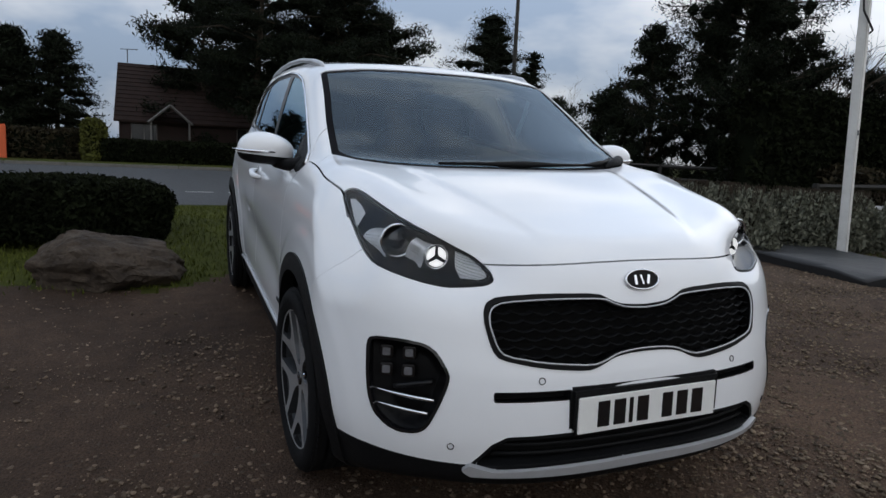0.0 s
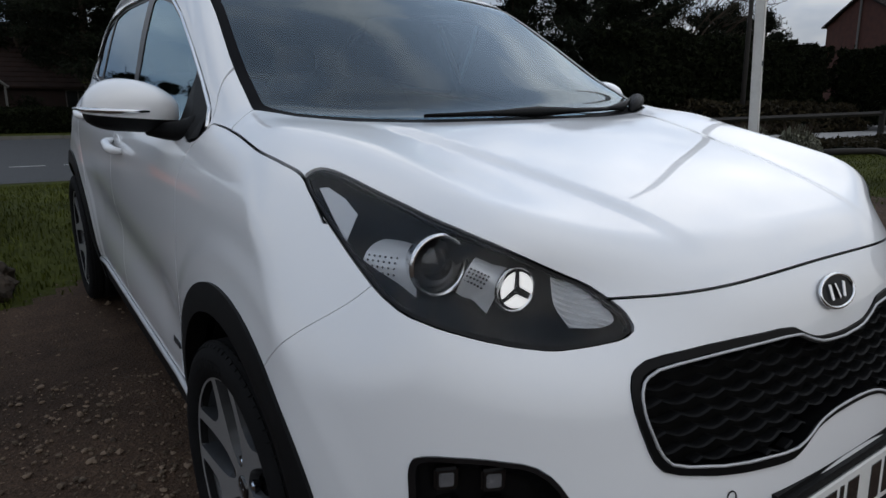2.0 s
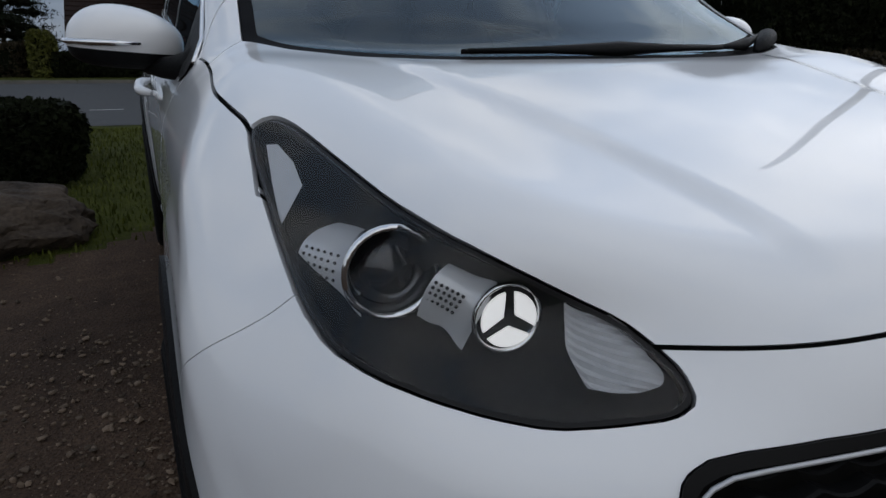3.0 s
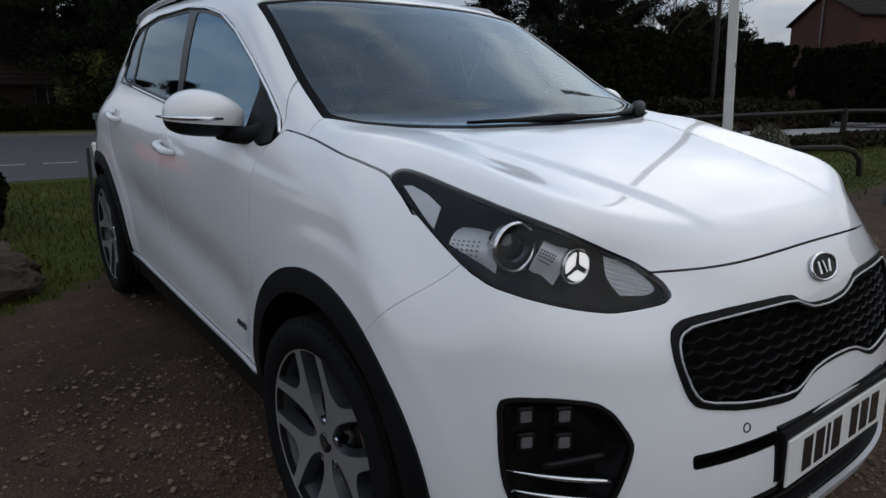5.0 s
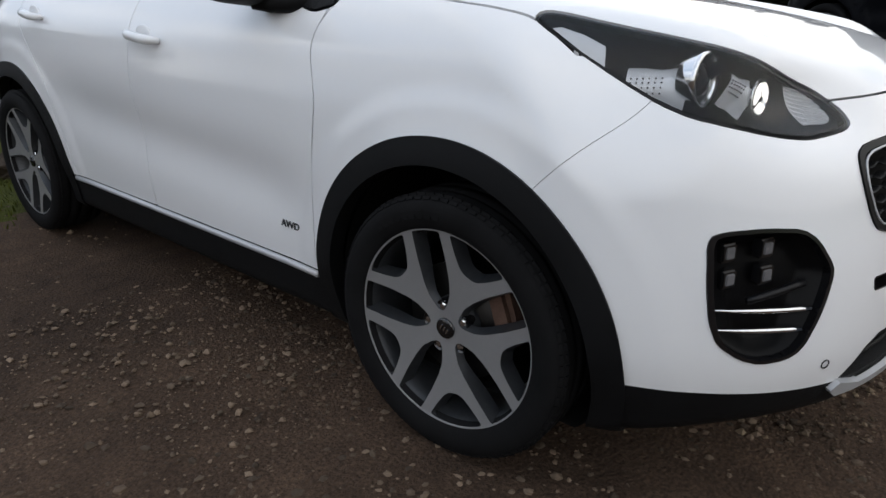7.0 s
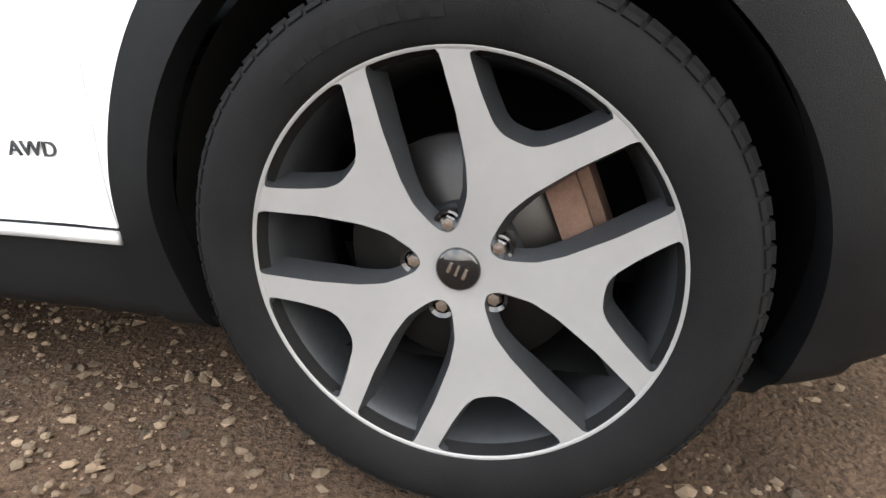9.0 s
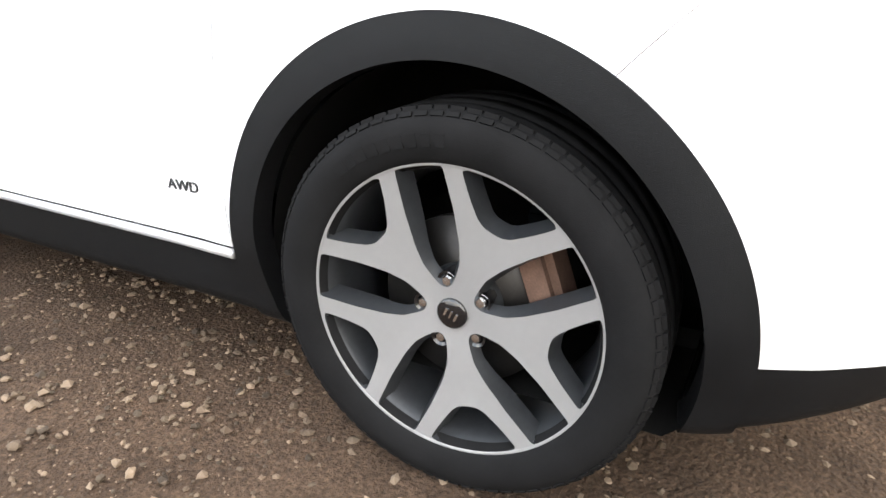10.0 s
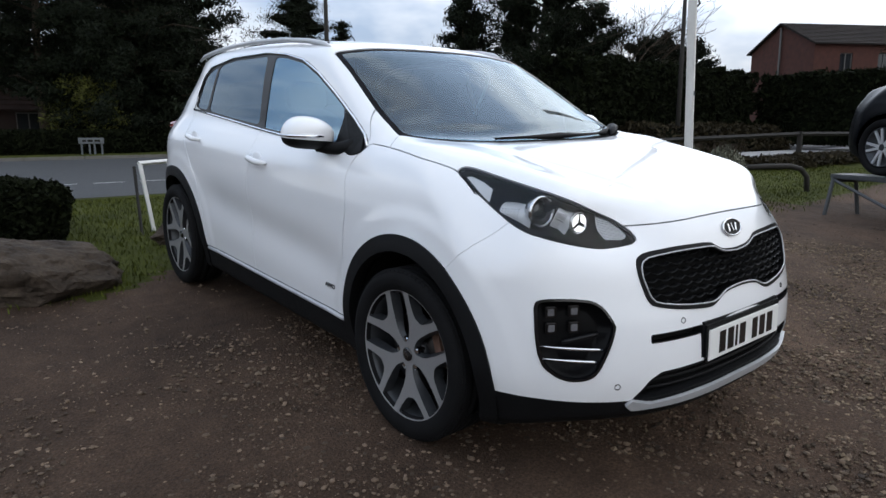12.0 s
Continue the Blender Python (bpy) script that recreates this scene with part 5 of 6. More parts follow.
# ---- mirrors, handles, wipers, trim ----
def blob(u_steps, v_steps, half, power=2.6):
    """A superellipsoid grid as a triangle mesh."""
    u, v = np.meshgrid(np.linspace(0, 2 * np.pi, u_steps, endpoint=False), np.linspace(-np.pi / 2, np.pi / 2, v_steps), indexing="ij")
    e = 2 / power
    sp = lambda t: np.sign(np.sin(t)) * np.abs(np.sin(t)) ** e
    cp = lambda t: np.sign(np.cos(t)) * np.abs(np.cos(t)) ** e
    p = np.stack([cp(v) * cp(u), cp(v) * sp(u), sp(v)], -1) * np.array(half)
    i, j = np.meshgrid(np.arange(u_steps), np.arange(v_steps - 1), indexing="ij")
    i2 = (i + 1) % u_steps
    a, b, c, d = i * v_steps + j, i2 * v_steps + j, i2 * v_steps + j + 1, i * v_steps + j + 1
    return p.reshape(-1, 3), np.concatenate([np.stack([a, b, c], -1).reshape(-1, 3), np.stack([a, c, d], -1).reshape(-1, 3)])


for s in (-1, 1):
    bv, bf = blob(72, 37, (0.128, 0.088, 0.078), 2.4)
    bv[:, 2] += 0.020 * (1 - (bv[:, 0] / 0.128) ** 2)
    bv[:, 2] = np.where(bv[:, 2] < 0, bv[:, 2] * (1.02 - 0.20 * bv[:, 0] / 0.128), bv[:, 2] * (0.88 + 0.16 * bv[:, 0] / 0.128))
    bv[:, 1] += 0.12 * (-bv[:, 0])
    pos = np.array((0.937, 0.718, 1.158))
    def place(v):
        w = v + pos
        w[:, 0] *= s
        return w
    mirror = thing_part("door_mirror", car)
    mirror["label"] = "white door mirror with a black base and clear repeater"
    mv, mf = clip(bv, bf, -(bv[:, 2] + 0.016 - 0.10 * bv[:, 0]))
    if s < 0:
        mf = mf[:, ::-1]
    mesh_object("shell", place(mv), mf, WHITE, mirror)
    mv, mf = clip(bv, bf, bv[:, 2] + 0.017 - 0.10 * bv[:, 0])
    mesh_object("base", place(mv * np.array((0.985, 0.985, 1))), mf, PLASTIC, mirror)
    bm = bmesh.new()
    pts = [(0.146, 0.010), (0.120, -0.052), (0.07, -0.084), (0.02, -0.092), (-0.03, -0.090)]
    tube(bm, [(s * (pos[0] + x), pos[1] + y - 0.12 * x, pos[2] + 0.008 - 0.04 * (0.12 - x)) for x, y in pts], [0.003, 0.007, 0.008, 0.007, 0.003], 8)
    part("repeater", bm, CHROME, mirror, "clear side repeater", True)
    bm = bmesh.new()
    tube(bm, [(s * 0.90, 0.71, 1.105), (s * 0.865, 0.67, 1.103), (s * 0.835, 0.62, 1.106), (s * 0.81, 0.59, 1.112), (s * 0.785, 0.56, 1.12)], [0.018, 0.025, 0.029, 0.034, 0.042], 18)
    part("arm", bm, PLASTIC, mirror, smooth=True)
    bm = bmesh.new()
    bm.faces.new([bm.verts.new(side_point(y, z, s, 0.003)) for y, z in ((0.45, 1.105), (0.52, 1.09), (0.68, 1.11), (0.68, 1.262), (0.60, 1.235), (0.49, 1.17))])
    part("sail_panel", bm, PLASTIC, mirror)
for s in (-1, 1):
    for y0, z0 in ((1.375, 0.990), (2.385, 1.042)):
        pts = []
        for t in np.linspace(-1, 1, 9):
            p = side_point(y0 - 0.105 * t, z0 - 0.010 * t, s, 0.004 + 0.034 * (1 - t ** 4))
            pts.append(p)
        h = strip("door_handle", pts, [0.009, 0.015, 0.017, 0.017, 0.017, 0.017, 0.017, 0.015, 0.009], WHITE, car, sides=12)
        c0 = side_point(y0 + 0.02, z0 + 0.004, s, -0.004)
        bv, bf = blob(24, 13, (0.005, 0.052, 0.036), 2.2)
        mesh_object("recess", bv + np.array(c0), bf, WHITE, h)

# wipers lie on the base of the windscreen
COWL_FRONT = [(-a, y - 0.035) for a, y in SCREEN_HALF[6::-1]] + [(a, y - 0.035) for a, y in SCREEN_HALF[1:7]]
COWL_BACK = [(a, y + 0.030) for a, y in SCREEN_HALF[6::-1]] + [(-a, y + 0.030) for a, y in SCREEN_HALF[1:7]]
panel("wiper_cowl", *cut(whole, d_top(COWL_FRONT + COWL_BACK)), PLASTIC, car, 0.0, -0.010)

def over_glass(x, y, h):
    z = top_line(np.array([y - 0.17 * x * x]))[0] - 0.055 * abs(x) ** 2.5
    lo, hi = 1.0, 1.7
    for _ in range(40):
        z = (lo + hi) / 2
        lo, hi = (z, hi) if body(np.array([[x, y, z]]))[0] < 0 else (lo, z)
    return Vector((x, y, z + h))
for pts in ([(0.40, 0.166), (0.22, 0.146), (0.06, 0.134), (-0.12, 0.130), (-0.31, 0.142)], [(0.655, 0.290), (0.58, 0.240), (0.51, 0.202), (0.44, 0.180), (0.36, 0.165)]):
    wiper = strip("wiper", [over_glass(x, y, 0.014) for x, y in pts], [0.006, 0.009, 0.016, 0.008, 0.003], PLASTIC, car)
    strip("blade", [over_glass(x, y + 0.028, 0.006) for x, y in pts], 0.005, RUBBER, wiper)
bm = bmesh.new()
tube(bm, [over_glass(0.54, 0.185, 0.0), over_glass(0.61, 0.225, 0.010), over_glass(0.67, 0.270, 0.013), over_glass(0.715, 0.320, 0.006), over_glass(0.735, 0.35, 0.0)], [0.008, 0.022, 0.026, 0.020, 0.006], 12)
part("wiper_pivot_cover", bm, PLASTIC, car, smooth=True)

# "AWD" badge low on the front door
for s in (-1,):
    font = bpy.data.curves.new("letters", "FONT")
    font.body, font.size, font.extrude, font.align_x = "AWD", 0.031, 0.0015, "CENTER"
    fo = new("door_letters", font)
    fo.data.materials.append(GUNMETAL)
    dg = bpy.context.evaluated_depsgraph_get()
    me = bpy.data.meshes.new_from_object(fo.evaluated_get(dg))
    bpy.data.objects.remove(fo)
    lo = new("door_letters", me)
    lo.parent = car
    p = side_point(0.618, 0.482, s, 0.003)
    lo.matrix_basis = Matrix.Translation(p - Vector((0, 0, 0.012))) @ Matrix(((0, 0, -1, 0), (-1, 0, 0, 0), (0, 1, 0, 0), (0, 0, 0, 1))) @ Matrix.Diagonal((1.15, 1, 1, 1))
    lo["label"] = "small chrome AWD letters"
    tl, tn2 = on_skin((s * 0.72, 3.32, 1.10), 0.004)
    bv, bf = blob(24, 13, (0.05, 0.12, 0.035), 2.4)
    mesh_object("tail_lamp", bv + np.array(tl), bf, TAIL, car)

# ---- cabin seen through the glass ----
bm = bmesh.new()
prof = [(0.36, 1.02), (0.42, 1.10), (0.60, 1.115), (0.85, 1.085), (0.95, 1.03), (0.98, 0.88), (0.90, 0.70)]
rows = [[bm.verts.new((x, y + 0.10 * (x / 0.7) ** 2, z - 0.02 * (x / 0.7) ** 2)) for y, z in prof] for x in np.linspace(-0.70, 0.70, 15)]
for r0, r1 in zip(rows, rows[1:]):
    for k in range(len(prof) - 1):
        bm.faces.new((r0[k], r0[k + 1], r1[k + 1], r1[k]))
part("dashboard", bm, TRIM_IN, car, smooth=True)
bm = bmesh.new()
sw = Matrix.Translation((-0.37, 1.06, 0.98)) @ Matrix.Rotation(radians(-62), 4, "X")
tube(bm, [sw @ Vector((0.185 * math.cos(t), 0.185 * math.sin(t), 0)) for t in np.linspace(0, 2 * math.pi, 32, endpoint=False)], 0.015, 8, True)
for t in (0.0, math.pi, 1.5 * math.pi):
    tube(bm, [sw @ Vector((0, 0, -0.02)), sw @ Vector((0.18 * math.cos(t), 0.18 * math.sin(t), 0))], 0.018, 8)
part("steering_wheel", bm, TRIM_IN, car, smooth=True)
for x in (-0.37, 0.37):
    for y in (1.35, 2.25):
        seat = thing_part("seat", car)
        for nm, c, half, rx in (("cushion", (x, y, 0.62), (0.25, 0.26, 0.09), 0), ("backrest", (x, y + 0.34, 0.92), (0.24, 0.09, 0.33), -14), ("headrest", (x, y + 0.45, 1.31), (0.13, 0.05, 0.09), -10)):
            bv, bf = blob(28, 15, half, 3.0)
            rot = np.array(Matrix.Rotation(radians(rx), 3, "X"))
            mesh_object(nm, bv @ rot.T + np.array(c), bf, SEAT_IN, seat)
mir_v, mir_f = blob(24, 13, (0.12, 0.02, 0.035), 3.0)
mesh_object("rear_view_mirror", mir_v + np.array((0.0, 0.86, 1.43)), mir_f, TRIM_IN, car)
bm = bmesh.new()
box(bm, (0, 1.85, 0.42), (1.50, 3.2, 0.04))
part("cabin_floor", bm, LINER, car)

bm = bmesh.new()
tube(bm, [(0.553, 1.368, 1.471), (0.62, 1.40, 1.39), (0.70, 1.45, 1.30), (0.796, 1.502, 1.194)], 0.012, 4)
part("seat_belt", bm, BELT, car, "pale grey seat belt")


# ---- planting ----
def clipped_hedge(name, x0, x1, y0, y1, top, leaf, mat, n, label, seed=1, group="", base=None, rough=0.06):
    """A trimmed hedge: a near-black core, inner shade put into its colour, with leaves over it."""
    r = np.random.default_rng(seed)
    z0 = float(ground_z((x0 + x1) / 2, (y0 + y1) / 2)) if base is None else base
    ob = thing(name, label, "hedge", group)
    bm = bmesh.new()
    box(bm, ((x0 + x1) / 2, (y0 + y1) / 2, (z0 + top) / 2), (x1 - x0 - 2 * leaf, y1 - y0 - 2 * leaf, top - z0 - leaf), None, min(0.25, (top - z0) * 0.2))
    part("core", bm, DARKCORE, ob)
    c, h = np.array(((x0 + x1) / 2, (y0 + y1) / 2, (z0 + top) / 2)), np.array(((x1 - x0) / 2, (y1 - y0) / 2, (top - z0) / 2))
    face = r.choice(3, n, p=np.array((h[1] * h[2], h[0] * h[2], h[0] * h[1])) / (h[1] * h[2] + h[0] * h[2] + h[0] * h[1]))
    q = r.uniform(-1, 1, (n, 3))
    q[np.arange(n), face] = np.where(r.random(n) < 0.5, -1, 1)
    p = q * h
    rad = 0.22 * min(h[1], h[2], 1.0) * 2
    over = np.clip(np.abs(p) - (h - rad), 0, None)
    ln = np.linalg.norm(over, axis=1)[:, None]
    p = np.where(ln > rad, p - np.sign(p) * over * (1 - rad / np.maximum(ln, 1e-6)), p)
    lump = np.array([noise.noise(Vector((a * 0.9, b * 0.9, d * 1.3))) for a, b, d in p + c])[:, None]
    p = p * (1 + rough * lump / np.maximum(h.min(), 0.5)) + r.normal(0, leaf * 0.35, (n, 3))
    p = p[p[:, 2] > -h[2] + 0.02]
    v, f = leaf_cloud(p + c, leaf, r)
    mesh_object("leaves", v, f, mat, ob)
    return ob


def tree(name, x, y, height, spread, kind, mat, n, leaf, label, seed=0, group="", bare=0.12, base=None, category="tree"):
    """A trunk with limbs and a crown of clumped leaves."""
    r = np.random.default_rng(seed)
    z0 = float(ground_z(x, y)) if base is None else base
    ob = thing(name, label, category, group, at=Matrix.Translation((x, y, z0)))
    bm = bmesh.new()
    bend = r.normal(0, 0.02 * height, (6, 2))
    trunk = [(bend[k, 0] * k / 5, bend[k, 1] * k / 5, height * 0.95 * k / 5) for k in range(6)]
    tr = max(0.06, height * 0.022)
    tube(bm, trunk, [tr * (1 - 0.17 * k) for k in range(6)], 8)
    part("trunk", bm, BARK, ob, smooth=True)
    clumps, ends = [], []
    limbs = 46 if kind == "cone" else 80 if n > 52000 else 30
    for k in range(limbs):
        t = (k + 0.5) / limbs
        h = height * (bare + (0.97 - bare) * t)
        if kind == "cone":
            reach = spread * (1 - t) ** 0.8 * r.uniform(0.6, 1.12) + 0.15
            rise = -0.12 * reach + 0.25 * reach * t
        elif kind == "pine":
            reach = spread * (0.55 + 0.45 * math.sin(math.pi * min(1, t * 1.15))) * r.uniform(0.5, 1.1)
            rise = reach * r.uniform(-0.12, 0.22)
        else:
            reach = spread * math.sqrt(max(0.05, 1 - (2 * t - 0.85) ** 2 * 0.8)) * r.uniform(0.55, 1.08)
            rise = reach * r.uniform(0.0, 0.45)
        a = 2.4 * k + r.uniform(-0.5, 0.5)
        i = min(4, int(h / (height * 0.95) * 5))
        start = np.array((trunk[i][0], trunk[i][1], h - 0.2 * abs(rise)))
        end = start + np.array((reach * math.cos(a), reach * math.sin(a), rise))
        ends.append((start, end))
        for q in np.linspace(0.30, 1.0, 5):
            clumps.append((start + (end - start) * q, (0.20 + 0.16 * spread * (1 - 0.45 * q)) * r.uniform(0.7, 1.25)))
    bm = bmesh.new()
    for s0, e0 in ends:
        m = (s0 + e0) / 2 + np.array((0, 0, 0.04 * height * r.uniform(-0.5, 1)))
        tube(bm, [s0, m, e0], [tr * 0.30, tr * 0.2, tr * 0.06], 5)
    part("branchwork", bm, BARK, ob, smooth=True)
    c = np.array([q[0] for q in clumps])
    s = np.array([q[1] for q in clumps])
    n = int(n * 1.05)
    which = r.choice(len(c), n, p=s ** 2 / (s ** 2).sum())
    d = r.normal(size=(n, 3))
    d /= np.linalg.norm(d, axis=1)[:, None]
    flat = np.array((1, 1, 0.55 if kind != "round" else 0.85))
    p = c[which] + d * flat * (s[which] * (0.3 + 0.75 * np.clip(np.abs(r.normal(0, 0.75, n)), 0, 1.3)))[:, None]
    v, f = leaf_cloud(p, leaf * 0.95, r, 1.0, 0.22)
    mesh_object("crown", v, f, mat, ob)
    # added near-black octahedra fill the crown; its inner shade is their colour
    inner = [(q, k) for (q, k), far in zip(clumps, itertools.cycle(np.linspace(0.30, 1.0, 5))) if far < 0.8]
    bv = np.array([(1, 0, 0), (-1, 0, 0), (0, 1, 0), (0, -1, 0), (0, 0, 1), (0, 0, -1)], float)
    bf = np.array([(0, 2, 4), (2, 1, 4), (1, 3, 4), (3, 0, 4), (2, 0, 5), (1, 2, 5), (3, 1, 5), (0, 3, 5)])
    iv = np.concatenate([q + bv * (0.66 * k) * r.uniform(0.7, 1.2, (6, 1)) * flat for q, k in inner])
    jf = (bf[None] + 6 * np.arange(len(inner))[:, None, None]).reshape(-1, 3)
    mesh_object("shade_filler", iv, jf, DARKCORE, ob, smooth=False)
    return ob


def bare_shrub(name, x, y, height, spread, label, seed, limbs=16, radius=0.03, lean=(0, 0)):
    r = random.Random(seed)
    ob = thing(name, label, "tree", at=Matrix.Translation((x, y, float(ground_z(x, y)))))
    bm = bmesh.new()
    def grow(p, d, length, rad, level):
        pts, q = [p], p
        for _ in range(3):
            d = (d + Vector((r.gauss(0, 0.18), r.gauss(0, 0.18), r.gauss(0.03, 0.10)))).normalized()
            q = q + d * length / 3
            pts.append(q)
        tube(bm, pts, [rad, rad * 0.85, rad * 0.7, rad * 0.5], 4, caps=False)
        if level:
            for _ in range(4):
                grow(pts[r.choice((1, 2, 3, 3))], (d + Vector((r.gauss(0, 0.55), r.gauss(0, 0.55), r.gauss(0.1, 0.35)))).normalized(), length * r.uniform(0.45, 0.7), rad * 0.5, level - 1)
    for k in range(limbs):
        a = 2 * math.pi * k / limbs
        grow(Vector((0.1 * math.cos(a), 0.1 * math.sin(a), 0)), Vector((spread * math.cos(a) + lean[0], spread * math.sin(a) + lean[1], 1)).normalized(), height * 0.55, radius, 3)
    part("branchwork", bm, BARK, ob)
    return ob


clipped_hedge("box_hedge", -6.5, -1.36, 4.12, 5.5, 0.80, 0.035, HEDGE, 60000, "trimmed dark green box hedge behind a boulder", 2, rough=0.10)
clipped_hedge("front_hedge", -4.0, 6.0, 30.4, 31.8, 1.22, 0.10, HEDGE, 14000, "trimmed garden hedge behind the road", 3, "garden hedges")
clipped_hedge("front_hedge", -4.9, -4.0, 30.4, 32.4, 2.1, 0.10, GOLDEN, 4000, "taller golden green end of a garden hedge", 4, "garden hedges")
clipped_hedge("front_hedge", -22.0, -5.0, 31.0, 32.6, 1.55, 0.12, BROWNHEDGE, 14000, "dull brown clipped hedge", 5, "garden hedges")
clipped_hedge("front_hedge", 6.0, 15.0, 30.8, 32.2, 1.4, 0.12, HEDGE, 9000, "low dark hedge behind the road", 6, "garden hedges")
clipped_hedge("tall_hedge", 21.0, 38.0, 17.4, 19.4, 4.5, 0.15, HEDGE, 34000, "tall clipped dark hedge below a brick house", 7, rough=0.2)
clipped_hedge("tall_hedge", 38.0, 41.5, -6.0, 17.4, 4.3, 0.18, HEDGE, 30000, "long tall dark green clipped hedge", 8, rough=0.2)
tree("golden_bush", 4.6, 32.6, 3.4, 1.9, "round", GOLDEN, 9000, 0.11, "rounded golden green shrub at the roadside", 11, bare=0.0, category="bush")
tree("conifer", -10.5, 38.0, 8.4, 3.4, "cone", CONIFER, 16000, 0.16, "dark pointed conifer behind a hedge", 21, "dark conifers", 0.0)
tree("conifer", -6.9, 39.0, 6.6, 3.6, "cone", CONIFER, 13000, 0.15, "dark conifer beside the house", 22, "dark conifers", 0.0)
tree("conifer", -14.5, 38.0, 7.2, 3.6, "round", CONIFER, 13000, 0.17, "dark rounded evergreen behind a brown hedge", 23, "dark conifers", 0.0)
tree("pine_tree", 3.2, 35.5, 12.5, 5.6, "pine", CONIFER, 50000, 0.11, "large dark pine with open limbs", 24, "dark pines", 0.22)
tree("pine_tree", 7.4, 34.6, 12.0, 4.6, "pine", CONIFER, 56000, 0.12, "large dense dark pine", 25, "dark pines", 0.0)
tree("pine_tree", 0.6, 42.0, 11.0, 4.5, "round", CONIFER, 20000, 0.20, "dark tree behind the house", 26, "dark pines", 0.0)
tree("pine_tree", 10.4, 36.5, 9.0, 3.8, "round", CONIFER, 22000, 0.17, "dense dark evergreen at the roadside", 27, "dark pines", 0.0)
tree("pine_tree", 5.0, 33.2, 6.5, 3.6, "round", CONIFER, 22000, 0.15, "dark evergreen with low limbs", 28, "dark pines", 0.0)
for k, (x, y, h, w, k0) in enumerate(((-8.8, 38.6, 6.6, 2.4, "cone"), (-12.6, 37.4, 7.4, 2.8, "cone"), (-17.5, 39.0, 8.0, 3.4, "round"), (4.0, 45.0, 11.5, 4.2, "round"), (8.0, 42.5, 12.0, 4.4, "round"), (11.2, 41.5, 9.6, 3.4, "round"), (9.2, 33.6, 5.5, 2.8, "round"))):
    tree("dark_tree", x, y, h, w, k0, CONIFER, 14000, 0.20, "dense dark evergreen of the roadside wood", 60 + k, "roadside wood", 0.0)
tree("conifer", 25.4, 52.0, 13.6, 9.0, "cone", CONIFER, 26000, 0.16, "pointed far conifer against the sky", 29, "dark conifers", 0.1)
tree("conifer", 28.5, 49.5, 10.6, 2.2, "cone", CONIFER, 5000, 0.20, "thin far conifer against the sky", 30, "dark conifers", 0.1)
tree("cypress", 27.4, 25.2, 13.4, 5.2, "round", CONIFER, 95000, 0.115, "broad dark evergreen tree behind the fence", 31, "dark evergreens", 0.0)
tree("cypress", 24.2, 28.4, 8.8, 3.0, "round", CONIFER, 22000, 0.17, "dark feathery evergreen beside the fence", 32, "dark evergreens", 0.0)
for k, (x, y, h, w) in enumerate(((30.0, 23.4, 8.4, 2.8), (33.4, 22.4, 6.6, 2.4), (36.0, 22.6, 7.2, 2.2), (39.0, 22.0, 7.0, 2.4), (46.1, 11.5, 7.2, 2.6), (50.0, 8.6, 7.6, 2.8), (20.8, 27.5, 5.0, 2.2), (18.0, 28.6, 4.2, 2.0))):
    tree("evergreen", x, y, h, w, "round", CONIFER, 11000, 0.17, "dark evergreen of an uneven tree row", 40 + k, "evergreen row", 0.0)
bare_shrub("bare_shrub", 21.4, 29.6, 5.6, 0.5, "leafless pale shrub against the sky", 5, 10, 0.035)
bare_shrub("bare_shrub", 19.6, 31.5, 4.6, 0.5, "leafless pale shrub beside a dark tree", 6, 10, 0.03)
bare_shrub("bare_tree", 29.6, 24.6, 11.0, 0.35, "leafless tree with long thin limbs", 9, 6, 0.09, (0.5, -0.4))
bare_shrub("bare_shrub", 11.6, 33.0, 6.4, 0.4, "leafless shrub at the edge of pines", 12, 8, 0.03)

# ---- buildings ----
def wall_with_openings(bm, x0, x1, z0, z1, openings, thick):
    """A wall in the xz plane with openings (x0, x1, z0, z1) going right through it."""
    xs = sorted({x0, x1, *(o[0] for o in openings), *(o[1] for o in openings)})
    zs = sorted({z0, z1, *(o[2] for o in openings), *(o[3] for o in openings)})
    for a, b in zip(xs, xs[1:]):
        for c, d in zip(zs, zs[1:]):
            mx, mz = (a + b) / 2, (c + d) / 2
            if not any(o[0] < mx < o[1] and o[2] < mz < o[3] for o in openings):
                made = bmesh.ops.create_cube(bm, size=1.0)["verts"]
                bmesh.ops.transform(bm, matrix=Matrix.Translation((mx, thick / 2, mz)) @ Matrix.Diagonal((b - a, thick, d - c, 1)), verts=made)
    bmesh.ops.remove_doubles(bm, verts=bm.verts[:], dist=1e-4)


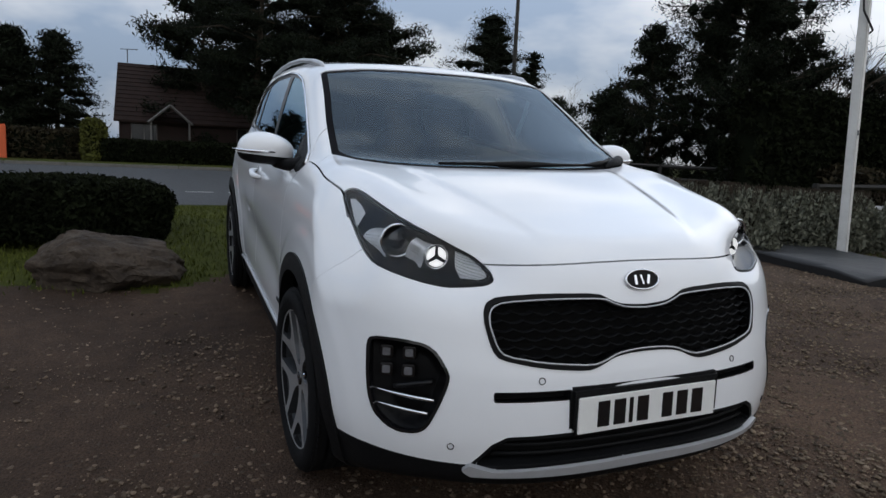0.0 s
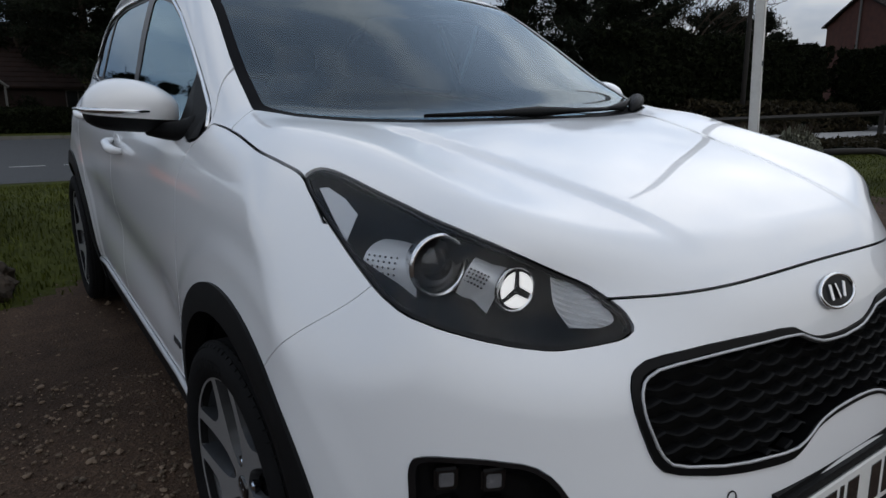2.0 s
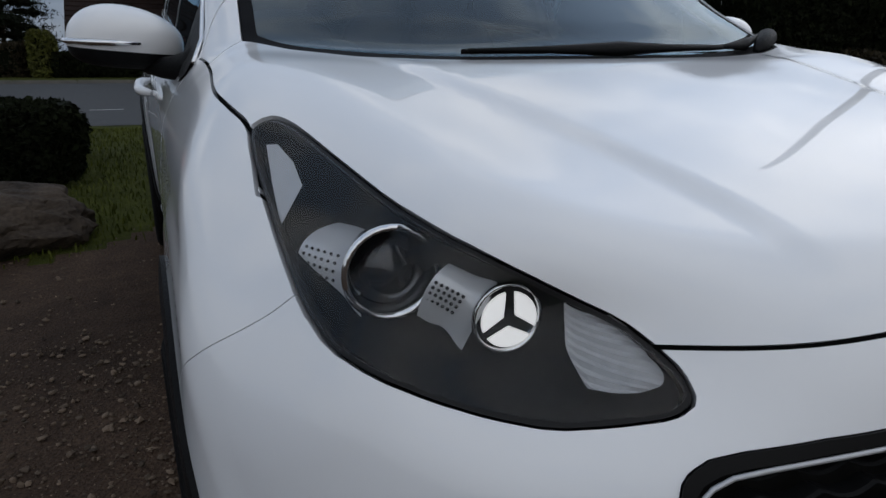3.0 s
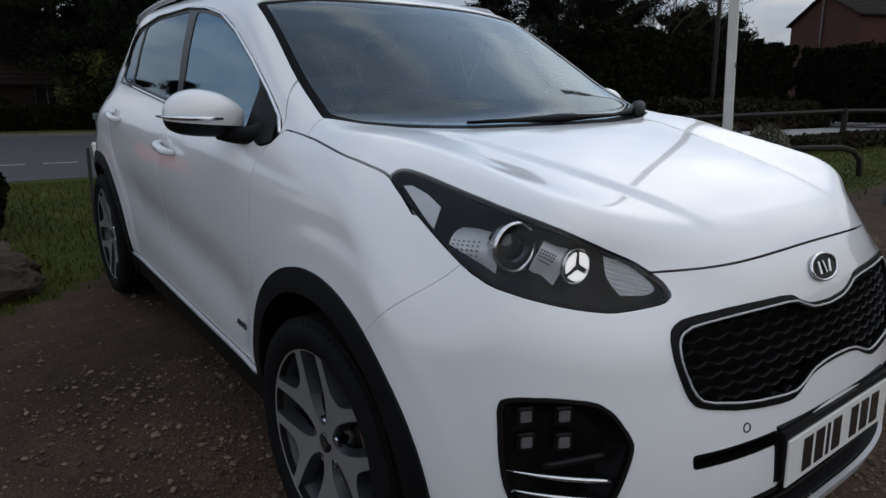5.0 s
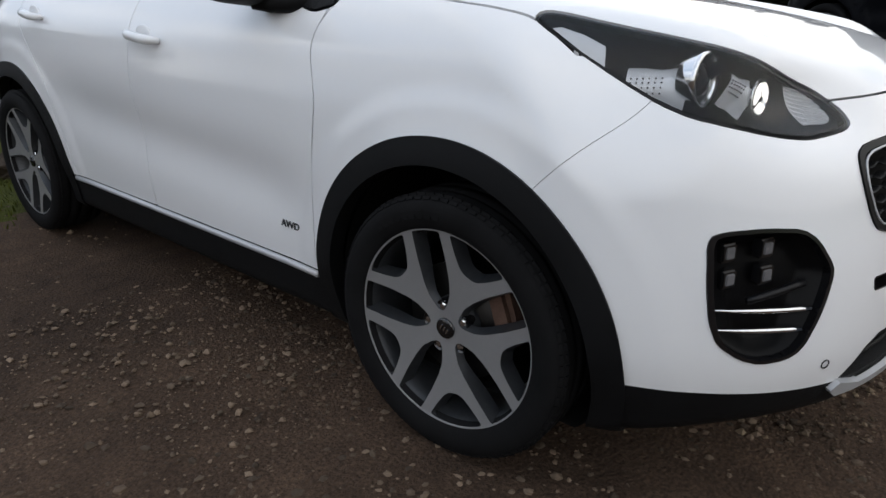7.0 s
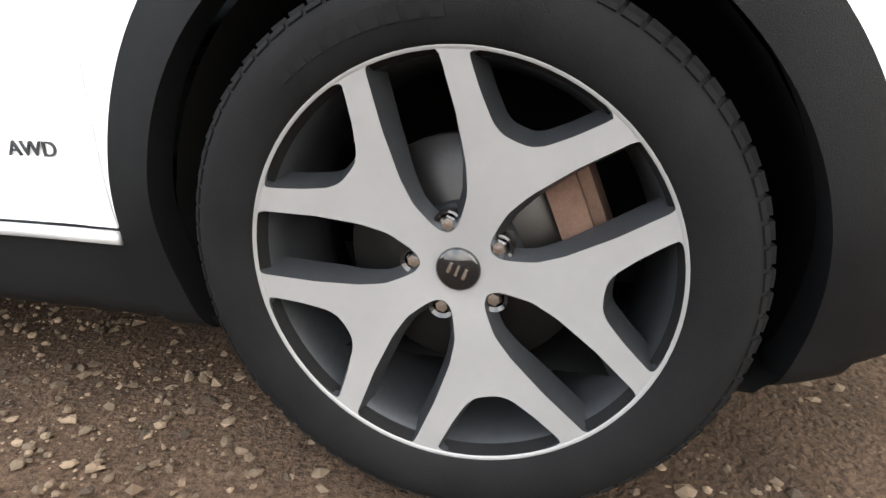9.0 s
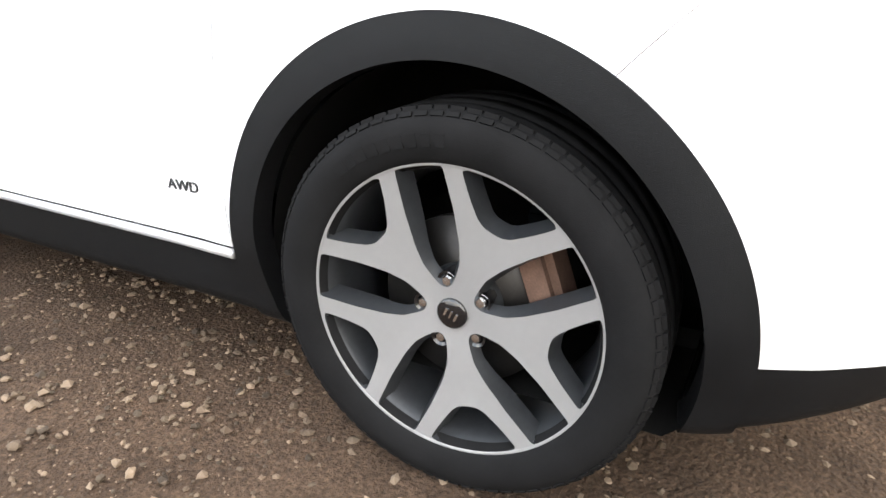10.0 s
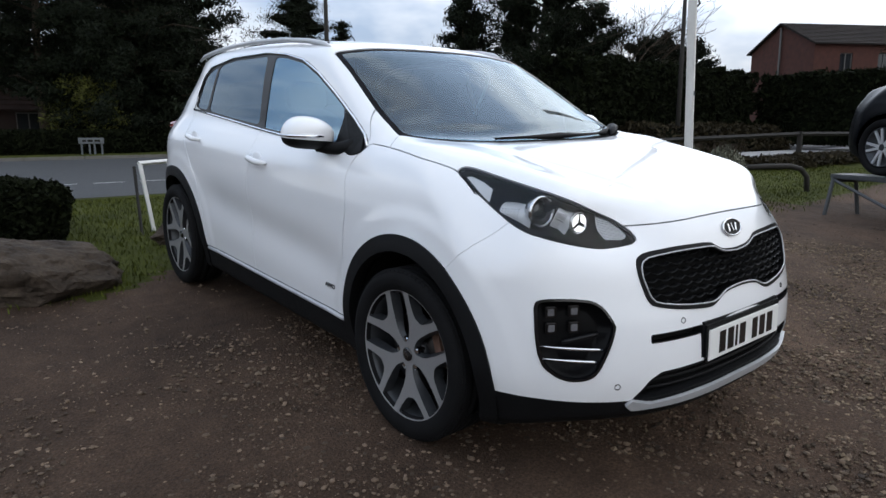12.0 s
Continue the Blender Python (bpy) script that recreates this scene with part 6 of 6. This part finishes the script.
def house(name, at, length, depth, eave, ridge, openings, wall_mat, roof_mat, label, chimney=True, gable_over=0.25):
    ob = thing(name, label, "house", at=at)
    bm = bmesh.new()
    wall_with_openings(bm, 0, length, 0, eave, openings, 0.3)
    part("front_wall", bm, wall_mat, ob)
    for x in (0, length):
        bm = bmesh.new()
        lo, hi = (x, x + 0.3) if x == 0 else (x - 0.3, x)
        pts = [(0, 0), (depth, 0), (depth, eave), (depth / 2, ridge), (0, eave)]
        a = [bm.verts.new((lo, y + 0.3 * (y == 0), z)) for y, z in pts]
        b = [bm.verts.new((hi, y + 0.3 * (y == 0), z)) for y, z in pts]
        bm.faces.new(a), bm.faces.new(b[::-1])
        for k in range(5):
            bm.faces.new((a[k], b[k], b[(k + 1) % 5], a[(k + 1) % 5]))
        part("gable_wall", bm, wall_mat, ob)
    rows = 14
    for side in (0, 1):
        for k in range(rows):
            t0, t1 = k / rows, (k + 1) / rows
            y0, y1 = -0.3 + (depth / 2 + 0.3) * t0, -0.3 + (depth / 2 + 0.3) * t1
            slope = (ridge - eave) / (depth / 2)
            z0, z1 = eave + slope * y0 + 0.05, eave + slope * y1 + 0.05
            if side:
                y0, y1 = depth - y0, depth - y1
            bm = bmesh.new()
            p = [(-gable_over, y0, z0 + 0.05), (length + gable_over, y0, z0 + 0.05), (length + gable_over, y1, z1), (-gable_over, y1, z1)]
            up = [bm.verts.new(q) for q in p]
            dn = [bm.verts.new((q[0], q[1], q[2] - 0.12)) for q in p]
            bm.faces.new(up), bm.faces.new(dn[::-1])
            for e in range(4):
                bm.faces.new((up[e], dn[e], dn[(e + 1) % 4], up[(e + 1) % 4]))
            part("roof_course", bm, roof_mat, ob)
    for x0, x1, z0, z1 in openings:
        bm = bmesh.new()
        for c, s in ((((x0 + x1) / 2, 0.12, z0 + 0.03), (x1 - x0, 0.08, 0.06)), (((x0 + x1) / 2, 0.12, z1 - 0.03), (x1 - x0, 0.08, 0.06)), ((x0 + 0.03, 0.12, (z0 + z1) / 2), (0.06, 0.08, z1 - z0 - 0.12)), ((x1 - 0.03, 0.12, (z0 + z1) / 2), (0.06, 0.08, z1 - z0 - 0.12)), (((x0 + x1) / 2, 0.12, (z0 + z1) / 2), (0.05, 0.06, z1 - z0 - 0.12))):
            box(bm, c, s)
        win = part("window", bm, SHADEDWOOD, ob)
        bm = bmesh.new()
        box(bm, ((x0 + x1) / 2, 0.15, (z0 + z1) / 2), (x1 - x0 - 0.1, 0.02, z1 - z0 - 0.1))
        part("pane", bm, WINDOWDARK, win)
    if chimney:
        bm = bmesh.new()
        box(bm, (length * 0.72, depth / 2, ridge + 0.25), (0.6, 0.5, 1.0), None, 0.02)
        part("chimney", bm, wall_mat, ob)
    return ob


bungalow = house("bungalow", Matrix.Translation((-3.95, 39.5, 0.25)), 12.0, 8.5, 2.3, 5.7, [(0.6, 2.0, 0.9, 2.0), (6.4, 7.6, 0.9, 2.0), (8.6, 9.8, 0.9, 2.0)], SHADEDBRICK, REDTILE, "low brick house with a steep brown tiled roof", False)
bm = bmesh.new()
tube(bm, [(0.3, 4.25, 5.7), (0.3, 4.25, 6.6)], 0.03, 6)
tube(bm, [(-0.1, 4.25, 6.55), (0.9, 4.25, 6.62)], 0.02, 6)
for k in range(5):
    tube(bm, [(0.0 + 0.2 * k, 4.0, 6.56), (0.0 + 0.2 * k, 4.5, 6.56)], 0.012, 4)
part("aerial", bm, GALV, bungalow)
porch = thing("porch", "white edged gabled porch on the front of the brick house", "porch", at=Matrix.Translation((-2.40, 38.0, 0.25)))
for nm, c0, c1 in (("barge_board", (0, 0, 2.05), (1.15, 0, 3.05)), ("barge_board", (2.3, 0, 2.05), (1.15, 0, 3.05))):
    bm = bmesh.new()
    tube(bm, [c0, c1], 0.07, 4)
    part(nm, bm, SHADEDWOOD, porch)
for x in (0.15, 2.15):
    bm = bmesh.new()
    box(bm, (x, 0.1, 1.05), (0.10, 0.10, 2.1), None, 0.01)
    part("post", bm, SHADEDWOOD, porch)
bm = bmesh.new()
for a, b in (((-0.1, 2.0), (1.15, 3.1)), ((2.4, 2.0), (1.15, 3.1))):
    q = [bm.verts.new((p[0], y, p[1])) for p in (a, b) for y in (0.05, 1.5)]
    bm.faces.new((q[0], q[1], q[3], q[2]))
bmesh.ops.solidify(bm, geom=bm.faces[:], thickness=0.08)
part("roof", bm, REDTILE, porch)

brick_turn = Matrix.Translation((46.8, 17.9, 0.2)) @ Matrix.Rotation(radians(-30), 4, "Z")
barn = house("brick_house", brick_turn, 17.0, 7.0, 6.9, 8.6, [(2.0, 3.0, 4.9, 6.2), (5.0, 6.0, 4.9, 6.2), (9.0, 10.0, 4.9, 6.2), (14.0, 15.0, 4.9, 6.2)], BRICK, TILE, "long red brick house with a dark tiled roof", True)
bm = bmesh.new()
tube(bm, [(-0.12, 3.5, 0.2), (-0.12, 3.5, 8.3)], 0.07, 8)
part("downpipe", bm, SHADEDWOOD, barn, "pale downpipe on the gable")

# ---- roadside and yard things ----
def tall_pole(name, x, y, h, r, mat, label):
    ob = thing(name, label, "pole", at=Matrix.Translation((x, y, float(ground_z(x, y)))))
    bm = bmesh.new()
    tube(bm, [(0, 0, 0), (0, 0, h * 0.5), (0, 0, h)], [r, r * 0.85, r * 0.7], 10)
    part("shaft", bm, mat, ob, smooth=True)
    return ob


pole_a = tall_pole("telegraph_pole", 19.9, 37.2, 11.6, 0.17, POLE, "dark wooden telegraph pole")
pole_b = tall_pole("telegraph_pole", 27.4, 16.1, 9.5, 0.12, POLE, "thin dark pole beside the lawn")
mast = thing("flag_post", "white painted square wooden post with a cord round it", "post", at=Matrix.Translation((6.25, 3.00, 0.15)) @ Matrix.Rotation(radians(1.8), 4, Vector((-0.84, -0.54, 0))))
bm = bmesh.new()
box(bm, (0, 0, 2.6), (0.105, 0.105, 5.2), Matrix.Rotation(radians(20), 3, "Z"), 0.012)
part("shaft", bm, WHITEWOOD, mast)
bm = bmesh.new()
tube(bm, [(-0.075, 0.0, 3.6), (-0.085, -0.02, 3.2), (-0.09, -0.05, 2.95), (-0.02, -0.09, 2.80), (0.08, -0.06, 2.74), (0.11, 0.0, 2.72)], 0.013, 6)
part("cord", bm, WIRE, mast)
bm = bmesh.new()
box(bm, (-0.01, -0.062, 1.55), (0.02, 0.02, 0.06), None, 0.003)
part("cleat", bm, GALV, mast)

frame_at = thing("sign_stand", "white painted frame stand on the grass edge", "stand")
for nm, a, b, m in (("leg", (-0.59, 4.52, 0.27), (-0.64, 4.62, 0.90), WHITEWOOD), ("leg", (-0.73, 4.40, 0.26), (-0.68, 4.68, 0.88), WOOD), ("bar", (-0.65, 4.63, 0.91), (0.12, 5.05, 0.93), WHITEWOOD), ("leg", (0.17, 5.00, 0.30), (0.12, 5.05, 0.93), WHITEWOOD), ("leg", (0.06, 5.20, 0.31), (0.10, 5.10, 0.90), WOOD)):
    bm = bmesh.new()
    tube(bm, [a, b], 0.022 if m is WHITEWOOD else 0.014, 4)
    part(nm, bm, m, frame_at)

name_sign = thing("street_sign", "small pale street name sign on two short posts", "sign", at=Matrix.Translation((3.45, 29.6, 0.22)))
bm = bmesh.new()
box(bm, (0.5, 0, 0.62), (1.0, 0.04, 0.26), None, 0.01)
part("plate", bm, SIGNWHITE, name_sign)
bm = bmesh.new()
for k, w in ((0.22, 0.14), (0.45, 0.2), (0.73, 0.22)):
    box(bm, (k, -0.025, 0.62), (w, 0.006, 0.09))
part("writing", bm, GLOSS, name_sign)
for x in (0.12, 0.42, 0.62, 0.9):
    bm = bmesh.new()
    box(bm, (x, 0.04, 0.25), (0.07, 0.05, 0.55), None, 0.005)
    part("post", bm, SIGNWHITE, name_sign)

bm = bmesh.new()
box(bm, (-9.05, 30.8, float(ground_z(-9.05, 30.8)) + 0.72), (2.6, 0.1, 1.45), None, 0.03)
tagged(part("orange_board", bm, ORANGE, None), "bright orange board standing before the brown hedge", "board")


def boulder(name, centre, half, turn, label, seed, mat=ROCK):
    bm = bmesh.new()
    bmesh.ops.create_icosphere(bm, subdivisions=5, radius=1.0)
    off = Vector((seed * 3.1, seed * 1.7, 0))
    cuts = [(Vector((random.Random(seed + k).gauss(0, 1), random.Random(seed + k + 50).gauss(0, 1), random.Random(seed + k + 90).gauss(0.2, 0.7))).normalized(), random.Random(seed + k + 7).uniform(0.55, 0.85)) for k in range(16)]
    for v in bm.verts:
        p = v.co.copy()
        for n, d in cuts:
            q = p.dot(n) - d
            if q > 0:
                p -= n * q * 0.85
        k = 1 + 0.14 * noise.fractal(p * 1.6 + off, 0.9, 2.1, 5) + 0.035 * noise.noise(p * 9 + off)
        layer = 0.02 * math.sin(p.z * 16 + 2 * noise.noise(p * 2 + off))
        v.co = Vector((p.x * half[0] * (k + layer), p.y * half[1] * (k + layer), p.z * half[2] * k))
    ob = part(name, bm, mat, None, smooth=False)
    ob.matrix_world = Matrix.Translation(centre) @ Matrix.Rotation(radians(turn), 4, "Z")
    return tagged(ob, label, "boulder")


boulder("boulder", (-1.84, 2.92, 0.29), (0.58, 0.37, 0.28), 4, "rough brown sandstone boulder before the box hedge", 4)
boulder("boulder", (-0.52, 3.98, 0.29), (0.34, 0.22, 0.12), 20, "low grey stone at the edge of the grass", 9)

# lavender bed with its black sheet
slab = thing("bed_sheet", "black plastic sheet at the edge of a planted bed", "sheet")
bm = bmesh.new()
outline = [(4.75, 3.25), (4.72, 2.95), (4.86, 2.3), (4.95, 1.78), (5.25, 1.72), (6.3, 2.35), (6.6, 3.2), (6.0, 3.9)]
top_vs = [bm.verts.new((x, y, float(ground_z(x, y)) + 0.10 - 0.05 * ((i % 3) == 0))) for i, (x, y) in enumerate(outline)]
low_vs = [bm.verts.new((x * 1.0 + 0.03 * (5.5 - x), y, float(ground_z(x, y)) - 0.02)) for x, y in outline]
bm.faces.new(top_vs)
for k in range(8):
    bm.faces.new((top_vs[k], low_vs[k], low_vs[(k + 1) % 8], top_vs[(k + 1) % 8]))
bmesh.ops.triangulate(bm, faces=bm.faces[:])
bmesh.ops.subdivide_edges(bm, edges=bm.edges[:], cuts=5, use_grid_fill=True)
for v in bm.verts:
    v.co.z += 0.02 * noise.noise(v.co * 3)
part("sheet", bm, BLACKPOLY, slab, smooth=True)
rl = np.random.default_rng(8)
for k in range(18):
    t = k / 17
    x, y = 4.45 + 3.2 * t + rl.normal(0, 0.12), 4.15 - 1.0 * t + rl.normal(0, 0.15) + (0.35 if k % 2 else -0.1)
    z = float(ground_z(x, y))
    ob = thing("lavender_bush", "grey green lavender bush in a planted bed", "bush", "lavender bushes", at=Matrix.Translation((x, y, z)))
    n = 2200
    d = rl.normal(size=(n, 3))
    d[:, 2] = np.abs(d[:, 2])
    d /= np.linalg.norm(d, axis=1)[:, None]
    p = d * np.array((0.40, 0.40, 0.76)) * rl.uniform(0.55, 1.0, n)[:, None] ** 0.5
    v, f = leaf_cloud(p, 0.034, rl, 2.0)
    mesh_object("leaves", v, f, LAVENDER, ob)
    bm = bmesh.new()
    for j in range(30):
        a, q = rl.uniform(0, 6.28), rl.uniform(0.1, 0.9)
        tube(bm, [(0, 0, 0), (0.16 * q * math.cos(a), 0.16 * q * math.sin(a), 0.35), (0.36 * q * math.cos(a), 0.36 * q * math.sin(a), 0.78)], 0.004, 3, caps=False)
    part("stalk_tuft", bm, BARK, ob)

# low bent rail on the lawn, fences and the side road
rail = thing("hoop_rail", "low dark bent metal rail on the grass", "rail")
bm = bmesh.new()
tube(bm, [(7.9, 3.35, 0.58), (8.6, 3.05, 0.60), (9.05, 2.82, 0.60), (9.25, 2.72, 0.55), (9.36, 2.66, 0.42), (9.38, 2.65, 0.17)], 0.045, 8)
tube(bm, [(8.0, 3.3, 0.58), (8.0, 3.3, 0.2)], 0.045, 8)
part("bar", bm, POLE, rail, smooth=True)


def post_fence(name, x0, y0, x1, y1, n, h, rails, label, mat=WOOD):
    ob = thing(name, label, "fence")
    for k in range(n + 1):
        t = k / n
        x, y = x0 + (x1 - x0) * t, y0 + (y1 - y0) * t
        bm = bmesh.new()
        box(bm, (x, y, float(ground_z(x, y)) + h / 2), (0.14, 0.14, h), None, 0.015)
        part("post", bm, mat, ob)
    for k in range(n):
        a, b = k / n, (k + 1) / n
        for z in rails:
            pa, pb = (x0 + (x1 - x0) * a, y0 + (y1 - y0) * a), (x0 + (x1 - x0) * b, y0 + (y1 - y0) * b)
            bm = bmesh.new()
            tube(bm, [(*pa, float(ground_z(*pa)) + z), (*pb, float(ground_z(*pb)) + z)], 0.07, 4)
            part("rail", bm, mat, ob)
    return ob


post_fence("post_and_rail_fence", 13.0, 23.5, 30.0, 15.4, 6, 1.25, (0.60, 1.15), "dark wooden post and rail fence before the evergreens")
post_fence("field_fence", 14.8, 10.1, 31.6, 2.0, 3, 0.85, (0.76,), "low wooden rail fence beside the side road")
clipped_hedge("rough_bank", 24.0, 37.8, 15.4, 17.2, 1.35, 0.16, BROWNHEDGE, 12000, "rough brown bank of grass and bramble", 15, rough=0.3)
clipped_hedge("rough_bank", 12.2, 20.0, 4.6, 6.0, 0.50, 0.08, BROWNHEDGE, 9000, "rough dry grass strip along the lawn", 16, rough=0.2)

# dark car on a metal ramp
SUV_AT = Matrix.Translation((7.7, 0.44, 0.63)) @ Matrix.Rotation(radians(153), 4, "Z")
ramp = thing("car_ramp", "grey metal display ramp on thin legs", "ramp", at=SUV_AT)
for x in (-0.80, 0.80):
    bm = bmesh.new()
    box(bm, (x, 1.55, -0.035), (0.40, 4.4, 0.06), None, 0.01)
    part("runner", bm, GALV, ramp)
for y in (-0.60, 0.5, 1.9, 3.6):
    for x, lean in ((-0.98, -0.10), (-0.64, 0.10), (0.64, -0.10), (0.98, 0.10)):
        bm = bmesh.new()
        tube(bm, [(x, y, -0.05), (x + lean, y, -0.60)], 0.028, 6)
        part("leg", bm, GALV, ramp)
    bm = bmesh.new()
    tube(bm, [(-0.95, y, -0.09), (0.95, y, -0.09)], 0.03, 6)
    part("brace", bm, GALV, ramp)
for x in (-0.98, 0.98):
    for y0, y1 in ((-0.6, 0.5), (0.5, 1.9), (1.9, 3.6)):
        bm = bmesh.new()
        tube(bm, [(x, y0, -0.08), (x, y1, -0.45)], 0.02, 6)
        part("brace", bm, GALV, ramp)

suv = thing("parked_car", "dark blue crossover car standing on a metal ramp", "car", at=SUV_AT)
sv, sf = skin_mesh(body, (-1.0, -0.96, 0.14), (1.0, 3.66, 1.70), 0.05)
sv, sn = settle(sv, 4)
tn = np.cross(sv[sf[:, 1]] - sv[sf[:, 0]], sv[sf[:, 2]] - sv[sf[:, 0]])
bk = (tn * sn[sf[:, 0]]).sum(1) < 0
sf[bk] = sf[bk][:, ::-1]
other = (sv, sf)
panel("body", *cut(other, minus(d_wheel(0.40)), minus(window_d), minus(screen_d), minus(low_d), minus(d_headlight)), NAVY, suv, 0.02)
panel("lower_cladding", *cut(other, minus(d_wheel(0.40)), low_d), PLASTIC, suv, 0.02)
panel("glass", *cut(other, lambda v: np.minimum(window_d(v), screen_d(v))), WINDOWDARK, suv, 0.01)
for s in (-1, 1):
    panel("headlight", *cut(other, on_side(s), d_headlight), LAMP_DARK, suv, 0.01)
    for wy in WHEELS:
        h = new("wheel")
        h.parent = suv
        h.location = (s * 0.80, wy, HUB_Z)
        if s > 0:
            h.rotation_euler = (0, 0, math.pi)
        o = new("tyre", proto["tyre"])
        o.parent = h
        v, f = lathe([(0.0, -0.088), (0.05, -0.09), (0.06, -0.07), (0.21, -0.055), (0.225, -0.10), (0.242, -0.10), (0.242, 0.05)], 48)
        mesh_object("rim", v, f, GUNMETAL, h)
        for k in range(10):
            bm = bmesh.new()
            a = 2 * math.pi * k / 10 + (0.10 if k % 2 else -0.10)
            made = bmesh.ops.create_cube(bm, size=1.0)["verts"]
            bmesh.ops.transform(bm, matrix=Matrix.Rotation(a, 4, "X") @ Matrix.Translation((-0.092, 0, 0.135)) @ Matrix.Diagonal((0.02, 0.030, 0.185, 1)), verts=made)
            part("spoke", bm, SATIN, h)
        wv, wf = lathe([(0.402, -0.14), (0.402, 0.30), (0.05, 0.30)], 32)
        wv = wv * np.array((-s, 1, 1)) + np.array((s * 0.66, wy, ARCH_Z))
        wv[:, 2] = np.maximum(wv[:, 2], 0.20)
        mesh_object("wheel_well", wv, wf, LINER, suv)


# ---- loose gravel ----
def pebbles(n, pick, low, high, seed, fine=True):
    """Many small broken stones lying on the ground, joined."""
    r = np.random.default_rng(seed)
    p = pick(n, r)
    n = len(p)
    bm = bmesh.new()
    bmesh.ops.create_icosphere(bm, subdivisions=1, radius=1.0)
    bv = np.array([v.co[:] for v in bm.verts])
    bf = np.array([[v.index for v in f.verts] for f in bm.faces])
    if not fine:
        bv = np.array([(1, 0, 0), (-1, 0, 0), (0, 1, 0), (0, -1, 0), (0.2, 0.1, 1), (-0.1, 0, -1)], float)
        bf = np.array([(0, 2, 4), (2, 1, 4), (1, 3, 4), (3, 0, 4), (2, 0, 5), (1, 2, 5), (3, 1, 5), (0, 3, 5)])
    bm.free()
    size = low * (high / low) ** (r.random(n) ** 2.6)
    shape = r.uniform(0.55, 1.15, (n, 1, 3)) * np.array((1, 1, 0.62))
    v = bv[None] * (1 + r.normal(0, 0.16, (n, len(bv), 1))) * shape
    a = r.uniform(0, 2 * np.pi, n)
    c, s = np.cos(a)[:, None], np.sin(a)[:, None]
    x, y = v[..., 0] * c - v[..., 1] * s, v[..., 0] * s + v[..., 1] * c
    v = np.stack([x, y, v[..., 2]], -1) * size[:, None, None]
    v += np.column_stack([p, ground_z(p[:, 0], p[:, 1]) + 0.25 * size])[:, None]
    f = bf[None] + (len(bv) * np.arange(n))[:, None, None]
    return v.reshape(-1, 3), f.reshape(-1, 3)


def near_field(n, r):
    p = np.column_stack([r.uniform(-2.6, 1.6, n), r.uniform(-1.6, 1.6, n)])
    track = np.exp(-((p[:, 0] + 1.75) / 0.55) ** 2) * step(-0.4, 0.6, p[:, 1])
    return p[r.random(n) > 0.75 * track]


def wide_field(n, r):
    p = np.column_stack([r.uniform(-5, 6.5, n), r.uniform(-3, 5, n)])
    return p[(p[:, 1] < GRASS_EDGE(p[:, 0]) + 0.2)]


def grit_field(n, r):
    """The tan gravel ahead of the car and on its far side."""
    p = np.column_stack([r.uniform(-0.6, 5.0, n), r.uniform(-3.0, 2.6, n)])
    return p[r.random(n) < 0.12 + 0.88 * step(-0.3, 1.1, p[:, 0] + 0.25 * np.sin(3 * p[:, 1]))]


for n, pick, low, high, seed, mat, fine, label in ((30000, near_field, 0.0022, 0.0155, 1, STONE, True, "loose brown and grey gravel stones"), (22000, wide_field, 0.004, 0.018, 2, STONE, False, "scattered gravel stones over the yard"),
                                                   (46000, grit_field, 0.0055, 0.019, 3, PALESTONE, False, "tan gravel grit before the car")):
    v, f = pebbles(n, pick, low, high, seed, fine)
    tagged(mesh_object("gravel", v, f, mat, smooth=False), label, "gravel", kind="stuff")
